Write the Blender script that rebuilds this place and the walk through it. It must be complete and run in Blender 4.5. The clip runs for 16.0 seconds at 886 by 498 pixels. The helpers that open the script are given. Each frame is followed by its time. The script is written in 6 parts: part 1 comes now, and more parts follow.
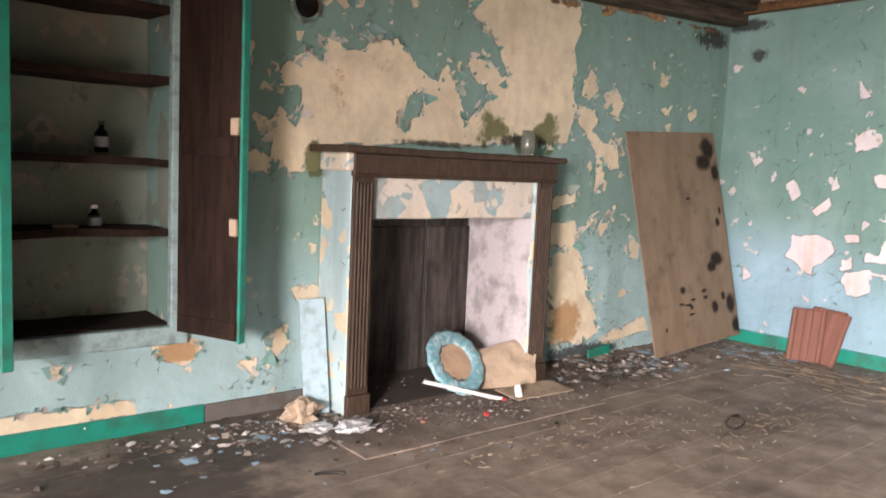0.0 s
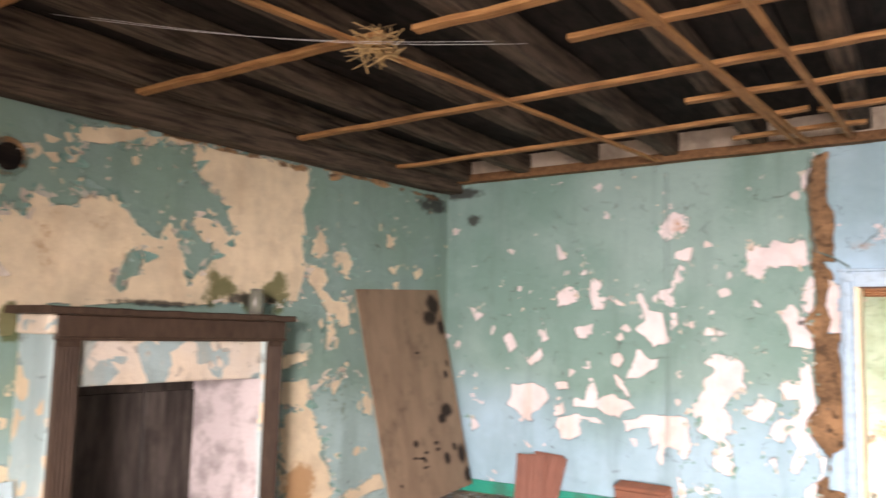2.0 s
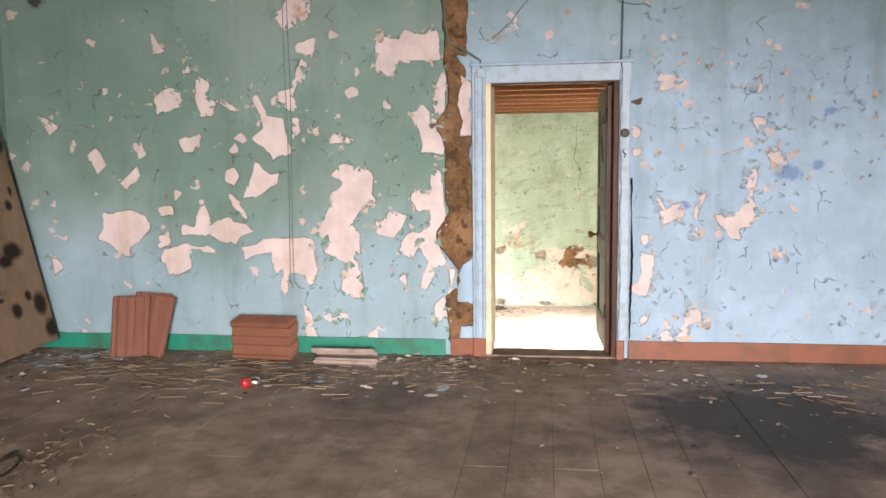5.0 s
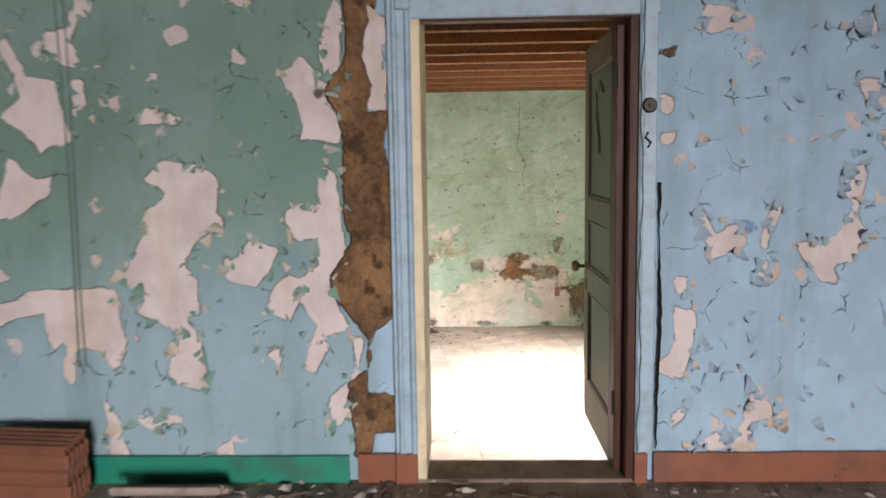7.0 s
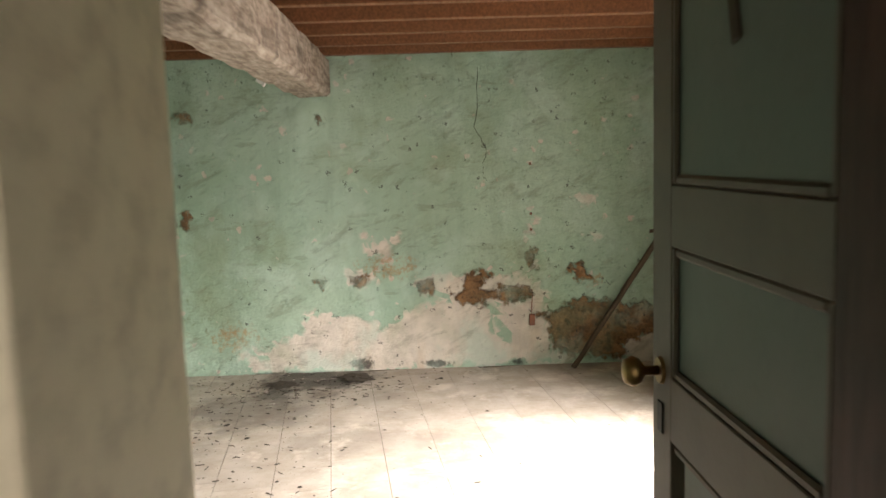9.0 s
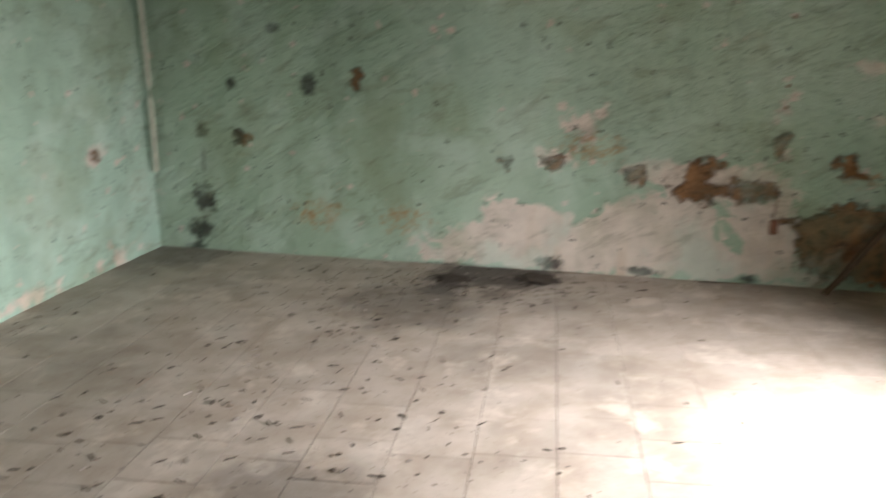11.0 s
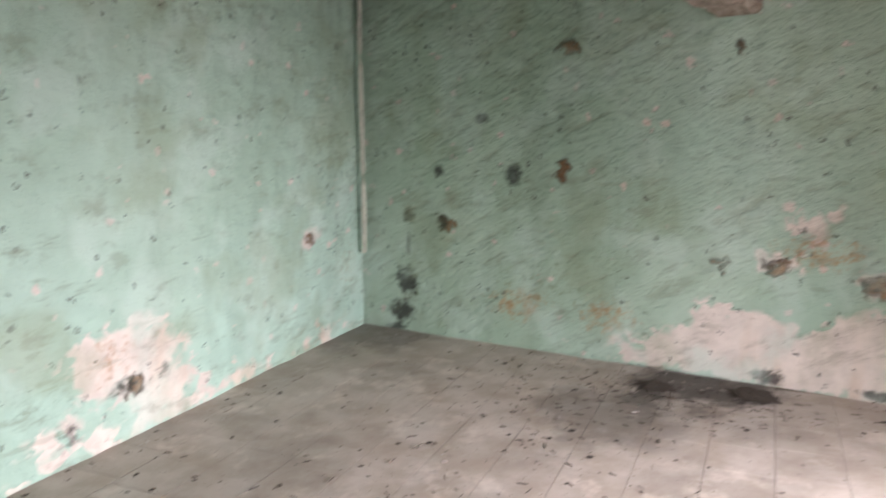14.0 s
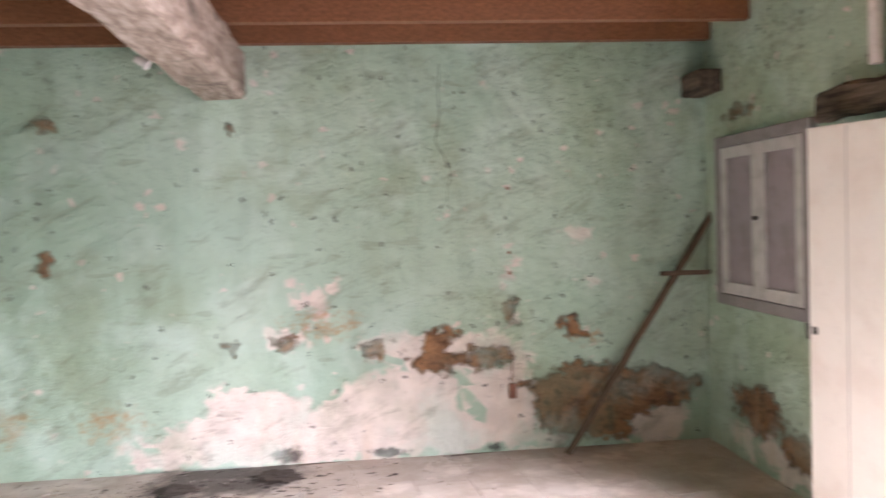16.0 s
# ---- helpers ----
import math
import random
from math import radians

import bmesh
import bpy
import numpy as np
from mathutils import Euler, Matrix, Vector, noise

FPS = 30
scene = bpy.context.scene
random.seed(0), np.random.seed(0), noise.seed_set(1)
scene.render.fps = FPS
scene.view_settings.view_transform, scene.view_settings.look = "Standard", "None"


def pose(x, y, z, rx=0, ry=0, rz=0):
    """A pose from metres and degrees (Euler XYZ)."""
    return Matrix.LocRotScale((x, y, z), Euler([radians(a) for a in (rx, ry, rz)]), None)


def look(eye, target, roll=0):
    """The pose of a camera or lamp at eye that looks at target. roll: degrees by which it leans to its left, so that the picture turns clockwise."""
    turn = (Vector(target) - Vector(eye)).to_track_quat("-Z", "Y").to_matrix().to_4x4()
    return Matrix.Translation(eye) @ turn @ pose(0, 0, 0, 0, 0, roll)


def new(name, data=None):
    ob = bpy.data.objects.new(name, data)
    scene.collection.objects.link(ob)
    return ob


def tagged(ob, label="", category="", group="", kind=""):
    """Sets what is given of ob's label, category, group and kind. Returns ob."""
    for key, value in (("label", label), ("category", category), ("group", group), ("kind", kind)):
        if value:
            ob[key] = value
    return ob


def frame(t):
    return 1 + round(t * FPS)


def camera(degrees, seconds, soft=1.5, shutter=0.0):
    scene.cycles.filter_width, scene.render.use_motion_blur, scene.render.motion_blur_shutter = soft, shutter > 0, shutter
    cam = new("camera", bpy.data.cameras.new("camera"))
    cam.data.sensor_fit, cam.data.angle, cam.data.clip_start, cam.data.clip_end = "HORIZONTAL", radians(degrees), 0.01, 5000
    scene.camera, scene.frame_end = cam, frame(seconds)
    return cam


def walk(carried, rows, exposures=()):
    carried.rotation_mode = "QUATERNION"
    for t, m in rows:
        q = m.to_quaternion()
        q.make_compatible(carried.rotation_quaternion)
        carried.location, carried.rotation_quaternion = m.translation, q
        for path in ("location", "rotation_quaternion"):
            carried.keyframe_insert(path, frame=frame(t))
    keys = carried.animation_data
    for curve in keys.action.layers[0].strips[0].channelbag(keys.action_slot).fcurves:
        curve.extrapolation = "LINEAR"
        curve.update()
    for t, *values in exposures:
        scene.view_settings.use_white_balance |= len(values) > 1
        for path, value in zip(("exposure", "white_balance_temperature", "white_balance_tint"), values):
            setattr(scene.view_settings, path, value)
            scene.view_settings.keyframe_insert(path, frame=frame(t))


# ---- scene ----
cam = camera(59.0, 16.0, 1.5, 0.5)
PATH = [
    (0, (-0.42, 0.711, 1.463), (0.874, 2.222, 1.256), 2.6),
    (0.5, (-0.409, 0.714, 1.481), (0.938, 2.189, 1.377), 2.6),
    (1, (-0.399, 0.719, 1.492), (1.02, 2.127, 1.522), 2.4),
    (1.5, (-0.379, 0.688, 1.492), (1.143, 1.977, 1.648), 2.0),
    (2, (-0.358, 0.622, 1.475), (1.339, 1.66, 1.688), 1.4),
    (2.5, (-0.321, 0.592, 1.445), (1.496, 1.404, 1.647), 0.6),
    (3, (-0.288, 0.552, 1.403), (1.613, 1.159, 1.537), 0.0),
    (3.5, (-0.131, 0.533, 1.332), (1.813, 1.001, 1.369), -0.1),
    (4, (0.133, 0.55, 1.301), (2.099, 0.908, 1.205), -0.2),
    (4.2, (0.258, 0.556, 1.296), (2.227, 0.879, 1.161), -0.4),
    (6.3, (2.225, 0.78, 1.336), (4.201, 0.988, 1.108), -0.6),
    (6.5, (2.489, 0.783, 1.344), (4.469, 0.952, 1.115), -0.5),
    (7, (3.12, 0.828, 1.349), (5.106, 0.893, 1.12), -0.9),
    (7.5, (3.752, 0.849, 1.375), (5.739, 0.83, 1.146), -1.0),
    (8, (4.495, 0.76, 1.33), (6.482, 0.703, 1.107), -1.1),
    (8.2, (4.746, 0.747, 1.32), (6.733, 0.687, 1.098), -1.4),
    (10.3, (6.652, 0.505, 1.008), (8.622, 0.645, 0.69), -1.4),
    (10.5, (6.753, 0.501, 1.0), (8.713, 0.704, 0.655), -1.2),
    (11, (6.936, 0.603, 0.905), (8.81, 1.104, 0.418), -0.3),
    (11.5, (6.974, 0.656, 0.862), (8.71, 1.448, 0.263), 0.6),
    (12, (7.012, 0.681, 0.85), (8.605, 1.72, 0.231), 0.9),
    (12.5, (7.039, 0.746, 0.908), (8.561, 1.875, 0.269), 1.1),
    (13, (7.076, 0.747, 0.976), (8.577, 1.903, 0.334), 0.8),
    (13.5, (7.089, 0.719, 1.076), (8.648, 1.847, 0.532), 0.4),
    (14, (7.15, 0.69, 1.14), (8.862, 1.668, 0.802), -0.2),
    (14.5, (7.15, 0.726, 1.105), (9.002, 1.458, 0.916), -0.1),
    (15, (7.178, 0.78, 1.092), (9.129, 1.202, 0.962), -0.8),
    (15.5, (7.266, 0.745, 1.032), (9.257, 0.899, 0.922), -1.3),
    (16, (7.37, 0.756, 0.933), (9.358, 0.554, 0.853), -1.9),
]
walk(cam, [(t, look(eye, target, roll)) for t, eye, target, roll in PATH],
     [(0, 0.1, 6900, 21), (1.5, 0.3, 7300, 25), (2.5, -0.1, 7400, 26), (3.5, -0.5, 7300, 24), (4.2, -0.45, 7500, 24), (6.5, -0.9, 7200, 22), (7.5, -1.6, 7000, 17), (8.2, -1.8, 7200, 16), (10.3, -2.1, 7000, 14), (11.5, -2.7, 6500, 19), (12.3, -2.45, 6300, 19), (13.0, -2.25, 6200, 20), (14.0, -2.0, 6400, 26), (14.5, -1.4, 6600, 34), (15.0, -1.1, 6600, 36), (16, -1.15, 6300, 33)])

# ---- world and light ----
world = bpy.data.worlds.new("sky")
scene.world = world
world.use_nodes = True
sky = world.node_tree.nodes.new("ShaderNodeTexSky")
sky.sky_type, sky.sun_disc = "NISHITA", False
sky.sun_elevation, sky.sun_rotation = radians(42), radians(160)
world.node_tree.links.new(sky.outputs[0], world.node_tree.nodes["Background"].inputs[0])
world.node_tree.nodes["Background"].inputs[1].default_value = 0.12


def daylight(name, eye, target, width, height, watts, color, spread):
    """An area lamp in an opening, in the sky's stead."""
    lamp = bpy.data.lights.new(name, "AREA")
    lamp.shape, lamp.size, lamp.size_y, lamp.energy, lamp.color = "RECTANGLE", width, height, watts, color
    lamp.spread = radians(spread)
    ob = new(name, lamp)
    ob.matrix_world = look(eye, target)
    return ob


daylight("west_light", (-4.93, -1.2, 1.75), (3.8, 1.5, -3.4), 1.5, 1.7, 1050, (1.0, 0.955, 0.94), 85)
# added fill lamp; no second window is known here
daylight("west_light", (-4.42, 3.6, 1.60), (3.6, 3.4, -1.8), 1.5, 1.7, 50, (1.0, 0.955, 0.94), 80)
daylight("doorway_light", (9.95, -2.24, 0.30), (10.15, 0.4, -1.9), 1.05, 2.05, 1500, (1.0, 0.98, 0.96), 105)
daylight("doorway_light", (9.95, -2.25, 0.30), (9.5, 4.3, -0.2), 1.05, 2.05, 130, (0.97, 1.0, 0.98), 85)
# added fill lamp for far wall and joists, as if thrown up from the ground outside
daylight("doorway_light", (9.95, -2.25, -0.15), (12.7, 1.3, 1.3), 1.05, 1.1, 150, (1.0, 0.98, 0.95), 125)
sun = bpy.data.lights.new("sun", "SUN")
sun.energy, sun.angle, sun.color = 2.5, radians(0.5), (1.0, 0.95, 0.87)
new("sun", sun).matrix_world = look((0, -6, 8), (2.2, 0, 0))


# ---- materials ----
def make_material(name):
    m = bpy.data.materials.new(name)
    m.use_nodes = True
    return m, m.node_tree, m.node_tree.nodes["Principled BSDF"]


def node(nt, kind, ins=None, **props):
    n = nt.nodes.new(kind)
    for k, v in props.items():
        setattr(n, k, v)
    for k, v in (ins or {}).items():
        if isinstance(v, bpy.types.NodeSocket):
            nt.links.new(v, n.inputs[k])
        else:
            n.inputs[k].default_value = v
    return n


def maths(nt, op, a, b=0.0, clamp=False):
    return node(nt, "ShaderNodeMath", {0: a, 1: b}, operation=op, use_clamp=clamp).outputs[0]


def rgb(c):
    return (*c, 1.0)


def blend(nt, fac, a, b, mode="MIX"):
    n = node(nt, "ShaderNodeMix", {0: fac}, data_type="RGBA", blend_type=mode)
    for k, v in ((6, a), (7, b)):
        if isinstance(v, bpy.types.NodeSocket):
            nt.links.new(v, n.inputs[k])
        else:
            n.inputs[k].default_value = rgb(v)
    return n.outputs[2]


def ramp(nt, value, lo, hi):
    return node(nt, "ShaderNodeMapRange", {0: value, 1: lo, 2: hi}, interpolation_type="SMOOTHSTEP").outputs[0]


def coords(nt):
    return node(nt, "ShaderNodeNewGeometry").outputs["Position"]


def local(nt):
    return node(nt, "ShaderNodeTexCoord").outputs["Object"]


def fractal(nt, vec, scale, detail=5.0, rough=0.6, stretch=None):
    if stretch:
        vec = node(nt, "ShaderNodeVectorMath", {0: vec, 1: stretch}, operation="MULTIPLY").outputs[0]
    return node(nt, "ShaderNodeTexNoise", {"Vector": vec, "Scale": scale, "Detail": detail, "Roughness": rough}).outputs[0]


def shards(nt, vec, scale):
    return node(nt, "ShaderNodeTexVoronoi", {"Vector": vec, "Scale": scale}).outputs["Color"]


def bump(nt, bsdf, height, strength, distance, normal=None):
    ins = {"Height": height, "Strength": strength, "Distance": distance}
    if normal is not None:
        ins["Normal"] = normal
    out = node(nt, "ShaderNodeBump", ins).outputs[0]
    nt.links.new(out, bsdf.inputs["Normal"])
    return out


def attr(nt, name):
    return node(nt, "ShaderNodeAttribute", attribute_name=name).outputs["Fac"]


def wall_material(name, paint, faded, second, plaster, earth, lumpy, fleck, loose=0.0, sound=0.0, spill=(0.075, 0.095, 0.018), ragged=1.0):
    """Old paint over plaster. Attributes on the wall say where it has come off, where the core shows, and where it is
    stained or darker.
    """
    m, nt, b = make_material(name)
    p = coords(nt)
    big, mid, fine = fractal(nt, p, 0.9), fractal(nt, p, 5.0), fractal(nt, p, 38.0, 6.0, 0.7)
    streak = fractal(nt, p, 3.0, 4.0, 0.6, (1.0, 1.0, 0.16))
    cell = node(nt, "ShaderNodeSeparateColor", {0: shards(nt, node(nt, "ShaderNodeVectorMath", {0: p, 1: node(nt, "ShaderNodeVectorMath", {0: node(nt, "ShaderNodeTexNoise", {"Vector": p, "Scale": 6.0}).outputs[1], 1: (0.12, 0.12, 0.12)}, operation="MULTIPLY").outputs[0]}, operation="ADD").outputs[0], 7.0)}).outputs[0]
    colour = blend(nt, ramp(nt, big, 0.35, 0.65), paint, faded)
    colour = blend(nt, attr(nt, "tone"), colour, blend(nt, ramp(nt, mid, 0.35, 0.7), second, [min(1, c * 1.18) for c in second]))
    colour = blend(nt, maths(nt, "MULTIPLY", ramp(nt, streak, 0.48, 0.75), 0.35), colour, [c * 0.5 for c in paint])
    colour = blend(nt, maths(nt, "MULTIPLY", ramp(nt, fine, 0.55, 0.8), 0.3), colour, [min(1, c * 1.5) for c in faded])
    # shards of paint that have come away, in the measured patches and as small chips all over
    off = maths(nt, "ADD", maths(nt, "ADD", attr(nt, "peel"), loose), maths(nt, "MULTIPLY", maths(nt, "SUBTRACT", cell, 0.5), 0.115 * ragged))
    small = node(nt, "ShaderNodeSeparateColor", {0: shards(nt, p, 17.0)}).outputs[2]
    off = maths(nt, "ADD", off, maths(nt, "MULTIPLY", maths(nt, "SUBTRACT", small, 0.5), 0.05 * ragged))
    off = maths(nt, "ADD", off, maths(nt, "MULTIPLY", maths(nt, "SUBTRACT", mid, 0.5), 0.05 * ragged))
    soft = 0.003 if lumpy < 2 else 0.025
    bare = ramp(nt, off, -soft, soft)
    chip = node(nt, "ShaderNodeSeparateColor", {0: shards(nt, p, fleck)})
    chips = maths(nt, "MULTIPLY", maths(nt, "GREATER_THAN", chip.outputs[1], 0.965), ramp(nt, mid, 0.5, 0.56))
    bare = maths(nt, "MAXIMUM", bare, chips)
    under = blend(nt, ramp(nt, mid, 0.35, 0.7), plaster, [c * 0.8 for c in plaster])
    under = blend(nt, maths(nt, "MULTIPLY", ramp(nt, streak, 0.5, 0.7), 0.3), under, (0.42, 0.27, 0.13))
    colour = blend(nt, bare, colour, under)
    core_at = maths(nt, "ADD", maths(nt, "SUBTRACT", attr(nt, "earth"), sound), maths(nt, "MULTIPLY", maths(nt, "SUBTRACT", mid, 0.5), 0.16 * min(1.0, ragged * 3.0)))
    blot = fractal(nt, p, 16.0, 5.0, 0.65)
    if lumpy > 2:
        core_at = maths(nt, "ADD", core_at, maths(nt, "MULTIPLY", maths(nt, "SUBTRACT", blot, 0.48), 0.24))
    core = ramp(nt, core_at, -0.004 if lumpy < 2 else -0.02, 0.004 if lumpy < 2 else 0.03)
    stone = blend(nt, ramp(nt, fine, 0.3, 0.7), earth, [c * 0.5 for c in earth])
    stone = blend(nt, ramp(nt, mid, 0.45, 0.7), stone, [min(1, c * 1.45) for c in earth])
    stone = blend(nt, ramp(nt, fractal(nt, p, 13.0, 3.0, 0.5), 0.52, 0.66), stone, [c * 0.35 for c in earth])
    colour = blend(nt, core, colour, stone)
    # the soot key also carries plain darkening at wall tops, feet and corners
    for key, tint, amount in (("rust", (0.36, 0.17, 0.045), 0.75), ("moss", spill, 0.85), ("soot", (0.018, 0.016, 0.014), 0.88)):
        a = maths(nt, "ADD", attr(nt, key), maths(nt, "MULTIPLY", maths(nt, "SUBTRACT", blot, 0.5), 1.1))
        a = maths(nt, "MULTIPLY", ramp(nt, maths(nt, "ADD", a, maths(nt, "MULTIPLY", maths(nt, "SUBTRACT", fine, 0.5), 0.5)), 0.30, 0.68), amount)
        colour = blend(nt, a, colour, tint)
    split = None
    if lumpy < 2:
        # short cracks, and the shade under lifting paint painted as dark splits and rims
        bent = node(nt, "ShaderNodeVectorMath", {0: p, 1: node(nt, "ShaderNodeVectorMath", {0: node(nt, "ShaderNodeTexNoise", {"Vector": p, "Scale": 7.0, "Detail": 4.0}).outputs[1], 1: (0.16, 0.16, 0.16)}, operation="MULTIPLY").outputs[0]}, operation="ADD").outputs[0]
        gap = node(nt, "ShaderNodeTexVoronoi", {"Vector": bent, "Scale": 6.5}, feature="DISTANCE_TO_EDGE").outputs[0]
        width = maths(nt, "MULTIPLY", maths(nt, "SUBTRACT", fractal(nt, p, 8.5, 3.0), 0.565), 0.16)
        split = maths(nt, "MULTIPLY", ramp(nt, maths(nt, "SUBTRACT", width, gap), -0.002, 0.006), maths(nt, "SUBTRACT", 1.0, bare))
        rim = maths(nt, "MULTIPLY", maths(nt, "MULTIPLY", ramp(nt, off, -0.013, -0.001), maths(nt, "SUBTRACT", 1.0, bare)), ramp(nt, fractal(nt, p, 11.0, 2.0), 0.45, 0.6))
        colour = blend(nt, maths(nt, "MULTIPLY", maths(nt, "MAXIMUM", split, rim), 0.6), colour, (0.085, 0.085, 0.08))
    nt.links.new(colour, b.inputs["Base Color"])
    b.inputs["Roughness"].default_value = 0.75
    plates = node(nt, "ShaderNodeSeparateColor", {0: shards(nt, node(nt, "ShaderNodeVectorMath", {0: p, 1: node(nt, "ShaderNodeVectorMath", {0: node(nt, "ShaderNodeTexNoise", {"Vector": p, "Scale": 5.0}).outputs[1], 1: (0.22, 0.22, 0.22)}, operation="MULTIPLY").outputs[0]}, operation="ADD").outputs[0], 7.5)}).outputs[0]
    lifted = 0.0 if lumpy > 2 else maths(nt, "MULTIPLY", plates, maths(nt, "MULTIPLY", ramp(nt, fractal(nt, p, 2.3, 3.0), 0.47, 0.62), 0.8))
    level = maths(nt, "SUBTRACT", maths(nt, "MULTIPLY", lifted, 0.8), maths(nt, "MULTIPLY", maths(nt, "ADD", bare, core), 0.6))
    h = maths(nt, "ADD", level, maths(nt, "MULTIPLY", fine, 0.35))
    h = maths(nt, "ADD", h, maths(nt, "MULTIPLY", mid, lumpy))
    if split is not None:
        h = maths(nt, "SUBTRACT", h, maths(nt, "MULTIPLY", split, 0.8))
    h = maths(nt, "ADD", h, maths(nt, "MULTIPLY", maths(nt, "MULTIPLY", core, fractal(nt, p, 11.0, 6.0, 0.7)), 7.0))
    if lumpy > 2:
        ridge = fractal(nt, node(nt, "ShaderNodeVectorRotate", {"Vector": p, "Angle": 0.5}, rotation_type="X_AXIS").outputs[0], 4.2, 7.0, 0.68, (1.0, 0.55, 1.7))
        pits = fractal(nt, p, 26.0, 3.0, 0.5)
        h = maths(nt, "ADD", h, maths(nt, "MULTIPLY", ridge, 3.2))
        h = maths(nt, "ADD", h, maths(nt, "MULTIPLY", ramp(nt, pits, 0.66, 0.74), -0.8))
        dash = fractal(nt, p, 5.0, 5.0, 0.6, (0.5, 0.6, 2.2))
        speck = node(nt, "ShaderNodeSeparateColor", {0: shards(nt, p, 30.0)}).outputs[0]
        specks = maths(nt, "MULTIPLY", maths(nt, "GREATER_THAN", speck, 0.985), ramp(nt, fractal(nt, p, 60.0, 2.0), 0.5, 0.56))
        colour = blend(nt, maths(nt, "MULTIPLY", ramp(nt, dash, 0.585, 0.68), 0.30), colour, (0.15, 0.16, 0.10))
        colour = blend(nt, maths(nt, "MULTIPLY", ramp(nt, fractal(nt, p, 1.7, 4.0), 0.48, 0.64), 0.5), colour, (0.47, 0.62, 0.54))
        colour = blend(nt, maths(nt, "MULTIPLY", ramp(nt, fractal(nt, p, 1.3, 4.0), 0.50, 0.34), 0.42), colour, (0.22, 0.27, 0.16))
        colour = blend(nt, maths(nt, "MULTIPLY", specks, 0.8), colour, (0.05, 0.05, 0.045))
        # shade in the relief's hollows and pits, put into the colour
        hollow_shade = maths(nt, "MULTIPLY", maths(nt, "ADD", ramp(nt, ridge, 0.47, 0.33), ramp(nt, pits, 0.72, 0.76)), 0.34, True)
        nt.links.new(blend(nt, hollow_shade, colour, (0.13, 0.13, 0.075)), b.inputs["Base Color"])
    bump(nt, b, h, 1.0, 0.012 if lumpy > 2 else 0.010)
    return m


def wood_material(name, light, dark, scale=1.0, rough=0.6, axis=(1.0, 14.0, 14.0), wear=0.4, metal=0.0):
    """Sawn or painted wood with grain along its own length."""
    m, nt, b = make_material(name)
    v = local(nt)
    rnd = node(nt, "ShaderNodeObjectInfo").outputs["Random"]
    v = node(nt, "ShaderNodeVectorMath", {0: v, 1: node(nt, "ShaderNodeCombineXYZ", {0: maths(nt, "MULTIPLY", rnd, 37.0), 1: maths(nt, "MULTIPLY", rnd, 11.0), 2: 0.0}).outputs[0]}, operation="ADD").outputs[0]
    grain, spots = fractal(nt, v, 2.2 * scale, 6.0, 0.65, axis), fractal(nt, v, 3.5, 5.0)
    c = blend(nt, ramp(nt, grain, 0.3, 0.7), light, dark)
    c = blend(nt, maths(nt, "MULTIPLY", ramp(nt, spots, 0.5, 0.72), wear), c, [k * 0.35 for k in dark])
    c = blend(nt, maths(nt, "MULTIPLY", rnd, 0.25), c, [k * 0.6 for k in light])
    mark = maths(nt, "ADD", attr(nt, "soot"), maths(nt, "MULTIPLY", maths(nt, "SUBTRACT", fractal(nt, v, 9.0, 6.0, 0.7), 0.5), 0.8))
    c = blend(nt, maths(nt, "MULTIPLY", ramp(nt, mark, 0.38, 0.85), maths(nt, "GREATER_THAN", attr(nt, "soot"), 0.01)), c, (0.022, 0.017, 0.013))
    nt.links.new(c, b.inputs["Base Color"])
    b.inputs["Specular IOR Level"].default_value = 0.2
    nt.links.new(node(nt, "ShaderNodeMapRange", {0: grain, 3: rough - 0.12, 4: rough + 0.15}).outputs[0], b.inputs["Roughness"])
    bump(nt, b, maths(nt, "ADD", grain, maths(nt, "MULTIPLY", spots, 0.6)), 0.5, 0.004)
    return m


def plain_material(name, colour, rough=0.6, dirt=0.35, scale=9.0, metal=0.0, dirt_colour=(0.06, 0.045, 0.03)):
    m, nt, b = make_material(name)
    v = local(nt)
    a, f = fractal(nt, v, scale), fractal(nt, v, scale * 7)
    c = blend(nt, maths(nt, "MULTIPLY", ramp(nt, a, 0.42, 0.7), dirt), colour, dirt_colour)
    c = blend(nt, maths(nt, "MULTIPLY", ramp(nt, f, 0.5, 0.75), dirt * 0.6), c, [k * 0.6 for k in colour])
    nt.links.new(c, b.inputs["Base Color"])
    b.inputs["Roughness"].default_value, b.inputs["Metallic"].default_value = rough, metal
    bump(nt, b, maths(nt, "ADD", a, maths(nt, "MULTIPLY", f, 0.4)), 0.35, 0.004)
    return m


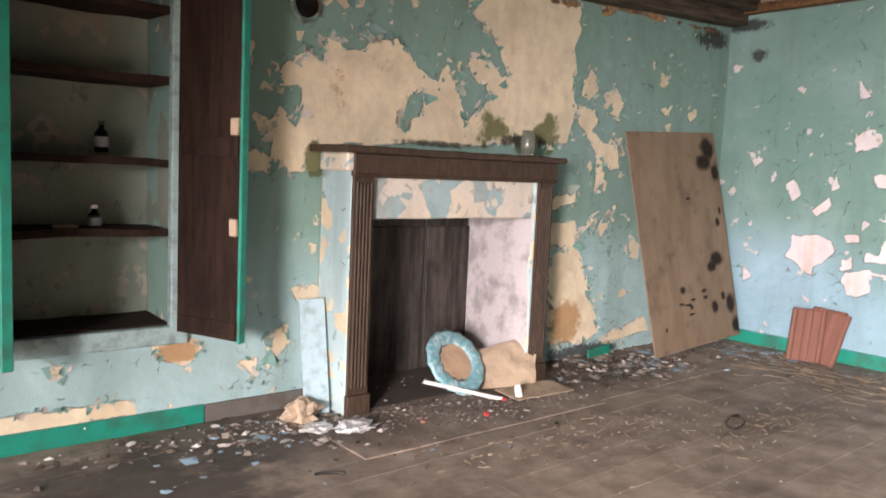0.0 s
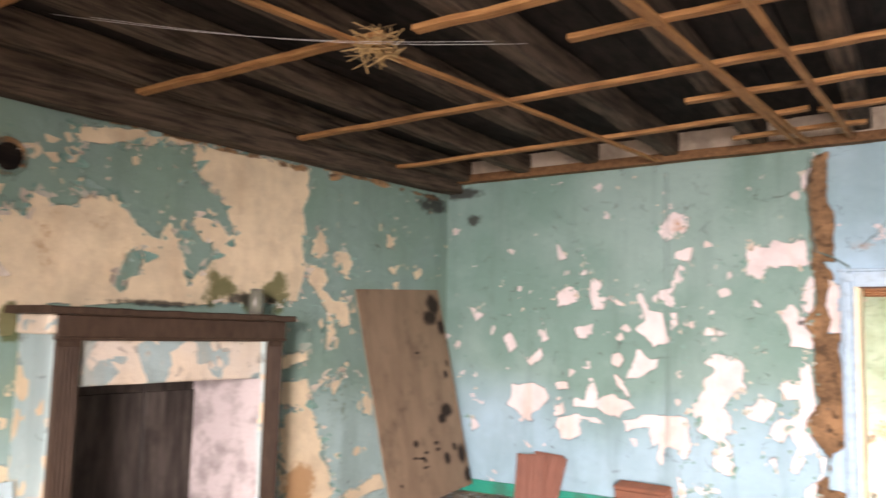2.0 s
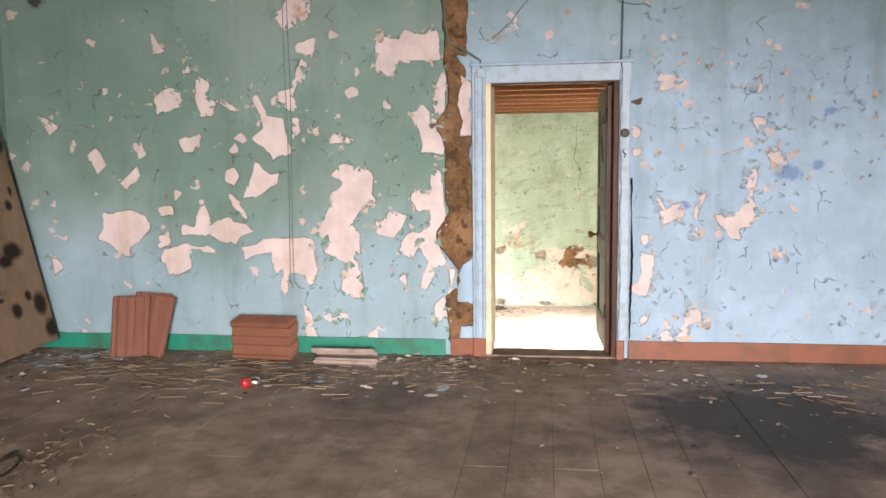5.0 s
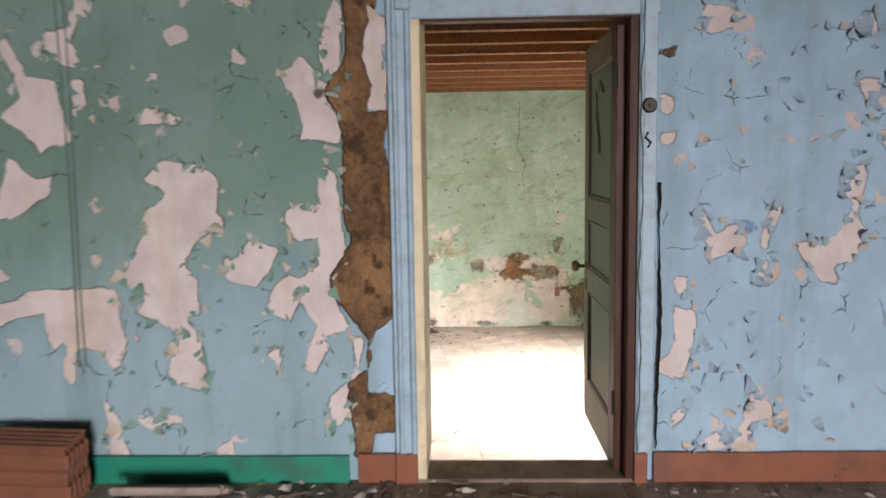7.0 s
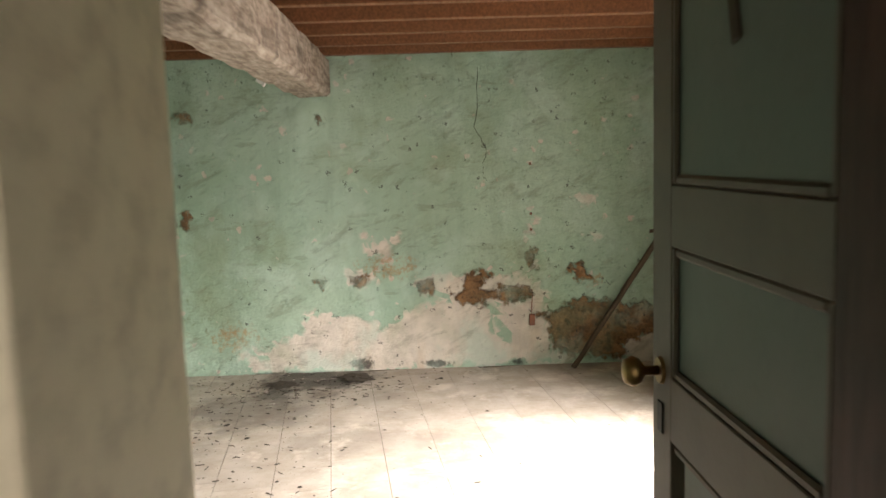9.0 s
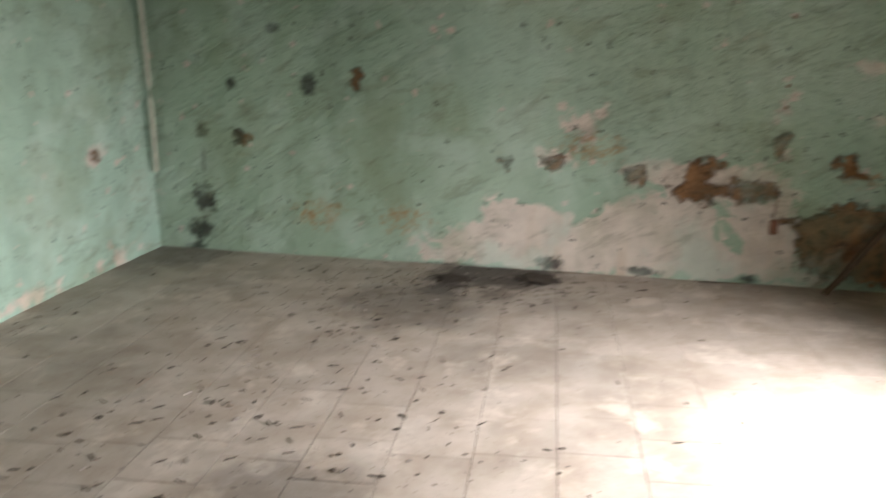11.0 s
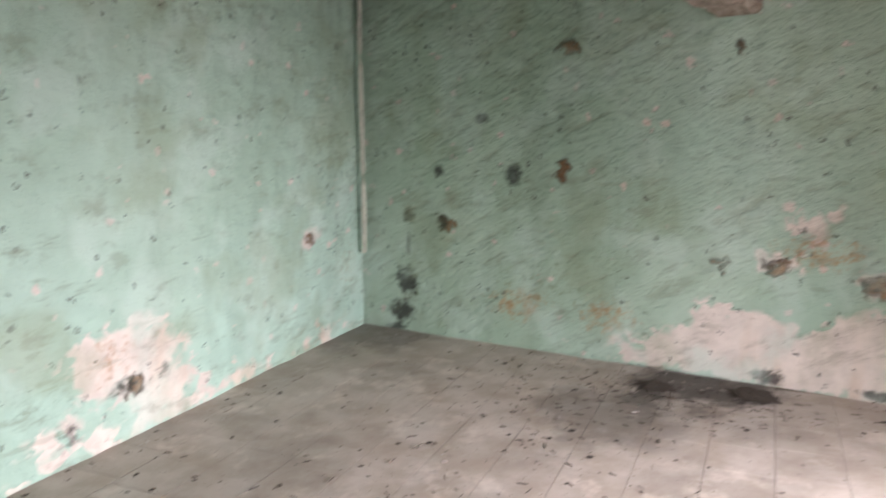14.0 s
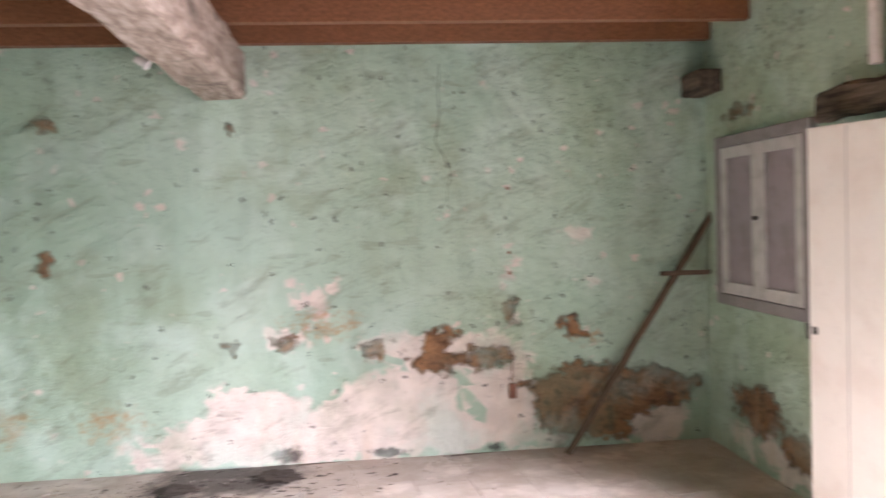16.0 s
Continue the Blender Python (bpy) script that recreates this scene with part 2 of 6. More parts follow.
def floor_material(name, light, dark, gap_dust, scale, wet=0.5, rough=0.8, spills_and_shade=()):
    """Dusty boards or tiles: each piece a shade of its own, with stains that run across the joints."""
    m, nt, b = make_material(name)
    p = coords(nt)
    rnd = node(nt, "ShaderNodeObjectInfo").outputs["Random"]
    big, mid, fine = fractal(nt, p, 0.75, 6.0, 0.62), fractal(nt, p, scale), fractal(nt, p, 45.0, 6.0, 0.7)
    c = blend(nt, ramp(nt, mid, 0.3, 0.7), light, dark)
    c = blend(nt, maths(nt, "MULTIPLY", rnd, 0.3), c, [k * 0.75 for k in dark])
    c = blend(nt, maths(nt, "MULTIPLY", ramp(nt, big, 0.5, 0.66), wet), c, [k * 0.3 for k in dark])
    c = blend(nt, maths(nt, "MULTIPLY", ramp(nt, fine, 0.58, 0.72), 0.55), c, gap_dust)
    patch = fractal(nt, p, 2.6, 6.0, 0.7)
    c = blend(nt, maths(nt, "MULTIPLY", ramp(nt, patch, 0.52, 0.68), 0.45), c, [k * 1.45 for k in light])
    # dark spots: spilt stains, and shade painted into the floor colour
    for at, size, depth in spills_and_shade:
        far = node(nt, "ShaderNodeVectorMath", {0: p, 1: at}, operation="DISTANCE").outputs["Value"]
        inside = maths(nt, "SUBTRACT", 1.0, maths(nt, "DIVIDE", far, size))
        inside = maths(nt, "ADD", inside, maths(nt, "MULTIPLY", maths(nt, "SUBTRACT", patch, 0.5), 2.2))
        c = blend(nt, maths(nt, "MULTIPLY", ramp(nt, inside, 0.05, 0.6), depth), c, (0.028, 0.023, 0.02))
    nt.links.new(c, b.inputs["Base Color"])
    nt.links.new(node(nt, "ShaderNodeMapRange", {0: big, 3: rough, 4: rough - 0.25}).outputs[0], b.inputs["Roughness"])
    bump(nt, b, maths(nt, "ADD", fine, mid), 0.4, 0.005)
    return m


def glass_material(name, colour, rough=0.08):
    m, nt, b = make_material(name)
    b.inputs["Base Color"].default_value = rgb(colour)
    b.inputs["Transmission Weight"].default_value, b.inputs["Roughness"].default_value, b.inputs["IOR"].default_value = 1.0, rough, 1.45
    return m


def debris_material(name, a, b_, c_):
    m, nt, b = make_material(name)
    r = node(nt, "ShaderNodeNewGeometry").outputs["Random Per Island"]
    col = blend(nt, ramp(nt, r, 0.3, 0.55), a, b_)
    col = blend(nt, ramp(nt, r, 0.75, 0.9), col, c_)
    col = blend(nt, maths(nt, "MULTIPLY", fractal(nt, coords(nt), 60.0), 0.35), col, (0.05, 0.04, 0.03))
    nt.links.new(col, b.inputs["Base Color"])
    b.inputs["Roughness"].default_value = 0.85
    return m


TEAL, TEAL_FADED, BLUE, CREAM = (0.135, 0.255, 0.225), (0.21, 0.34, 0.32), (0.325, 0.51, 0.69), (0.74, 0.63, 0.45)
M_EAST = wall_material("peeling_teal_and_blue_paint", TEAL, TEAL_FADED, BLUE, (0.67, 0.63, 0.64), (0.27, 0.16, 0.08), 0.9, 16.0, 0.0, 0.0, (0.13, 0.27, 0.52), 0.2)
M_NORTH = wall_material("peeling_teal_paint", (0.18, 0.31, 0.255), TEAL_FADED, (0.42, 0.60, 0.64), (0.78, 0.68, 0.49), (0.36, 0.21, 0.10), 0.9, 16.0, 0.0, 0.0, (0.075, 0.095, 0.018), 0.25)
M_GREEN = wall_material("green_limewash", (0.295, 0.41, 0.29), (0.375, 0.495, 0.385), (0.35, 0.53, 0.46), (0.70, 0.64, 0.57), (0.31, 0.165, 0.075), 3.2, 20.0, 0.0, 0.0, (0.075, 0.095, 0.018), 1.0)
M_PLASTER = plain_material("old_plaster", (0.55, 0.48, 0.39), 0.9, 0.5, 4.0)
# alcove plaster, toned darker than the walls of the room
M_ALCOVE = wall_material("dark_green_plaster", (0.15, 0.185, 0.15), (0.24, 0.28, 0.235), (0.2, 0.24, 0.2), (0.30, 0.29, 0.24), (0.2, 0.15, 0.1), 0.9, 12.0, -0.052, 0.3)
M_SOOT = wood_material("smoke_blackened_board", (0.022, 0.017, 0.013), (0.005, 0.004, 0.0035), 1.0, 0.9, (1.5, 7.0, 7.0), 0.6)
M_JOIST = wood_material("blackened_joist", (0.13, 0.10, 0.072), (0.014, 0.011, 0.009), 1.0, 0.9)
M_LATH_X = wood_material("pale_lath_lengthwise", (0.42, 0.23, 0.09), (0.20, 0.09, 0.035), 2.0, 0.7)
M_PLATE = wood_material("brown_wall_plate", (0.20, 0.11, 0.05), (0.10, 0.05, 0.022), 1.0, 0.7, (14.0, 1.0, 14.0))
M_POLE = wood_material("grey_brown_pole", (0.12, 0.085, 0.055), (0.05, 0.034, 0.022), 1.0, 0.8)
M_PINE = wood_material("red_pine_joist", (0.20, 0.094, 0.047), (0.115, 0.05, 0.025), 1.5, 0.55, (14.0, 1.0, 14.0), 0.2)
M_PINE_BOARD = wood_material("pale_pine_board", (0.50, 0.30, 0.15), (0.36, 0.19, 0.085), 1.5, 0.6, (14.0, 1.0, 14.0), 0.2)
M_BEAM = wood_material("grey_hewn_beam", (0.42, 0.36, 0.305), (0.17, 0.13, 0.105), 1.2, 0.85, (2.0, 9.0, 9.0), 0.6)
M_MANTEL = wood_material("dark_mantel_wood", (0.080, 0.054, 0.038), (0.046, 0.030, 0.021), 2.0, 0.5, (9.0, 9.0, 2.0), 0.4)
M_LEAF = wood_material("dark_cupboard_wood", (0.036, 0.019, 0.013), (0.016, 0.009, 0.007), 1.5, 0.85, (10.0, 10.0, 1.0), 0.4)
M_BOARD = wood_material("water_stained_plywood", (0.26, 0.195, 0.135), (0.20, 0.145, 0.10), 1.0, 0.85, (3.0, 3.0, 1.0), 0.6)
# the last two spots are shade below the cupboard, painted on the boards
M_PLANKS = floor_material("dusty_floorboard", (0.33, 0.27, 0.22), (0.17, 0.13, 0.10), (0.44, 0.385, 0.34), 5.0, 0.75, 0.8, (((5.0, -0.55, 0), 1.0, 0.93), ((4.1, 4.4, 0), 0.6, 0.75), ((5.2, 1.6, 0), 0.5, 0.5), ((2.9, 4.4, 0), 0.8, 0.45), ((0.7, 3.9, 0), 0.9, 0.8), ((1.3, 4.5, 0), 0.7, 0.6)))
# the last spot darkens the tiles in the far corner
M_TILES = floor_material("pale_cement_tile", (0.52, 0.48, 0.43), (0.38, 0.33, 0.275), (0.17, 0.125, 0.09), 4.0, 0.32, 0.8, (((12.8, 1.8, -0.806), 0.7, 0.85), ((11.9, 2.2, -0.806), 0.7, 0.5), ((9.4, 1.95, -0.806), 0.5, 0.5), ((12.8, 4.65, -0.806), 0.8, 0.5)))
M_JOINT = plain_material("dirty_joint", (0.12, 0.095, 0.075), 0.9, 0.5)
M_EARTH = plain_material("dark_subfloor", (0.05, 0.04, 0.032), 0.95, 0.5)
M_SKIRT_G = plain_material("green_gloss_paint", (0.0, 0.24, 0.17), 0.45, 0.45, 7.0)
M_SKIRT_R = plain_material("red_brown_paint", (0.24, 0.085, 0.045), 0.5, 0.4, 7.0)
M_SKIRT_D = plain_material("bare_dark_skirting", (0.13, 0.12, 0.11), 0.8, 0.5)
M_BLUE_WOOD = plain_material("chipped_blue_wood_paint", (0.33, 0.50, 0.63), 0.5, 0.3, 14.0, 0.0, (0.10, 0.12, 0.13))
M_PALE_WOOD = plain_material("pale_blue_wood_paint", (0.42, 0.58, 0.64), 0.55, 0.35, 14.0)
M_ALC_WOOD = plain_material("worn_turquoise_wood_paint", (0.32, 0.46, 0.46), 0.6, 0.5, 14.0)
M_CREAM_WOOD = plain_material("cream_wood_paint", (0.72, 0.66, 0.47), 0.55, 0.25, 10.0)
M_DOOR_BROWN = wood_material("red_brown_door_frame", (0.085, 0.035, 0.025), (0.045, 0.02, 0.015), 1.5, 0.45, (9.0, 9.0, 1.0))
M_DOOR_GREEN = plain_material("dusty_dark_green_door", (0.095, 0.13, 0.105), 0.5, 0.35, 5.0, 0.0, (0.13, 0.14, 0.12))
M_DOOR_RAIL = plain_material("dull_green_brown_door", (0.10, 0.078, 0.052), 0.5, 0.35, 8.0)
M_BRASS = plain_material("brass", (0.30, 0.20, 0.08), 0.4, 0.3, 30.0, 1.0)
M_IRON = plain_material("black_iron", (0.03, 0.028, 0.026), 0.5, 0.3, 20.0, 0.6)
M_TERRA = plain_material("terracotta", (0.20, 0.088, 0.062), 0.75, 0.4, 8.0, 0.0, (0.13, 0.06, 0.045))
M_TERRA_BROWN = plain_material("brown_terracotta", (0.20, 0.082, 0.048), 0.75, 0.4, 8.0, 0.0, (0.09, 0.05, 0.03))
M_GREY_TILE = plain_material("grey_cement_tile", (0.36, 0.31, 0.28), 0.8, 0.4, 9.0)
M_WHITE_PAINT = plain_material("white_door_paint", (0.80, 0.78, 0.73), 0.5, 0.2, 3.0, 0.0, (0.45, 0.30, 0.22))
M_SHUTTER = plain_material("pale_grey_wood_paint", (0.46, 0.46, 0.44), 0.6, 0.3, 8.0)
M_SHUTTER_PANEL = plain_material("grey_mauve_panel", (0.24, 0.215, 0.225), 0.6, 0.3, 6.0)
M_GREY_FRAME = plain_material("dark_grey_frame", (0.20, 0.19, 0.185), 0.7, 0.4, 8.0)
M_CARD = plain_material("brown_cardboard", (0.45, 0.35, 0.25), 0.9, 0.3, 8.0)
M_TAN = plain_material("tan_paper", (0.48, 0.33, 0.22), 0.85, 0.3, 8.0)
M_TURQ = plain_material("turquoise_glaze", (0.14, 0.36, 0.41), 0.35, 0.85, 30.0, 0.0, (0.55, 0.65, 0.66))
M_WHITE = plain_material("chalky_white", (0.72, 0.70, 0.68), 0.7, 0.25, 12.0)
M_FOIL = plain_material("crumpled_plastic_film", (0.55, 0.56, 0.56), 0.25, 0.2, 20.0)
M_RED = plain_material("red_tin_paint", (0.45, 0.03, 0.035), 0.35, 0.2, 20.0)
M_STEEL = plain_material("bright_tin", (0.75, 0.74, 0.73), 0.25, 0.2, 20.0, 1.0)
M_CABLE = plain_material("painted_cable", (0.10, 0.17, 0.16), 0.6, 0.3, 20.0)
M_FIREBACK = wood_material("sooty_iron_fireback", (0.090, 0.078, 0.070), (0.024, 0.021, 0.019), 1.0, 0.6, (9.0, 9.0, 1.0), 0.6)
M_CHEEK = plain_material("ash_white_cheek", (0.52, 0.49, 0.50), 0.8, 0.6, 7.0, 0.0, (0.16, 0.14, 0.14))
M_NEST = plain_material("straw_bundle", (0.42, 0.29, 0.13), 0.9, 0.4, 18.0)
M_GLASS = glass_material("dusty_clear_glass", (0.55, 0.58, 0.50), 0.2)
M_GLASS.node_tree.nodes["Principled BSDF"].inputs["Transmission Weight"].default_value = 0.8
M_BLUEGLASS = glass_material("dark_blue_glass", (0.02, 0.03, 0.07), 0.1)
M_BROWNGLASS = glass_material("grey_brown_glass", (0.25, 0.23, 0.22), 0.12)
M_RUBBLE = debris_material("plaster_and_paint_crumbs", (0.11, 0.085, 0.065), (0.30, 0.26, 0.22), (0.62, 0.60, 0.57))
M_STRAW = debris_material("scattered_straw", (0.17, 0.13, 0.085), (0.11, 0.085, 0.06), (0.30, 0.24, 0.17))
M_DARKBITS = debris_material("dark_litter", (0.03, 0.025, 0.02), (0.07, 0.055, 0.042), (0.34, 0.31, 0.28))
M_FLAKE_T = debris_material("curled_teal_flake", (0.18, 0.36, 0.32), (0.62, 0.57, 0.49), (0.24, 0.40, 0.38))
M_FLAKE_B = debris_material("curled_blue_flake", (0.355, 0.52, 0.66), (0.33, 0.49, 0.62), (0.62, 0.55, 0.48))
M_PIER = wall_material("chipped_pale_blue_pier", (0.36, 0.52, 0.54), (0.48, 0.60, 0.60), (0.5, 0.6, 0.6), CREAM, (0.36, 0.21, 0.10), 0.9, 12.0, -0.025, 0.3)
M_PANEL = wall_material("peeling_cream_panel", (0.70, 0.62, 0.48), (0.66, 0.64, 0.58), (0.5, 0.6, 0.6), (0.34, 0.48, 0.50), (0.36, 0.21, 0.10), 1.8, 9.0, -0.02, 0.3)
M_PALE_LABEL = plain_material("faded_label", (0.20, 0.21, 0.22), 0.8, 0.3, 20.0)
M_CONDUIT = plain_material("limewashed_pipe", (0.50, 0.52, 0.43), 0.8, 0.3, 9.0)
M_STONE = plain_material("worn_stone", (0.30, 0.27, 0.23), 0.9, 0.4, 6.0)


# ---- building blocks ----
def mesh_of(bm, name, material, smooth=False):
    me = bpy.data.meshes.new(name)
    bm.to_mesh(me)
    bm.free()
    me.materials.append(material)
    if smooth:
        me.shade_smooth()
    return me


def part(name, bm, material, parent=None, label="", at=None, smooth=False):
    ob = new(name, mesh_of(bm, name, material, smooth))
    ob.parent = parent
    if at is not None:
        ob.matrix_basis = at
    return tagged(ob, label)


def thing(name, at, label, category, group="", kind=""):
    ob = new(name)
    ob.empty_display_size = 0.1
    ob.matrix_basis = at
    return tagged(ob, label, category, group, kind)


def single(name, bm, material, at, label, category, group="", kind="", smooth=False):
    ob = part(name, bm, material, None, "", at, smooth)
    return tagged(ob, label, category, group, kind)


def block(x0, x1, y0, y1, z0, z1, bevel=0.004, into=None, segments=1):
    bm = bmesh.new()
    bmesh.ops.create_cube(bm, size=1)
    for v in bm.verts:
        v.co = Vector((x0 + (v.co.x + 0.5) * (x1 - x0), y0 + (v.co.y + 0.5) * (y1 - y0), z0 + (v.co.z + 0.5) * (z1 - z0)))
    if bevel:
        bmesh.ops.bevel(bm, geom=bm.edges[:], offset=bevel, segments=segments, affect="EDGES")
    if into is not None:
        join(into, bm)
        return into
    return bm


def join(into, bm, m=None):
    if m is not None:
        bm.transform(m)
    me = bpy.data.meshes.new("join")
    bm.to_mesh(me)
    into.from_mesh(me)
    bm.free()
    bpy.data.meshes.remove(me)


def turned(profile, segments=20, into=None, m=None):
    """A round body from rows of (radius, height)."""
    bm = bmesh.new()
    rings = []
    for r, z in profile:
        rings.append([bm.verts.new((r * math.cos(2 * math.pi * i / segments), r * math.sin(2 * math.pi * i / segments), z)) for i in range(segments)])
    for a, b in zip(rings, rings[1:]):
        for i in range(segments):
            j = (i + 1) % segments
            bm.faces.new((a[i], a[j], b[j], b[i]))
    bm.faces.new(list(reversed(rings[0])))
    bm.faces.new(rings[-1])
    if into is not None:
        join(into, bm, m)
        return into
    if m is not None:
        bm.transform(m)
    return bm


def tube(points, radius, segments=6):
    """A cable or wire along points."""
    bm = bmesh.new()
    rings = []
    for i, p in enumerate(points):
        a, b = Vector(points[max(0, i - 1)]), Vector(points[min(len(points) - 1, i + 1)])
        q = (b - a).to_track_quat("Z", "Y")
        rings.append([bm.verts.new(Vector(p) + q @ Vector((radius * math.cos(2 * math.pi * k / segments), radius * math.sin(2 * math.pi * k / segments), 0))) for k in range(segments)])
    for a, b in zip(rings, rings[1:]):
        for k in range(segments):
            j = (k + 1) % segments
            bm.faces.new((a[k], a[j], b[j], b[k]))
    bm.faces.new(list(reversed(rings[0])))
    bm.faces.new(rings[-1])
    return bm


def rough_up(bm, amount, scale, seed=0.0):
    for v in bm.verts:
        v.co += noise.noise_vector(v.co * scale + Vector((seed, 0, 0))) * amount
    return bm


def cut(bm, n):
    bmesh.ops.subdivide_edges(bm, edges=bm.edges[:], cuts=n, use_grid_fill=True)
    return bm


def worn(x0, x1, y0, y1, z0, z1, steps, amount, scale, seed=0.0, bevel=0.0):
    """A long block, cut across its length into steps, with hewn or warped faces."""
    bm = bmesh.new()
    n = max(1, int(round((x1 - x0) / steps)))
    prof = [(y0 + bevel, z0), (y1 - bevel, z0), (y1, z0 + bevel), (y1, z1 - bevel), (y1 - bevel, z1), (y0 + bevel, z1), (y0, z1 - bevel), (y0, z0 + bevel)] if bevel else [(y0, z0), (y1, z0), (y1, z1), (y0, z1)]
    rings = [[bm.verts.new((x0 + (x1 - x0) * i / n, y, z)) for y, z in prof] for i in range(n + 1)]
    k = len(prof)
    for a, b in zip(rings, rings[1:]):
        for i in range(k):
            j = (i + 1) % k
            bm.faces.new((a[i], b[i], b[j], a[j]))
    bm.faces.new(rings[0])
    bm.faces.new(list(reversed(rings[-1])))
    bmesh.ops.recalc_face_normals(bm, faces=bm.faces[:])
    return rough_up(bm, amount, scale, seed)


def value_noise(u, v, scale, seed):
    g = np.random.RandomState(seed).rand(64, 64)
    a, b = u * scale + 1000.0, v * scale + 1000.0
    i, j = np.floor(a).astype(int), np.floor(b).astype(int)
    f, h = a - i, b - j
    f, h = f * f * (3 - 2 * f), h * h * (3 - 2 * h)
    p = lambda x, y: g[x % 64, y % 64]
    return (p(i, j) * (1 - f) + p(i + 1, j) * f) * (1 - h) + (p(i, j + 1) * (1 - f) + p(i + 1, j + 1) * f) * h


def patches(u, v, rows):
    """How far inside the nearest of the patches (place, half-size) each point lies, in metres; below nought outside."""
    best = np.full(u.shape, -0.3)
    for cu, cv, ru, rv in rows:
        d = (1 - np.sqrt(((u - cu) / ru) ** 2 + ((v - cv) / rv) ** 2)) * min(ru, rv)
        best = np.maximum(best, d)
    return best


def outlines(u, v, rows):
    """Distance in metres to the edge of the nearest outline, above nought inside it."""
    best = np.full(u.shape, -0.3)
    for pts in rows:
        p = np.array(pts)
        lo, hi = p.min(0) - 0.3, p.max(0) + 0.3
        near = (u > lo[0]) & (u < hi[0]) & (v > lo[1]) & (v < hi[1])
        a, b = u[near], v[near]
        gap, within = np.full(a.shape, 9.0), np.zeros(a.shape, bool)
        for (x0, y0), (x1, y1) in zip(pts, pts[1:] + pts[:1]):
            dx, dy = x1 - x0, y1 - y0
            k = np.clip(((a - x0) * dx + (b - y0) * dy) / (dx * dx + dy * dy + 1e-9), 0, 1)
            gap = np.minimum(gap, np.hypot(a - x0 - k * dx, b - y0 - k * dy))
            if dy:
                within ^= ((y0 > b) != (y1 > b)) & (a < x0 + dx * (b - y0) / dy)
        best[near] = np.maximum(best[near], np.where(within, gap, -gap))
    return best


def glow_free(u, v, rows):
    """A soft spot, from 1 in the middle to 0 at its edge, for stains and darker areas."""
    best = np.zeros(u.shape)
    for cu, cv, ru, rv in rows:
        best = np.maximum(best, np.clip(1.35 - np.sqrt(((u - cu) / ru) ** 2 + ((v - cv) / rv) ** 2), 0, 1))
    return best


def wall(name, origin, along, inward, u0, u1, z0, z1, holes, thick, step, material, fields, swell, label, seed, rise=1.0, bulge=None):
    """A wall with thickness. Its face is a fine sheet that carries the wear; holes are (u0, u1, z0, z1) and go right through."""
    origin, along, inward = Vector(origin), Vector(along), Vector(inward)
    us = sorted({round(a, 4) for a in list(np.linspace(u0, u1, int((u1 - u0) / step) + 1)) + [h[k] for h in holes for k in (0, 1) if u0 <= h[k] <= u1]})
    zs = sorted({round(a, 4) for a in list(np.linspace(z0, z1, int((z1 - z0) / step) + 1)) + [h[k] for h in holes for k in (2, 3) if z0 <= h[k] <= z1]})
    U, Z = np.meshgrid(np.array(us), np.array(zs), indexing="ij")
    D = swell * (0.6 * value_noise(U, Z, 0.8, seed) + 0.4 * value_noise(U, Z, 2.6, seed + 1) + 0.22 * value_noise(U, Z, 7.5, seed + 2) - 0.6)
    if bulge is not None:
        D = D + bulge(U, Z)
    P = np.stack([origin[k] + along[k] * U + inward[k] * D + (Z * rise if k == 2 else 0) for k in range(3)], axis=-1)
    nu, nz = len(us), len(zs)
    verts = [tuple(p) for p in P.reshape(-1, 3)]
    flip = along.cross(Vector((0, 0, 1))).dot(inward) < 0
    faces = []
    inside = lambda a, b: any(h[0] < a < h[1] and h[2] < b < h[3] for h in holes)
    for i in range(nu - 1):
        for j in range(nz - 1):
            if inside((us[i] + us[i + 1]) / 2, (zs[j] + zs[j + 1]) / 2):
                continue
            q = (i * nz + j, (i + 1) * nz + j, (i + 1) * nz + j + 1, i * nz + j + 1)
            faces.append(q[::-1] if flip else q)
    # the back, the ends and the reveals, coarse
    cu = sorted({u0, u1} | {h[k] for h in holes for k in (0, 1)})
    cz = sorted({z0, z1} | {h[k] for h in holes for k in (2, 3)})

    def at(u, z, d):
        verts.append(tuple(origin + along * u + inward * d + Vector((0, 0, z * rise))))
        return len(verts) - 1

    for a, b in zip(cu, cu[1:]):
        for c, d in zip(cz, cz[1:]):
            if not inside((a + b) / 2, (c + d) / 2):
                faces.append((at(a, c, -thick), at(b, c, -thick), at(b, d, -thick), at(a, d, -thick)))
    front = -0.5 * swell
    for a, b, c, d in [(u0, u1, z0, z1)] + list(holes):
        for (p, q), (r, s) in (((a, c), (b, c)), ((b, c), (b, d)), ((b, d), (a, d)), ((a, d), (a, c))):
            faces.append((at(p, q, front), at(r, s, front), at(r, s, -thick), at(p, q, -thick)))
    me = bpy.data.meshes.new(name)
    me.from_pydata(verts, [], faces)
    spare = len(verts) - nu * nz
    for key in ("peel", "earth", "tone", "rust", "moss", "soot"):
        data = fields(key, U, Z)
        if data is None:
            data = np.full(U.shape, -0.3 if key in ("peel", "earth") else 0.0)
        a = me.attributes.new(key, "FLOAT", "POINT")
        a.data.foreach_set("value", np.concatenate([data.reshape(-1), np.full(spare, -0.3 if key in ("peel", "earth") else 0.0)]).astype(np.float32))
    me.materials.append(material)
    me.shade_smooth()
    ob = new(name, me)
    tagged(ob, label, "wall", "", "structure")
    return ob, (us, zs, P, fields("peel", U, Z))


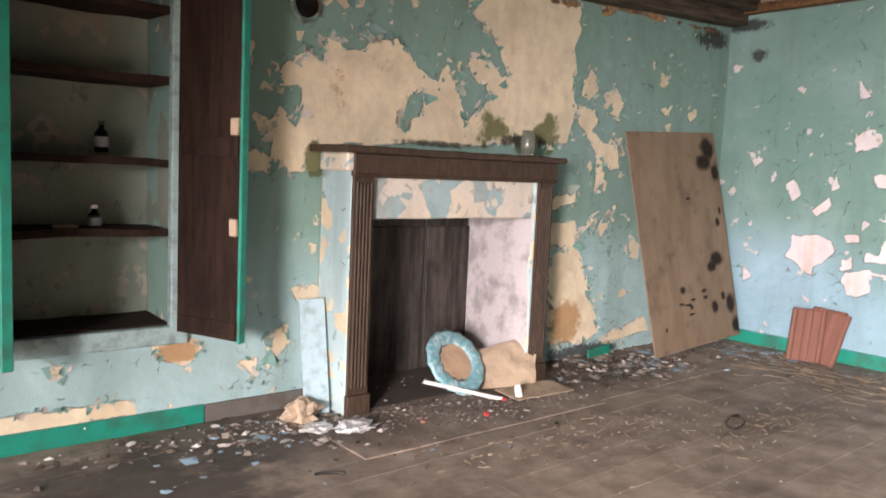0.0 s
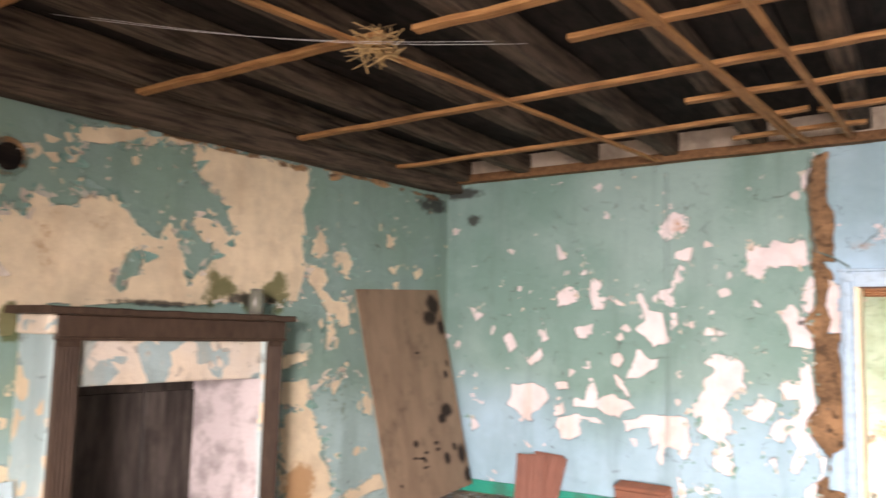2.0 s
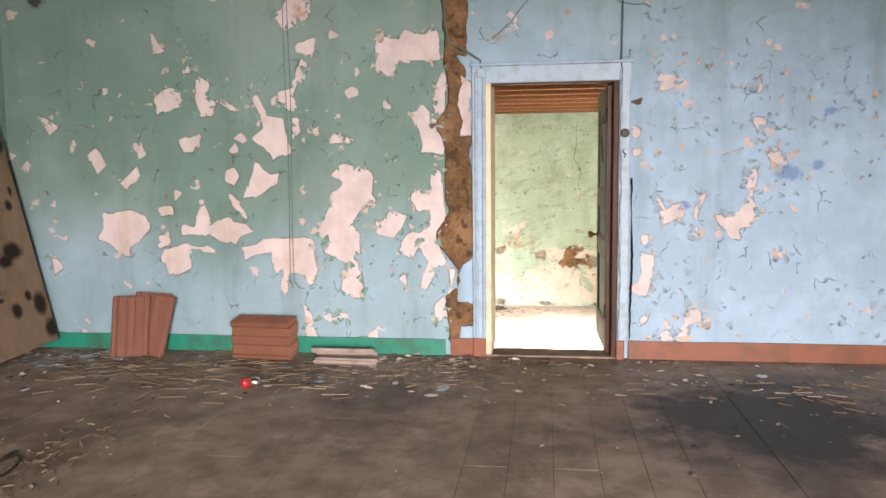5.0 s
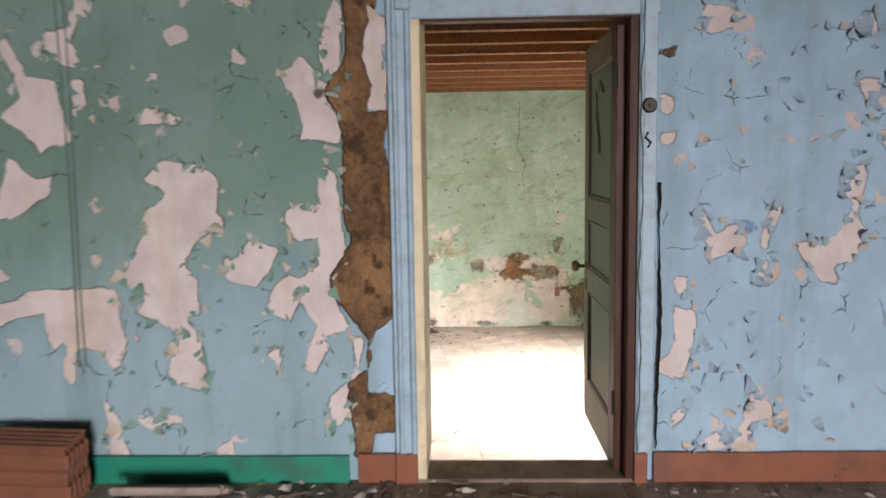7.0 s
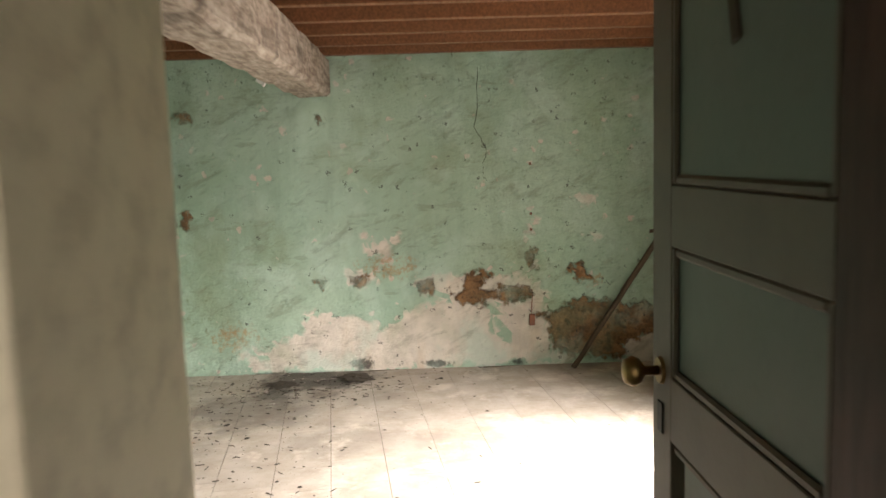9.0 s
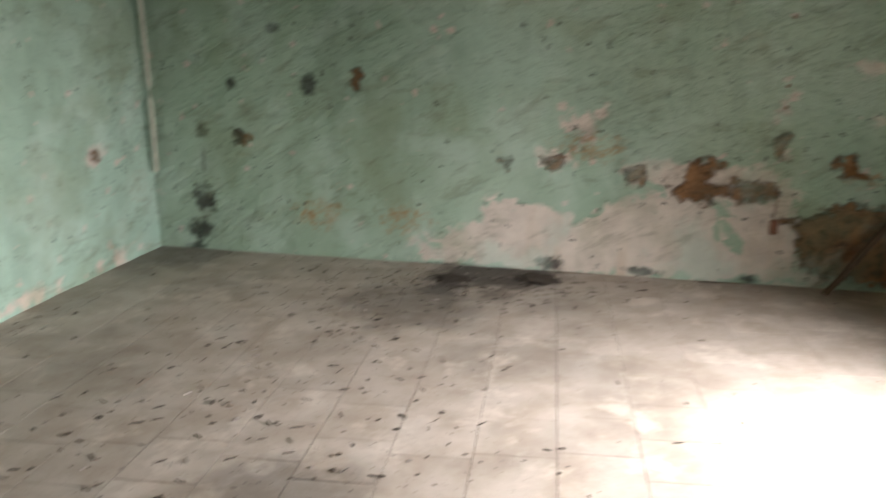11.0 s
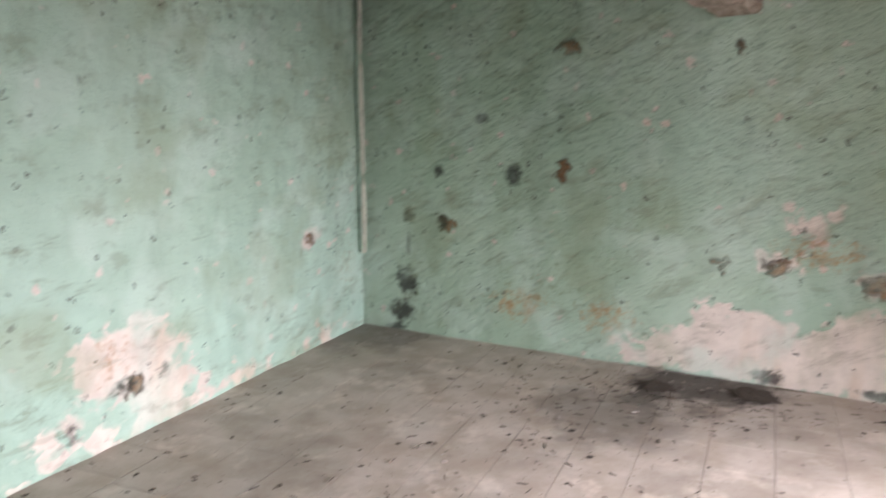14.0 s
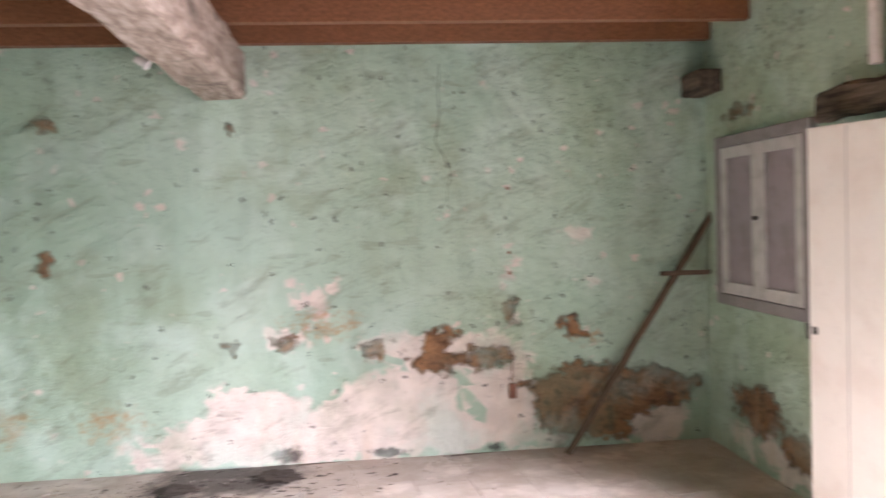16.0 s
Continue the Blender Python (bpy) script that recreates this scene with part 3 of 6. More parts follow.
def flakes(name, parent, sheet, inward, material, count, size, seed, lo=-99.0, hi=99.0, anywhere=False, voids=((0.0, 1.13, 0.0, 2.05), (2.5, 4.2, 0.0, 1.6), (5.06, 5.94, 0.56, 2.46))):
    """Curled paint along the edges of the bare patches, joined."""
    us, zs, P, peel = sheet
    rng = random.Random(seed)
    near = (np.abs(peel + 0.004) < 0.022) if not anywhere else (value_noise(*np.meshgrid(np.array(us), np.array(zs), indexing="ij"), 2.2, seed + 70) > 0.45) & (peel < 0.0)
    edge = np.argwhere(near & (np.array(us) > lo)[:, None] & (np.array(us) < hi)[:, None])
    if not len(edge):
        return
    inward = Vector(inward)
    verts, faces = [], []
    for _ in range(count):
        i, j = edge[rng.randrange(len(edge))]
        if any(a - 0.05 < us[i] < b + 0.05 and c - 0.05 < zs[j] < d + 0.05 for a, b, c, d in voids):
            continue
        c = Vector(P[i, j]) + inward * 0.002
        side = inward.cross(Vector((0, 0, 1)))
        a = rng.uniform(0, 6.283)
        d, w = side * math.cos(a) + Vector((0, 0, math.sin(a))), side * -math.sin(a) + Vector((0, 0, math.cos(a)))
        long, wide, curl = size * rng.uniform(0.4, 1.5), size * rng.uniform(0.25, 0.7), rng.uniform(0.5, 2.0)
        n = len(verts)
        for k in range(4):
            s = k / 3
            out = long * math.sin(curl * s) / curl
            up = long * (1 - math.cos(curl * s)) / curl
            half = wide * (1 - 0.8 * s) * (0.8 + 0.4 * rng.random())
            for e in (-1, 1):
                verts.append(tuple(c + d * out + inward * (up + 0.001) + w * (half * e + 0.3 * wide * s)))
        for k in range(3):
            faces.append((n + 2 * k, n + 2 * k + 1, n + 2 * k + 3, n + 2 * k + 2))
    me = bpy.data.meshes.new(name)
    me.from_pydata(verts, [], faces)
    me.materials.append(material)
    ob = new(name, me)
    ob.parent = parent
    return tagged(ob, "small curled flakes of lifting paint", "", "", "stuff")


# ---- the large structure: room with the fireplace ----
RISE = 0.985
NORTH = pose(6.3, 4.64, 0, 0, 0, 178.6) @ Matrix.Translation((0.085, 0, 0)) @ Matrix.Diagonal((1, 1, RISE, 1))       # its x runs along the chimney wall from the corner, its y into the room
N_ALONG = NORTH.to_3x3() @ Vector((1, 0, 0))
N_IN = NORTH.to_3x3() @ Vector((0, 1, 0))


def ceiling_z(x, y):
    return 2.88 + 0.030 * (x - 6.3) + 0.027 * (4.5 - y)


# where the paint has come off, and where the core of the wall shows: outlines along the wall and up it
EAST_BARE, EAST_CORE, NORTH_BARE, NORTH_SOUND = [], [], [], []
EAST_BARE.append(((2.15, 1.28), (2.08, 1.35), (1.88, 1.32), (1.84, 1.27), (1.85, 1.15), (1.82, 1.12), (1.84, 1.05), (1.93, 1.06), (2.01, 0.93), (1.99, 0.90), (1.94, 0.88), (1.95, 0.72), (2.01, 0.70), (1.97, 0.66), (1.94, 0.48), (1.92, 0.42), (1.94, 0.40), (2.05, 0.42), (2.09, 0.47), (2.04, 0.63), (2.11, 0.68), (2.22, 0.73), (2.18, 0.79), (2.27, 0.87), (2.21, 1.00), (2.17, 1.06), (2.15, 1.15), (2.06, 1.22), (2.08, 1.25)))
EAST_BARE.append(((2.83, 0.76), (2.68, 0.80), (2.68, 0.83), (2.37, 0.84), (2.31, 0.82), (2.28, 0.75), (2.28, 0.63), (2.26, 0.61), (2.33, 0.48), (2.37, 0.57), (2.44, 0.58), (2.49, 0.57), (2.51, 0.43), (2.54, 0.47), (2.52, 0.61), (2.58, 0.56), (2.61, 0.62), (2.61, 0.73), (2.72, 0.71), (2.82, 0.67)))
EAST_BARE.append(((3.17, 1.04), (3.10, 1.08), (3.06, 0.98), (3.08, 0.91), (2.97, 0.98), (2.90, 0.99), (2.88, 0.95), (2.80, 0.94), (2.73, 0.88), (2.83, 0.85), (2.88, 0.78), (2.99, 0.81), (3.08, 0.86), (3.10, 0.83), (3.16, 0.85), (3.30, 0.85), (3.29, 0.94), (3.20, 0.92)))
EAST_BARE.append(((3.43, 0.74), (3.26, 0.79), (3.09, 0.77), (3.00, 0.72), (3.25, 0.74), (3.24, 0.62), (3.34, 0.57), (3.41, 0.55), (3.45, 0.68)))
EAST_BARE.append(((3.48, 0.86), (3.42, 0.85), (3.40, 0.91), (3.38, 0.79), (3.47, 0.77)))
EAST_BARE.append(((2.74, 1.84), (2.68, 1.88), (2.60, 1.71), (2.49, 1.69), (2.47, 1.52), (2.45, 1.45), (2.53, 1.42), (2.58, 1.38), (2.61, 1.45), (2.73, 1.55), (2.65, 1.61), (2.67, 1.70)))
EAST_BARE.append(((2.71, 1.39), (2.60, 1.29), (2.53, 1.31), (2.55, 1.23), (2.69, 1.13), (2.80, 1.12), (2.77, 1.22)))
EAST_BARE.append(((2.91, 1.15), (2.81, 1.05), (2.77, 0.97), (2.80, 0.95), (2.90, 1.07)))
EAST_BARE.append(((2.39, 2.03), (2.35, 2.12), (2.30, 2.07), (2.32, 1.94), (2.38, 1.94), (2.42, 1.85), (2.37, 1.76), (2.38, 1.74), (2.45, 1.74), (2.54, 1.81), (2.53, 1.89), (2.43, 1.89)))
EAST_BARE.append(((2.43, 1.69), (2.38, 1.69), (2.37, 1.56), (2.42, 1.55)))
EAST_BARE.append(((3.15, 1.96), (3.10, 1.99), (3.03, 1.94), (3.07, 1.86), (3.00, 1.80), (3.03, 1.72), (3.11, 1.72), (3.15, 1.82)))
EAST_BARE.append(((3.47, 1.85), (3.34, 1.92), (3.27, 1.88), (3.25, 1.79), (3.34, 1.76), (3.45, 1.72)))
EAST_BARE.append(((3.28, 1.54), (3.23, 1.56), (3.16, 1.51), (3.18, 1.46), (3.25, 1.46)))
EAST_BARE.append(((3.21, 2.09), (3.17, 2.09), (3.16, 2.02), (3.20, 2.00), (3.23, 2.02)))
EAST_BARE.append(((2.93, 1.32), (2.88, 1.34), (2.84, 1.28), (2.88, 1.22), (2.94, 1.25)))
EAST_BARE.append(((2.98, 1.83), (2.92, 1.83), (2.85, 1.76), (2.90, 1.77)))
EAST_BARE.append(((1.41, 1.84), (1.35, 1.99), (1.32, 2.02), (1.33, 1.69), (1.36, 1.66), (1.39, 1.69)))
EAST_BARE.append(((1.58, 1.70), (1.49, 1.75), (1.44, 1.69), (1.37, 1.65), (1.39, 1.58), (1.34, 1.52), (1.33, 1.41), (1.44, 1.43), (1.52, 1.42), (1.50, 1.49), (1.52, 1.58)))
EAST_BARE.append(((1.41, 1.33), (1.35, 1.29), (1.34, 0.99), (1.30, 0.96), (1.40, 0.89), (1.38, 0.77), (1.32, 0.65), (1.45, 0.62), (1.40, 0.59), (1.45, 0.51), (1.48, 0.46), (1.52, 0.49), (1.50, 0.58), (1.45, 0.67), (1.49, 0.72), (1.52, 0.81), (1.58, 0.69), (1.68, 0.74), (1.64, 0.84), (1.58, 0.89), (1.53, 0.87), (1.45, 0.92), (1.46, 1.03), (1.53, 1.03), (1.59, 1.09), (1.59, 1.15), (1.51, 1.19), (1.44, 1.16), (1.44, 1.29)))
EAST_BARE.append(((1.84, 0.96), (1.80, 0.91), (1.74, 1.04), (1.71, 1.02), (1.61, 0.99), (1.65, 0.91), (1.71, 0.83), (1.82, 0.86)))
EAST_BARE.append(((1.21, 1.92), (1.15, 1.91), (1.15, 1.54), (1.23, 1.54), (1.25, 1.61), (1.21, 1.65), (1.22, 1.72), (1.25, 1.77)))
EAST_BARE.append(((1.42, 0.37), (1.33, 0.43), (1.32, 0.28), (1.39, 0.24), (1.42, 0.28)))
EAST_BARE.append(((2.16, 1.56), (2.10, 1.60), (2.06, 1.52), (2.15, 1.51)))
EAST_BARE.append(((2.05, 1.56), (1.99, 1.52), (2.04, 1.51)))
EAST_BARE.append(((2.16, 1.71), (2.08, 1.70), (2.11, 1.66)))
EAST_BARE.append(((2.25, 0.31), (2.19, 0.27), (2.09, 0.30), (2.07, 0.24), (2.18, 0.22), (2.23, 0.25)))
EAST_BARE.append(((1.69, 0.55), (1.62, 0.58), (1.62, 0.49)))
EAST_BARE.append(((1.32, 0.64), (1.26, 0.62), (1.28, 0.46), (1.32, 0.43)))
EAST_BARE.append(((2.37, 0.20), (2.32, 0.18), (2.28, 0.10), (2.38, 0.10)))
EAST_BARE.append(((1.90, 0.14), (1.84, 0.17), (1.84, 0.10), (1.90, 0.10)))
EAST_BARE.append(((-0.11, 1.83), (-0.10, 1.93), (-0.22, 1.91), (-0.24, 1.85), (-0.12, 1.82)))
EAST_BARE.append(((-0.09, 1.14), (-0.12, 1.12), (-0.17, 1.03), (-0.21, 1.06), (-0.26, 1.07), (-0.30, 0.99), (-0.17, 0.95), (-0.15, 0.94), (-0.10, 1.07)))
EAST_BARE.append(((-0.35, 1.01), (-0.38, 1.12), (-0.44, 1.15), (-0.38, 0.99), (-0.36, 0.94)))
EAST_BARE.append(((-0.49, 0.98), (-0.62, 1.00), (-0.70, 1.10), (-0.71, 1.13), (-0.77, 1.03), (-0.72, 0.92), (-0.63, 0.90), (-0.66, 0.84), (-0.60, 0.84), (-0.52, 0.93)))
EAST_BARE.append(((-0.67, 1.24), (-0.73, 1.32), (-0.76, 1.26), (-0.73, 1.12), (-0.68, 1.18)))
EAST_BARE.append(((-0.78, 1.44), (-0.86, 1.43), (-0.93, 1.38), (-0.94, 1.31), (-0.87, 1.31), (-0.82, 1.38)))
EAST_BARE.append(((-0.72, 1.63), (-0.82, 1.62), (-0.84, 1.55), (-0.75, 1.55)))
EAST_BARE.append(((-0.00, 0.74), (-0.09, 0.71), (-0.10, 0.60), (-0.05, 0.42), (0.06, 0.48), (-0.01, 0.54)))
EAST_BARE.append(((-0.66, 1.83), (-0.75, 1.89), (-0.76, 1.80)))
EAST_BARE.append(((-0.09, 0.16), (-0.20, 0.21), (-0.26, 0.17), (-0.34, 0.36), (-0.42, 0.32), (-0.42, 0.26), (-0.35, 0.24), (-0.32, 0.14), (-0.17, 0.12)))
EAST_BARE.append(((-0.32, 0.82), (-0.38, 0.93), (-0.38, 0.85)))
EAST_BARE.append(((-0.01, 0.85), (-0.07, 0.84), (-0.03, 0.79)))
EAST_BARE.append(((0.00, 0.28), (-0.08, 0.32), (-0.05, 0.26), (-0.01, 0.23)))
EAST_BARE.append(((-0.88, 0.73), (-0.95, 0.75), (-0.96, 0.69), (-0.90, 0.69)))
EAST_BARE.append(((0.06, 1.59), (-0.00, 1.56), (0.02, 1.50), (0.06, 1.52)))
EAST_BARE.append(((0.07, 1.44), (-0.01, 1.45), (0.01, 1.38), (0.06, 1.39)))
EAST_BARE.append(((3.92, 1.03), (3.78, 1.02), (3.67, 1.04), (3.56, 1.00), (3.53, 0.91), (3.62, 0.81), (3.70, 0.76), (3.68, 0.68), (3.75, 0.69), (3.89, 0.80), (3.96, 0.83), (3.91, 0.91)))
EAST_BARE.append(((3.48, 1.06), (3.35, 1.08), (3.34, 1.00), (3.45, 0.99)))
EAST_BARE.append(((3.73, 1.26), (3.62, 1.37), (3.59, 1.29), (3.70, 1.19), (3.80, 1.29)))
EAST_BARE.append(((4.00, 1.45), (3.93, 1.50), (3.85, 1.37), (3.93, 1.30)))
EAST_BARE.append(((3.68, 1.73), (3.59, 1.60), (3.53, 1.44), (3.62, 1.39), (3.59, 1.55)))
EAST_BARE.append(((4.35, 1.72), (4.21, 1.66), (4.30, 1.59)))
EAST_BARE.append(((3.47, 2.32), (3.37, 2.18), (3.45, 2.17)))
EAST_BARE.append(((3.25, 2.28), (3.17, 2.12), (3.12, 2.02), (3.21, 2.20)))
EAST_BARE.append(((2.55, 2.40), (2.48, 2.47), (2.40, 2.57), (2.27, 2.49), (2.30, 2.37), (2.48, 2.30)))
EAST_BARE.append(((2.38, 2.20), (2.25, 2.23), (2.26, 2.09), (2.37, 2.14)))
EAST_BARE.append(((1.83, 1.99), (1.81, 2.24), (1.66, 2.22), (1.61, 2.29), (1.47, 2.24), (1.39, 2.29), (1.34, 2.05), (1.66, 2.06), (1.71, 1.96)))
EAST_BARE.append(((4.35, 0.73), (4.22, 0.61), (4.32, 0.55)))
EAST_BARE.append(((2.38, 0.35), (2.31, 0.23), (2.35, 0.17)))
EAST_BARE.append(((2.21, 0.29), (2.05, 0.30), (2.04, 0.24), (2.17, 0.23)))
EAST_BARE.append(((3.22, 1.54), (3.13, 1.58), (3.12, 1.48)))
EAST_BARE.append(((1.39, 2.81), (1.33, 2.83), (1.34, 2.69), (1.39, 2.64)))
EAST_CORE.append(((1.34, 2.10), (1.31, 1.94), (1.31, 1.75), (1.39, 1.62), (1.34, 1.55), (1.33, 1.36), (1.35, 1.27), (1.34, 1.10), (1.31, 1.02), (1.40, 0.87), (1.36, 0.76), (1.29, 0.64), (1.26, 0.61), (1.27, 0.49), (1.32, 0.43), (1.34, 0.34), (1.31, 0.22), (1.32, 0.10), (1.26, 0.10), (1.24, 0.21), (1.14, 0.21), (1.14, 0.36), (1.25, 0.39), (1.22, 0.64), (1.14, 0.71), (1.15, 1.54), (1.23, 1.54), (1.21, 1.65), (1.25, 1.77), (1.21, 1.92), (1.19, 1.99), (1.25, 2.10)))
EAST_CORE.append(((0.06, 1.75), (-0.01, 1.79), (0.02, 1.72)))
EAST_CORE.append(((1.36, 2.69), (1.30, 2.92), (1.21, 2.94), (1.22, 2.56), (1.17, 2.46), (1.18, 2.09), (1.32, 2.09), (1.34, 2.28)))
NORTH_BARE.append(((3.98, 2.65), (3.87, 2.55), (3.75, 2.56), (3.60, 2.61), (3.09, 2.72), (3.10, 2.82)))
NORTH_BARE.append(((3.09, 2.73), (2.78, 2.75), (2.39, 2.78), (1.96, 2.77), (1.96, 2.58), (2.03, 2.44), (1.98, 2.23), (2.00, 2.07), (1.96, 1.97), (2.03, 1.70), (3.03, 1.65), (3.08, 1.76), (2.84, 2.00), (2.92, 2.05), (2.98, 2.10), (3.11, 2.26), (2.85, 2.21), (2.73, 2.11), (2.70, 2.19), (2.74, 2.26), (2.78, 2.34), (2.90, 2.48), (2.98, 2.49), (3.08, 2.58)))
NORTH_BARE.append(((4.17, 2.22), (4.06, 2.24), (4.03, 2.17), (3.88, 2.20), (3.86, 2.26), (3.63, 2.29), (3.58, 2.23), (3.53, 2.19), (3.49, 2.12), (3.41, 2.07), (3.29, 2.02), (3.30, 2.10), (3.23, 2.19), (3.18, 2.08), (3.08, 2.07), (3.09, 1.91), (3.03, 1.65), (4.15, 1.59), (4.13, 1.52), (4.20, 1.43), (4.39, 1.43), (4.48, 1.51), (4.48, 1.57), (4.57, 1.66), (4.60, 1.74), (4.52, 1.71), (4.48, 1.70), (4.44, 1.78), (4.34, 1.69), (4.32, 1.74), (4.31, 1.86), (4.33, 1.91), (4.45, 1.89), (4.47, 1.96), (4.42, 2.06), (4.26, 2.11), (4.17, 2.07)))
NORTH_BARE.append(((3.96, 2.51), (3.89, 2.54), (3.87, 2.45), (3.95, 2.42)))
NORTH_BARE.append(((3.91, 2.32), (3.83, 2.38), (3.88, 2.27)))
NORTH_BARE.append(((1.91, 2.21), (1.85, 2.24), (1.80, 2.32), (1.70, 2.15), (1.80, 2.06), (1.90, 2.08)))
NORTH_BARE.append(((1.63, 2.13), (1.50, 2.19), (1.38, 2.08), (1.44, 1.93), (1.59, 1.98)))
NORTH_BARE.append(((1.93, 2.01), (1.73, 2.01), (1.68, 1.90), (1.74, 1.83), (1.56, 1.72), (1.48, 1.82), (1.40, 1.55), (1.51, 1.52), (1.62, 1.63), (1.57, 1.45), (1.69, 1.33), (1.69, 1.63), (1.81, 1.76), (1.92, 1.88)))
NORTH_BARE.append(((2.22, 1.30), (1.90, 1.35), (1.90, 1.26), (2.21, 1.19)))
NORTH_BARE.append(((2.20, 1.08), (1.89, 1.13), (1.84, 0.99), (1.97, 0.90), (2.19, 0.95)))
NORTH_BARE.append(((2.18, 0.82), (1.90, 0.92), (1.79, 0.81), (1.67, 0.54), (1.53, 0.18), (1.73, 0.11), (2.13, 0.15)))
NORTH_BARE.append(((4.69, 2.12), (4.61, 2.13), (4.62, 2.06), (4.69, 2.00)))
NORTH_BARE.append(((4.68, 1.53), (4.58, 1.55), (4.49, 1.47), (4.49, 1.42), (4.68, 1.40)))
NORTH_BARE.append(((1.22, 0.99), (1.11, 0.97), (1.05, 0.76), (1.18, 0.79)))
NORTH_BARE.append(((0.93, 2.38), (0.81, 2.35), (0.80, 2.27), (0.92, 2.26)))
NORTH_BARE.append(((0.88, 2.06), (0.74, 2.10), (0.78, 2.00)))
NORTH_BARE.append(((0.52, 2.06), (0.36, 2.13), (0.35, 2.05), (0.45, 1.98)))
NORTH_BARE.append(((0.84, 1.94), (0.70, 1.97), (0.78, 1.87)))
NORTH_BARE.append(((1.49, 0.13), (0.93, 0.27), (0.84, 0.13), (1.45, 0.06)))
NORTH_BARE.append(((1.76, 1.10), (1.63, 1.12), (1.69, 1.00)))
NORTH_BARE.append(((1.53, 1.17), (1.41, 1.23), (1.47, 1.11)))
NORTH_BARE.append(((1.62, 1.08), (1.49, 1.08), (1.57, 0.97)))
NORTH_BARE.append(((5.90, 0.17), (5.76, 0.18), (5.57, 0.18), (5.27, 0.19), (5.24, 0.11), (5.76, 0.08), (5.90, 0.08)))
NORTH_BARE.append(((5.15, 0.46), (4.96, 0.49), (4.86, 0.43), (4.98, 0.33), (5.10, 0.37)))
NORTH_BARE.append(((5.67, 0.38), (5.62, 0.42), (5.56, 0.40), (5.62, 0.33)))
NORTH_BARE.append(((4.49, 0.45), (4.37, 0.50), (4.35, 0.40), (4.46, 0.28), (4.48, 0.18)))
NORTH_BARE.append(((4.33, 0.71), (4.23, 0.74), (4.07, 0.69), (4.25, 0.59)))
NORTH_BARE.append(((4.65, 0.31), (4.56, 0.32), (4.58, 0.22)))
NORTH_SOUND.append(((3.52, 1.94), (3.43, 1.98), (3.42, 1.83), (3.52, 1.80), (3.55, 1.67), (3.61, 1.72)))
NORTH_SOUND.append(((3.16, 2.05), (2.89, 2.09), (2.93, 1.93), (3.09, 1.87)))


def east_fields(key, u, z):
    if key == "peel":
        return outlines(u, z, EAST_BARE)
    if key == "earth":
        return outlines(u, z, EAST_CORE)
    if key == "tone":
        # bluish daylight on the lower wall, blended into the paint colour
        low = 0.5 * np.clip((1.15 + 0.5 * (value_noise(u, z, 1.3, 6) - 0.5) - z) * 1.6, 0, 1)
        return np.maximum(low, np.clip((1.24 - u) * 12 + 0.5, 0, 1) * (0.88 - 0.48 * np.clip((z - 1.75) * 1.4, 0, 1)))
    if key == "soot":
        # dark spots; the last lies along the top near the corner
        return glow_free(u, z, [(4.35, 2.58, 0.09, 0.07), (1.42, 1.62, 0.03, 0.03), (4.5, 2.85, 0.3, 0.07)]) * 0.8
    if key == "moss":
        return glow_free(u, z, [(-0.95, 1.27, 0.12, 0.07), (-1.13, 1.32, 0.05, 0.04), (-0.30, 1.06, 0.03, 0.04), (-1.2, 1.67, 0.04, 0.04)]) * 0.75
    if key == "rust":
        return glow_free(u, z, [(0.98, 2.2, 0.14, 0.06), (0.5, 2.35, 0.06, 0.04), (2.37, 2.42, 0.12, 0.1)]) * 0.45
    return None


def east_bulge(u, z):
    """Blistered plaster and paint above and beside the door."""
    ridge = 1 - np.abs(2 * value_noise(u, z, 3.2, 71) - 1)
    small = 1 - np.abs(2 * value_noise(u, z, 8.0, 72) - 1)
    where = np.clip((1.05 - u) * 5, 0, 1) * (0.35 + 0.65 * np.clip((z - 1.6) * 1.4, 0, 1)) * np.where((u > 0.0) & (z < 2.05), 0.0, 1.0)
    return where * (0.020 * ridge ** 3 + 0.009 * small ** 3)


DOOR = (0.14, 1.07, -0.1, 1.97)
wall_east, sheet_east = wall("wall_east", (6.3, 0, 0), (0, 1, 0), (-1, 0, 0), -2.9, 5.3, -0.1, 3.25, [DOOR], 0.42, 0.02, M_EAST, east_fields, 0.02,
                             "peeling teal and pale blue painted wall with bare plaster patches", 11, 1.0, east_bulge)


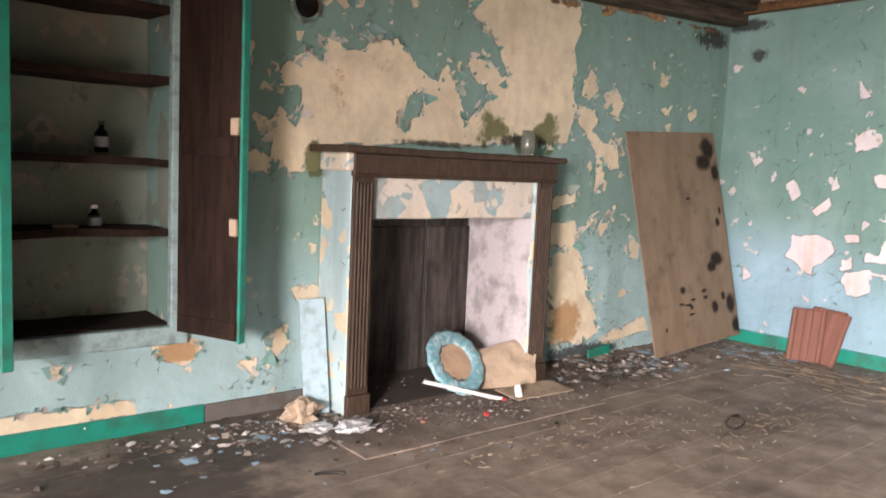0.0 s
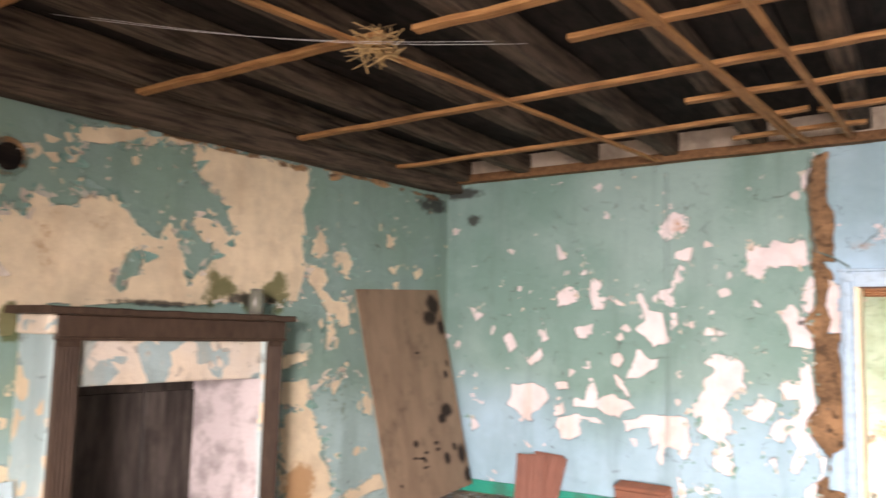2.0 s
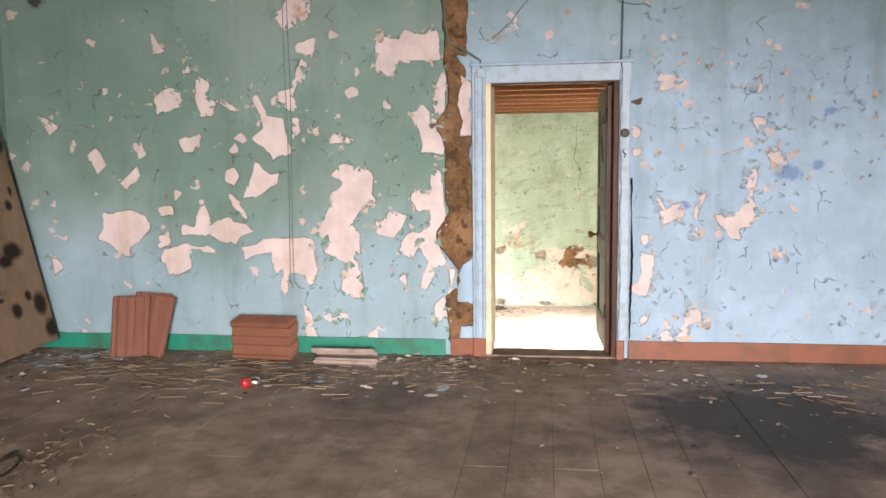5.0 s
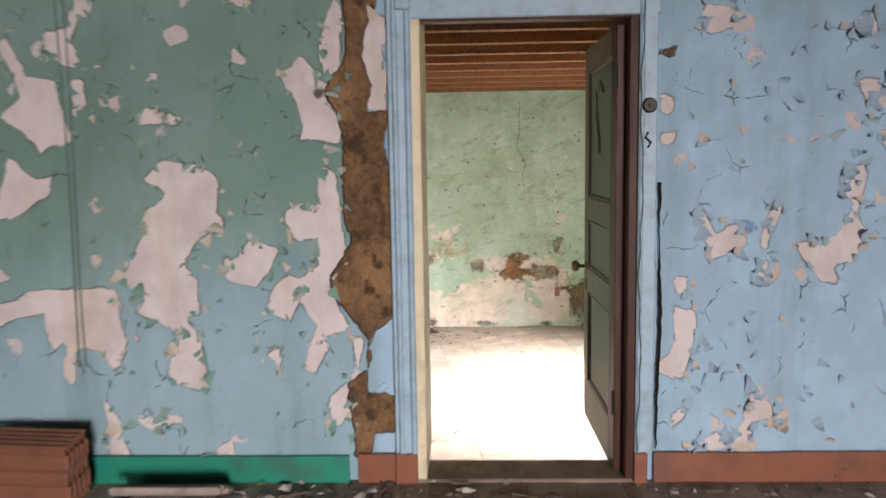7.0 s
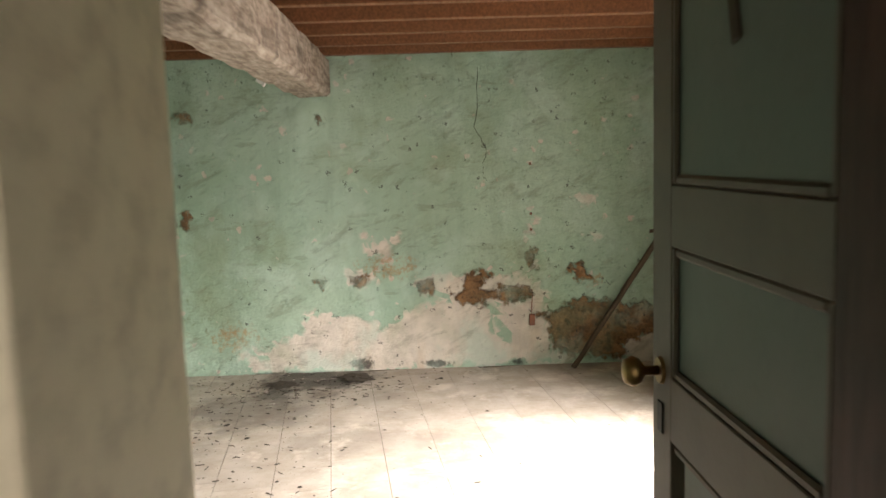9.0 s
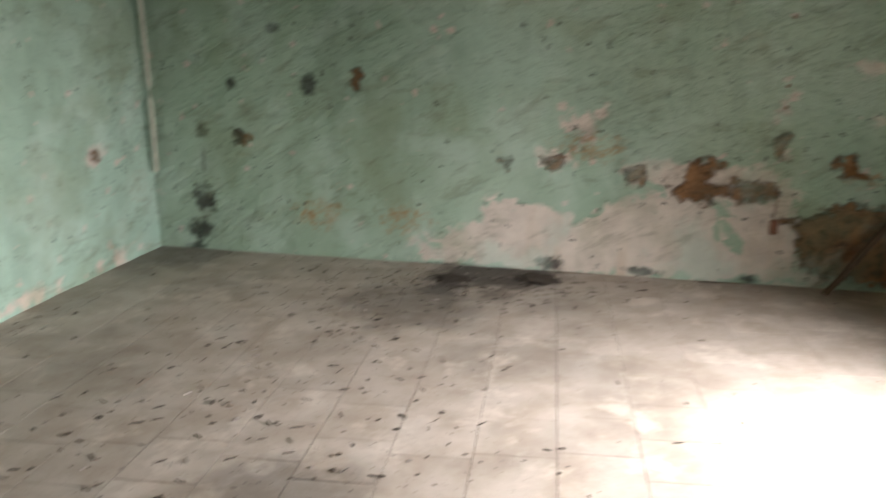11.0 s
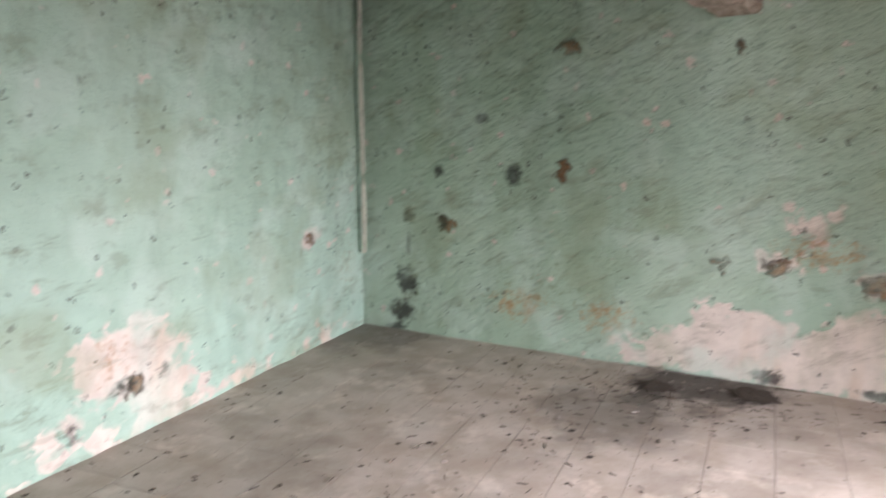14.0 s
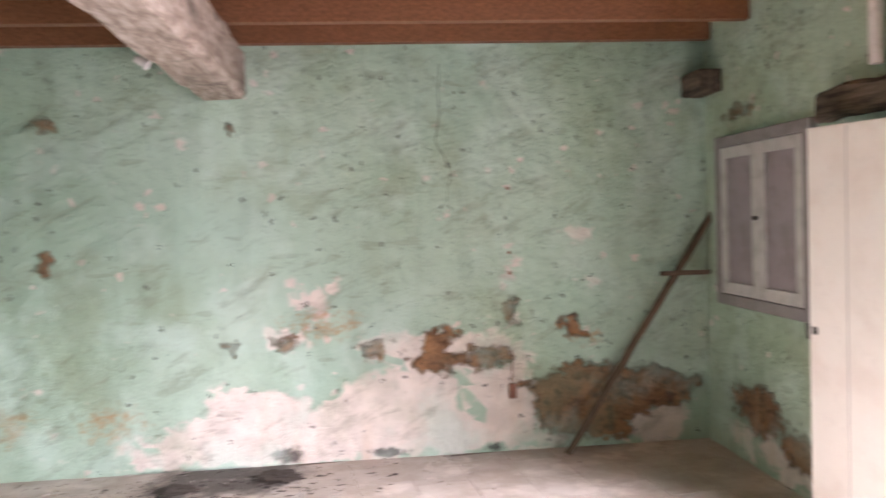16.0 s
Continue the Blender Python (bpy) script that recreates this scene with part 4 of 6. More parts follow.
def north_fields(key, u, z):
    if key == "peel":
        return np.minimum(outlines(u, z, NORTH_BARE), -outlines(u, z, NORTH_SOUND))
    if key == "earth":
        return patches(u, z, [(4.55, 2.70, 0.22, 0.05), (3.4, 2.76, 1.4, 0.03), (1.0, 2.82, 0.9, 0.02)])
    if key == "tone":
        # the window's bluish light low down, mixed into this wall's paint
        return 0.55 * np.clip((1.25 + 0.7 * (value_noise(u, z, 1.4, 9) - 0.5) - z) * 1.3, 0, 1)
    if key == "rust":
        return np.maximum(glow_free(u, z, [(1.93, 0.30, 0.20, 0.20), (5.0, 0.42, 0.14, 0.07)]), 0.38 * glow_free(u, z, [(4.05, 1.95, 0.12, 0.28), (3.7, 2.12, 0.25, 0.07), (3.55, 1.9, 0.06, 0.2)]))
    if key == "moss":
        return np.maximum((0.15 + 1.1 * value_noise(u, z, 9.0, 81)) * glow_free(u, z, [(2.80, 1.74, 0.16, 0.22), (2.50, 1.72, 0.16, 0.12), (2.28, 1.76, 0.17, 0.20), (4.20, 1.50, 0.10, 0.12)]), 0.35 * glow_free(u, z, [(1.5, 0.9, 0.25, 0.3)]))
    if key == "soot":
        # soot round the flue; darker in the top corner, along mantel and foot
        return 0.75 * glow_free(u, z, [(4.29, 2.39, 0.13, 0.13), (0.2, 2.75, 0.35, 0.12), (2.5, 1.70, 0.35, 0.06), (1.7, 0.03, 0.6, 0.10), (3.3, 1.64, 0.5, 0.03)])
    return None


ALCOVE = (5.06, 5.94, 0.56, 2.46)
HEARTH = (2.69, 4.0, 0.0, 1.16)
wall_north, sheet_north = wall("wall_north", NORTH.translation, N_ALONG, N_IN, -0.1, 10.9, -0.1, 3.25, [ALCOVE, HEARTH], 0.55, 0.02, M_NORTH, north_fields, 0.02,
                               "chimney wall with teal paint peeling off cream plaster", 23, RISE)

flakes("paint_flake", wall_east, sheet_east, (-1, 0, 0), M_FLAKE_T, 330, 0.032, 3, 1.3)
flakes("paint_flake", wall_east, sheet_east, (-1, 0, 0), M_FLAKE_B, 150, 0.04, 5, -2.0, 1.2)
flakes("paint_flake", wall_north, sheet_north, N_IN, M_FLAKE_T, 620, 0.036, 4)
flakes("loose_paint_flake", wall_east, sheet_east, (-1, 0, 0), M_FLAKE_B, 240, 0.042, 15, -2.2, 0.0, True)
flakes("loose_paint_flake", wall_east, sheet_east, (-1, 0, 0), M_FLAKE_T, 170, 0.03, 16, 1.3, 4.6, True)
flakes("loose_paint_flake", wall_north, sheet_north, N_IN, M_FLAKE_T, 420, 0.03, 17, 0.0, 5.0, True)
flakes("large_paint_flake", wall_east, sheet_east, (-1, 0, 0), M_FLAKE_T, 130, 0.055, 26, 1.35, 4.6)
flakes("large_paint_flake", wall_east, sheet_east, (-1, 0, 0), M_FLAKE_B, 30, 0.07, 27, -2.0, 0.0)
flakes("large_paint_flake", wall_north, sheet_north, N_IN, M_FLAKE_T, 120, 0.07, 6, 1.4, 4.7)


def shell_wall(name, holes, u0, u1, z0, z1, thick, at, material, label):
    """A plain wall out of view: boxes round its openings. Its x runs along the wall, its y outwards."""
    bm = bmesh.new()
    cu = sorted({u0, u1} | {h[k] for h in holes for k in (0, 1)})
    cz = sorted({z0, z1} | {h[k] for h in holes for k in (2, 3)})
    for a, b in zip(cu, cu[1:]):
        for c, d in zip(cz, cz[1:]):
            if not any(h[0] < (a + b) / 2 < h[1] and h[2] < (c + d) / 2 < h[3] for h in holes):
                block(a, b, 0, thick, c, d, 0, bm)
    bmesh.ops.remove_doubles(bm, verts=bm.verts[:], dist=0.0005)
    return single(name, bm, material, at, label, "wall", "", "structure")


# unseen wall; its second opening is made for the fill lamp
shell_wall("wall_west", [(-1.95, -0.45, 0.75, 2.45), (2.85, 4.35, 0.75, 2.45)], -2.9, 5.6, -0.1, 3.25, 0.45, pose(-4.5, 0, 0, 0, 0, 90), M_PLASTER, "plain plastered wall out of view with two assumed window openings")
shell_wall("wall_south", [], -4.95, 6.3, -0.1, 3.25, 0.4, pose(0, -2.6, 0, 0, 0, 0) @ Matrix.Diagonal((1, -1, 1, 1)), M_PLASTER, "plain plastered wall")

# ---- floor of boards ----
floor = single("floor", block(-4.5, 6.3, -2.6, 5.3, -0.2, -0.022, 0), M_EARTH, Matrix(), "dusty grey-brown floorboards strewn with litter", "floor", "", "structure")

# ---- ceiling: blackened joists, boards above, laths below ----
TILT = Matrix(((1, 0, 0, 0), (0, 1, 0, 0), (0.030, -0.027, 1, 2.88 - 0.030 * 6.3 + 0.027 * 4.5), (0, 0, 0, 1)))


def shear(bm):
    bm.transform(TILT)
    return bm


bm = bmesh.new()
y = -2.7
rng = random.Random(8)
while y < 5.4:
    w = rng.uniform(0.17, 0.24)
    block(-4.6, 6.45, y, y + w - 0.006, 0.27 + rng.uniform(0, 0.01), 0.30, 0, bm)
    y += w
block(-4.9, 6.5, -2.8, 5.6, 0.31, 0.36, 0, bm)
single("ceiling", shear(bm), M_SOOT, Matrix(), "smoke-blackened boards above open joists", "ceiling", "", "structure")
for n, y in enumerate((4.41, 3.77, 3.10, 2.39, 1.69, 0.95, 0.19, -0.58, -1.3, -2.05)):
    single("ceiling_joist", shear(worn(-4.5, 6.4, y - 0.062, y + 0.062, 0.08 + 0.012 * (n % 3), 0.27, 0.35, 0.014, 2.5, n * 3.1, 0.01)), M_JOIST, Matrix(), "rough smoke-blackened timber ceiling joist", "joist", "joists of the fireplace room")
single("wall_plate", worn(-2.6, 4.6, 0, 0.09, 0.0, 0.075, 0.3, 0.006, 3.0), M_PLATE,
       Matrix(((0, -1, 0, 6.29), (1, 0, 0, 0), (-0.027, 0, 1, 2.88 + 0.027 * 4.5), (0, 0, 0, 1))), "brown timber wall plate under the joists", "beam", "", "structure")
bm = bmesh.new()
block(-2.6, 4.6, 0, 0.05, 0.075, 0.27, 0.0, bm)
single("trim_plaster_infill", bm, M_PLASTER, Matrix(((0, -1, 0, 6.29), (1, 0, 0, 0), (-0.027, 0, 1, 2.88 + 0.027 * 4.5), (0, 0, 0, 1))), "cream plaster between the joist ends", "plaster", "", "structure")
single("ceiling_trimmer", worn(0, 10.5, 0, 0.16, 0, 0.36, 0.3, 0.02, 2.5, 4.0, 0.015), M_JOIST, NORTH @ pose(-0.08, 0.002, 2.895, 0, 2.6, 0), "smoke-blackened timber along the top of the chimney wall", "beam", "", "structure")
rng = random.Random(21)
for x, y0, y1 in ((2.54, 4.5, 2.75), (2.58, 2.6, 1.1), (3.15, 2.05, -1.6), (3.88, 4.45, 0.4), (3.92, 0.3, -1.9), (4.54, 1.85, 0.7), (5.15, 4.5, 1.2), (5.17, 1.15, -2.0), (5.75, 1.8, 0.9), (1.35, 4.3, 1.2), (1.9, 1.6, -1.2), (0.7, 3.6, -1.0)):
    bm = worn(0, y0 - y1, -0.03, 0.03, -0.013, 0.013, 0.2, 0.011, 3.0, x)
    single("ceiling_lath", bm, M_LATH_X, pose(x, y1, ceiling_z(x, y1) + 0.066, 0, 0, 90) @ pose(0, 0, 0, 0, 1.55 + rng.uniform(-0.25, 0.25), rng.uniform(-1, 1)), "pale split wooden lath nailed under the joists", "lath", "laths under the joists")
for x0, y0, x1, y1 in ((1.2, 3.05, 6.2, 2.50), (1.6, 1.75, 6.2, 1.32), (1.6, 1.69, 6.2, 1.40), (2.4, 1.25, 6.2, 1.02)):
    a, b = Vector((x0, y0, ceiling_z(x0, y0) + 0.05)), Vector((x1, y1, ceiling_z(x1, y1) + 0.05))
    ln = (b - a).length
    single("ceiling_lath", worn(0, ln, -0.02, 0.02, -0.010, 0.010, 0.3, 0.006, 3.0, y0), M_LATH_X, Matrix.Translation(a) @ (b - a).to_track_quat("X", "Z").to_matrix().to_4x4(), "long thin wooden batten hung below the laths", "lath", "laths under the joists")

# ---- the large structure: tiled room ----
Z2, FAR, SOUTH2 = -0.806, 13.025, -1.81
N2 = pose(FAR - 0.01, 4.89, 0, 0, 0, 185.4)
N2_ALONG, N2_IN = N2.to_3x3() @ Vector((1, 0, 0)), N2.to_3x3() @ Vector((0, 1, 0))
FAR_BARE, FAR_SOUND, FAR_CORE = [], [], []
FAR_BARE.append(((2.12, -0.52), (1.99, -0.45), (1.85, -0.25), (1.63, -0.20), (1.59, -0.28), (1.38, -0.25), (1.29, -0.36), (1.12, -0.35), (0.96, -0.30), (0.71, -0.19), (0.55, -0.12), (0.35, -0.15), (0.12, -0.20), (-0.07, -0.16), (-0.28, -0.13), (-0.43, -0.13), (-0.45, -0.33), (-0.46, -0.49), (-0.53, -0.69), (-0.76, -0.77), (0.03, -0.81), (1.21, -0.83), (1.73, -0.80), (2.13, -0.79), (2.49, -0.77), (2.49, -0.58), (2.26, -0.62)))
FAR_BARE.append(((0.79, 0.03), (0.55, 0.08), (0.31, 0.12), (0.12, 0.11), (-0.26, 0.10), (-0.34, 0.17), (-0.38, 0.03), (-0.27, -0.15), (0.12, -0.21), (0.39, -0.15), (0.71, -0.07)))
FAR_BARE.append(((1.28, 0.50), (1.18, 0.53), (1.17, 0.46), (0.99, 0.47), (1.03, 0.28), (1.25, 0.30)))
FAR_BARE.append(((-0.25, 0.62), (-0.39, 0.60), (-0.38, 0.48), (-0.26, 0.50)))
FAR_BARE.append(((-0.71, 0.82), (-0.95, 0.83), (-0.92, 0.76), (-0.74, 0.76)))
FAR_BARE.append(((-0.84, 0.42), (-0.94, 0.41), (-0.91, 0.34)))
FAR_BARE.append(((1.45, 0.14), (1.20, 0.17), (1.18, 0.07), (1.40, 0.02)))
FAR_BARE.append(((-1.12, -0.60), (-1.28, -0.52), (-1.63, -0.51), (-1.59, -0.76), (-1.32, -0.81), (-1.16, -0.74)))
FAR_SOUND.append(((0.11, -0.21), (0.01, -0.30), (-0.09, -0.43), (-0.01, -0.54), (0.08, -0.44)))
FAR_CORE.append(((0.56, 0.06), (0.47, -0.06), (0.35, -0.03), (0.34, 0.09), (0.20, 0.14), (0.12, 0.06), (0.19, -0.03), (0.08, -0.04), (-0.15, -0.03), (-0.31, -0.09), (-0.23, -0.17), (-0.02, -0.15), (0.15, -0.14), (0.17, -0.21), (0.36, -0.17), (0.47, -0.10)))
FAR_CORE.append(((1.78, 0.09), (1.64, 0.07), (1.69, 0.01)))
FAR_CORE.append(((1.40, 0.08), (1.22, 0.17), (1.26, 0.04)))
FAR_CORE.append(((0.78, 0.02), (0.68, 0.05), (0.66, -0.03), (0.76, -0.05)))
FAR_CORE.append(((-0.27, 0.28), (-0.32, 0.28), (-0.33, 0.15), (-0.27, 0.15)))
FAR_CORE.append(((-0.45, -0.28), (-0.65, -0.21), (-0.86, -0.20), (-1.11, -0.19), (-1.24, -0.24), (-1.51, -0.27), (-1.72, -0.37), (-1.63, -0.51), (-1.32, -0.56), (-1.15, -0.63), (-1.18, -0.76), (-0.72, -0.72), (-0.51, -0.67), (-0.46, -0.45), (-0.40, -0.32)))
FAR_CORE.append(((-0.69, 0.12), (-0.79, 0.16), (-0.85, 0.04), (-0.74, -0.00)))
# dark marks, some of them low in the left corner and along the foot
FAR_DARK = [(4.05, 0.22, 0.09, 0.0852), (3.38, 0.66, 0.12, 0.133), (4.10, 0.66, 0.08, 0.0663), (3.68, 1.11, 0.09, 0.0568), (4.40, 0.26, 0.09, 0.0947), (4.41, 0.00, 0.03, 0.161), (4.43, -0.33, 0.16, 0.18), (4.49, -0.62, 0.21, 0.161), (4.55, -0.78, 0.19, 0.0568),
            (1.34, -0.75, 0.16, 0.0852), (2.00, -0.81, 0.66, 0.0331), (0.63, -0.76, 0.21, 0.0568), (-0.17, -0.77, 0.11, 0.0568)]


def far_fields(key, u, z):
    if key == "peel":
        return np.minimum(outlines(u, z, FAR_BARE), -outlines(u, z, FAR_SOUND)) + 0.035 * (value_noise(u, z, 9.0, 61) - 0.5) + 0.03 * (value_noise(u, z, 19.0, 62) - 0.5)
    if key == "earth":
        spots = patches(u, z, [(2.95, 0.67, 0.04, 0.07), (2.90, 1.62, 0.06, 0.04), (1.67, 1.62, 0.03, 0.03), (4.02, 0.22, 0.07, 0.07)])
        return np.maximum(outlines(u, z, FAR_CORE), spots) + 0.05 * (value_noise(u, z, 9.0, 63) - 0.5) + 0.04 * (value_noise(u, z, 21.0, 64) - 0.5)
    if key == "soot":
        # marks, plus a faint darker band along the top and up the right corner
        return np.maximum(0.68 * glow_free(u, z, FAR_DARK), 0.28 * glow_free(u, z, [(2.00, 1.99, 4.25, 0.331), (-1.69, 0.38, 0.33, 1.52)]))
    if key == "rust":
        return 0.46 * glow_free(u, z, [(3.30, -0.42, 0.45, 0.24), (2.55, -0.45, 0.35, 0.22), (-0.84, 0.02, 0.28, 0.114), (1.05, 0.19, 0.47, 0.189), (3.98, 0.22, 0.09, 0.0947)])
    if key == "moss":
        return 0.32 * glow_free(u, z, [(3.13, -0.19, 1.13, 0.379), (-0.17, 1.05, 0.28, 0.142), (4.26, -0.47, 0.38, 0.284)])
    if key == "tone":
        return 0.1 + 0.35 * value_noise(u, z, 1.1, 67)
    return None


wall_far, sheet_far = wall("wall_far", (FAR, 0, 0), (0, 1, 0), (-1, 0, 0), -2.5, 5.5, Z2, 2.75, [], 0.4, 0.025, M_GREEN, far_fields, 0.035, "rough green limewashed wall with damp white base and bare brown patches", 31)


def north2_fields(key, u, z):
    if key == "peel":
        return patches(u, z, [(2.84, -0.32, 0.48, 0.256), (2.55, -0.57, 0.34, 0.161), (0.86, 0.14, 0.11, 0.0947), (4.20, -0.70, 0.07, 0.0758), (4.17, -0.42, 0.03, 0.0284), (3.74, 0.08, 0.03, 0.0284), (3.49, -0.61, 0.25, 0.0852), (4.38, -0.75, 0.38, 0.0663), (2.39, -0.75, 2.11, 0.0426)]) - 0.015
    if key == "earth":
        return patches(u, z, [(2.82, -0.49, 0.10, 0.0758), (4.20, -0.72, 0.05, 0.0474), (0.86, 0.14, 0.06, 0.0474)]) - 0.02
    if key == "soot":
        # dark spots at the foot; fainter darkening in the corner and along the top
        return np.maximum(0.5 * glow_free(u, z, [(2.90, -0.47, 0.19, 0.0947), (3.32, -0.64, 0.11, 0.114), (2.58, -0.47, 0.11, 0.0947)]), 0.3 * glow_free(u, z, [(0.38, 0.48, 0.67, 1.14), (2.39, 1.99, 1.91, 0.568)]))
    if key == "rust":
        return 0.35 * glow_free(u, z, [(2.97, -0.28, 0.38, 0.284), (0.29, -0.19, 0.29, 0.379)])
    if key == "moss":
        return 0.3 * glow_free(u, z, [(4.02, 0.10, 0.77, 0.473), (3.45, -0.38, 0.38, 0.284), (0.29, -0.38, 0.38, 0.473)])
    if key == "tone":
        return 0.45 + 0.45 * np.clip((0.9 - z) * 0.8, 0, 1) * value_noise(u, z, 1.2, 66)
    return None


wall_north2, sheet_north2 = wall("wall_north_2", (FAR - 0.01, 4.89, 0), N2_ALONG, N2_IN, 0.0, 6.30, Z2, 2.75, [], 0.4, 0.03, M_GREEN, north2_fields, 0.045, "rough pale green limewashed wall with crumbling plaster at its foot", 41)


def south2_fields(key, u, z):
    if key == "earth":
        return patches(u, z, [(12.29, -0.42, 0.34, 0.152), (11.71, -0.56, 0.29, 0.114), (12.53, 1.59, 0.13, 0.0379)])
    if key == "peel":
        return patches(u, z, [(12.00, -0.66, 0.48, 0.114)])
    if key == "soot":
        # slightly darker along the top of the wall
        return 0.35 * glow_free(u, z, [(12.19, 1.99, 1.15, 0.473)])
    return None


DOORWAY, WINDOW2 = (9.40, 10.50, Z2, 1.38), (11.63, 12.69, 0.32, 1.37)
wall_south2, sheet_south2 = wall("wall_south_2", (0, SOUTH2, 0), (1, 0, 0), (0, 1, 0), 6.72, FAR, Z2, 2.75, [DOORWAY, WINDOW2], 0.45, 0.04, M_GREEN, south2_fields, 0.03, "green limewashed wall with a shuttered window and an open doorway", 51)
floor2 = single("floor_2", block(6.72, FAR, -2.5, 5.2, Z2 - 0.25, Z2 - 0.008, 0), M_JOINT, Matrix(), "pale square cement floor tiles with dirty joints", "floor", "", "structure")
ground = single("ground", block(-60, 80, -80, 60, -1.2, -0.98, 0), plain_material("dry_ground", (0.20, 0.17, 0.12), 0.95, 0.4, 0.6), Matrix(), "bare dry ground outside the house", "ground", "", "structure")
single("doorstep_outside", block(9.0, 11.0, -4.5, SOUTH2 - 0.45, -0.98, Z2 - 0.03, 0.02), M_STONE, Matrix(), "worn stone step before the doorway", "step", "", "structure")
single("step", block(6.72, 7.35, -0.05, 1.2, Z2, -0.40, 0.02), M_STONE, Matrix(), "worn stone step below the threshold", "step", "", "structure")
single("step", block(6.30, 6.74, 0.14, 1.07, -0.9, -0.19, 0.015), M_STONE, Matrix(), "worn stone step in the wall opening", "step", "", "structure")
single("threshold", block(6.27, 6.49, 0.14, 1.07, -0.10, 0.012, 0.006), M_PLANKS, Matrix(), "worn dark wooden threshold", "threshold", "", "structure")

# pine joists and boards over the tiled room
bm = bmesh.new()
x = 6.72
while x < FAR:
    block(x, min(FAR, x + 0.145), -1.8, 5.0, 2.33, 2.355, 0.0, bm)
    x += 0.15
block(6.6, FAR + 0.2, -2.4, 5.5, 2.36, 2.40, 0, bm)
single("ceiling_2", bm, M_PINE_BOARD, Matrix(), "pale pine boards above red-brown joists", "ceiling", "", "structure")
for n in range(11):
    x = 12.90 - n * 0.575
    single("ceiling_joist", block(0, 6.8, -0.04, 0.04, 0, 0.165, 0.004), M_PINE, pose(x, -1.8, 2.162, 0, 0, 90), "red-brown planed pine ceiling joist", "joist", "joists of the tiled room")


# ---- built-in cupboard in the chimney wall ----
def on_north(u, d, z, rx=0, ry=0, rz=0):
    return NORTH @ pose(u, d, z, rx, ry, rz)


alcove = thing("wall_alcove", NORTH, "dark mottled green plaster lining of the alcove", "alcove", "", "structure")
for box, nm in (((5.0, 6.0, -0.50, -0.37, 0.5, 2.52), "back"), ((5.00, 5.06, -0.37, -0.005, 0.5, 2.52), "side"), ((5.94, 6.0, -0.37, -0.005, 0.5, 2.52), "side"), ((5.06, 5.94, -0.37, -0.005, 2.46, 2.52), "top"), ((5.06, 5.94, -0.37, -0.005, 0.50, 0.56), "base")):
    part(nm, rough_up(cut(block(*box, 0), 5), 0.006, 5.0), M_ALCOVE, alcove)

cupboard = thing("built_in_cupboard", on_north(5.5, 0, 0.5), "open built-in wall cupboard with dark worn shelves and turquoise frame", "cupboard")
for x0, x1, z0, z1, nm in ((-0.50, -0.435, 0.0, 2.02, "stile"), (0.435, 0.50, 0.0, 2.02, "stile"), (-0.53, 0.55, -0.03, 0.07, "sill"), (-0.5, 0.5, 1.96, 2.06, "top_rail")):
    part(nm, rough_up(block(x0, x1, -0.02, 0.035, z0, z1, 0.006), 0.002, 9.0), M_ALC_WOOD, cupboard)
part("cornice", block(-0.62, 0.9, 0.0, 0.05, 2.10, 2.16, 0.015), M_ALC_WOOD, cupboard)
for n, z in enumerate((0.575, 0.945, 1.375, 1.745)):
    part("shelf", worn(-0.44, 0.44, -0.365, -0.015 - 0.01 * (n % 2), z - 0.022, z + 0.018, 0.08, 0.012, 3.5, n * 7.7), M_LEAF, cupboard, "dark rough worn shelf board")
part("bottom_board", worn(-0.44, 0.44, -0.365, -0.01, 0.055, 0.085, 0.06, 0.014, 5.0, 3.3), M_LEAF, cupboard)


def cupboard_leaf(side, u, d, angle):
    """One door leaf, hinged at the wall: dark inside, green on its edge and outer face."""
    leaf = part("door", block(0, 0.435, -0.004, 0.010, 0, 1.9, 0.002), M_LEAF, cupboard, "dark brown plank door leaf with green edge", NORTH.inverted() @ NORTH @ pose(u - 5.5, d, 0.04, 0, 0, angle))
    part("face_board", block(0.0, 0.435, 0.010 * side if side > 0 else -0.018, 0.024 if side > 0 else -0.004, 0, 1.9, 0.002), M_SKIRT_G, leaf)
    part("edge_strip", block(0.428, 0.446, -0.02, 0.026, -0.005, 1.905, 0.003), M_SKIRT_G, leaf, "bright green painted edge")
    inner = -1 if side > 0 else 1
    for z0, z1 in ((0.02, 0.10), (0.95, 1.05), (1.80, 1.88)):
        part("ledge", block(0.02, 0.41, *sorted((inner * 0.004, inner * 0.012)), z0, z1, 0.003), M_LEAF, leaf)
    for z in (0.55, 1.06):
        part("turn_button", rough_up(block(0.375, 0.425, *sorted((inner * 0.010, inner * 0.035)), z, z + 0.085, 0.006), 0.004, 12.0, z), M_CARD, leaf, "small pale wooden turn button")
    return leaf


cupboard_leaf(1, 5.03, 0.03, 114)
cupboard_leaf(-1, 5.965, 0.03, 97)

# ---- fireplace ----
fireplace = thing("fireplace", on_north(3.345, 0, 0), "fireplace with dark fluted wooden surround and peeling pale plaster", "fireplace")


def fire(name, box, material, label="", bevel=0.004, rough=0.0, cuts=0, parent=None):
    bm = block(*box, bevel)
    if cuts:
        cut(bm, cuts)
    if rough:
        rough_up(bm, rough, 6.0, box[0])
    return part(name, bm, material, parent or fireplace, label)


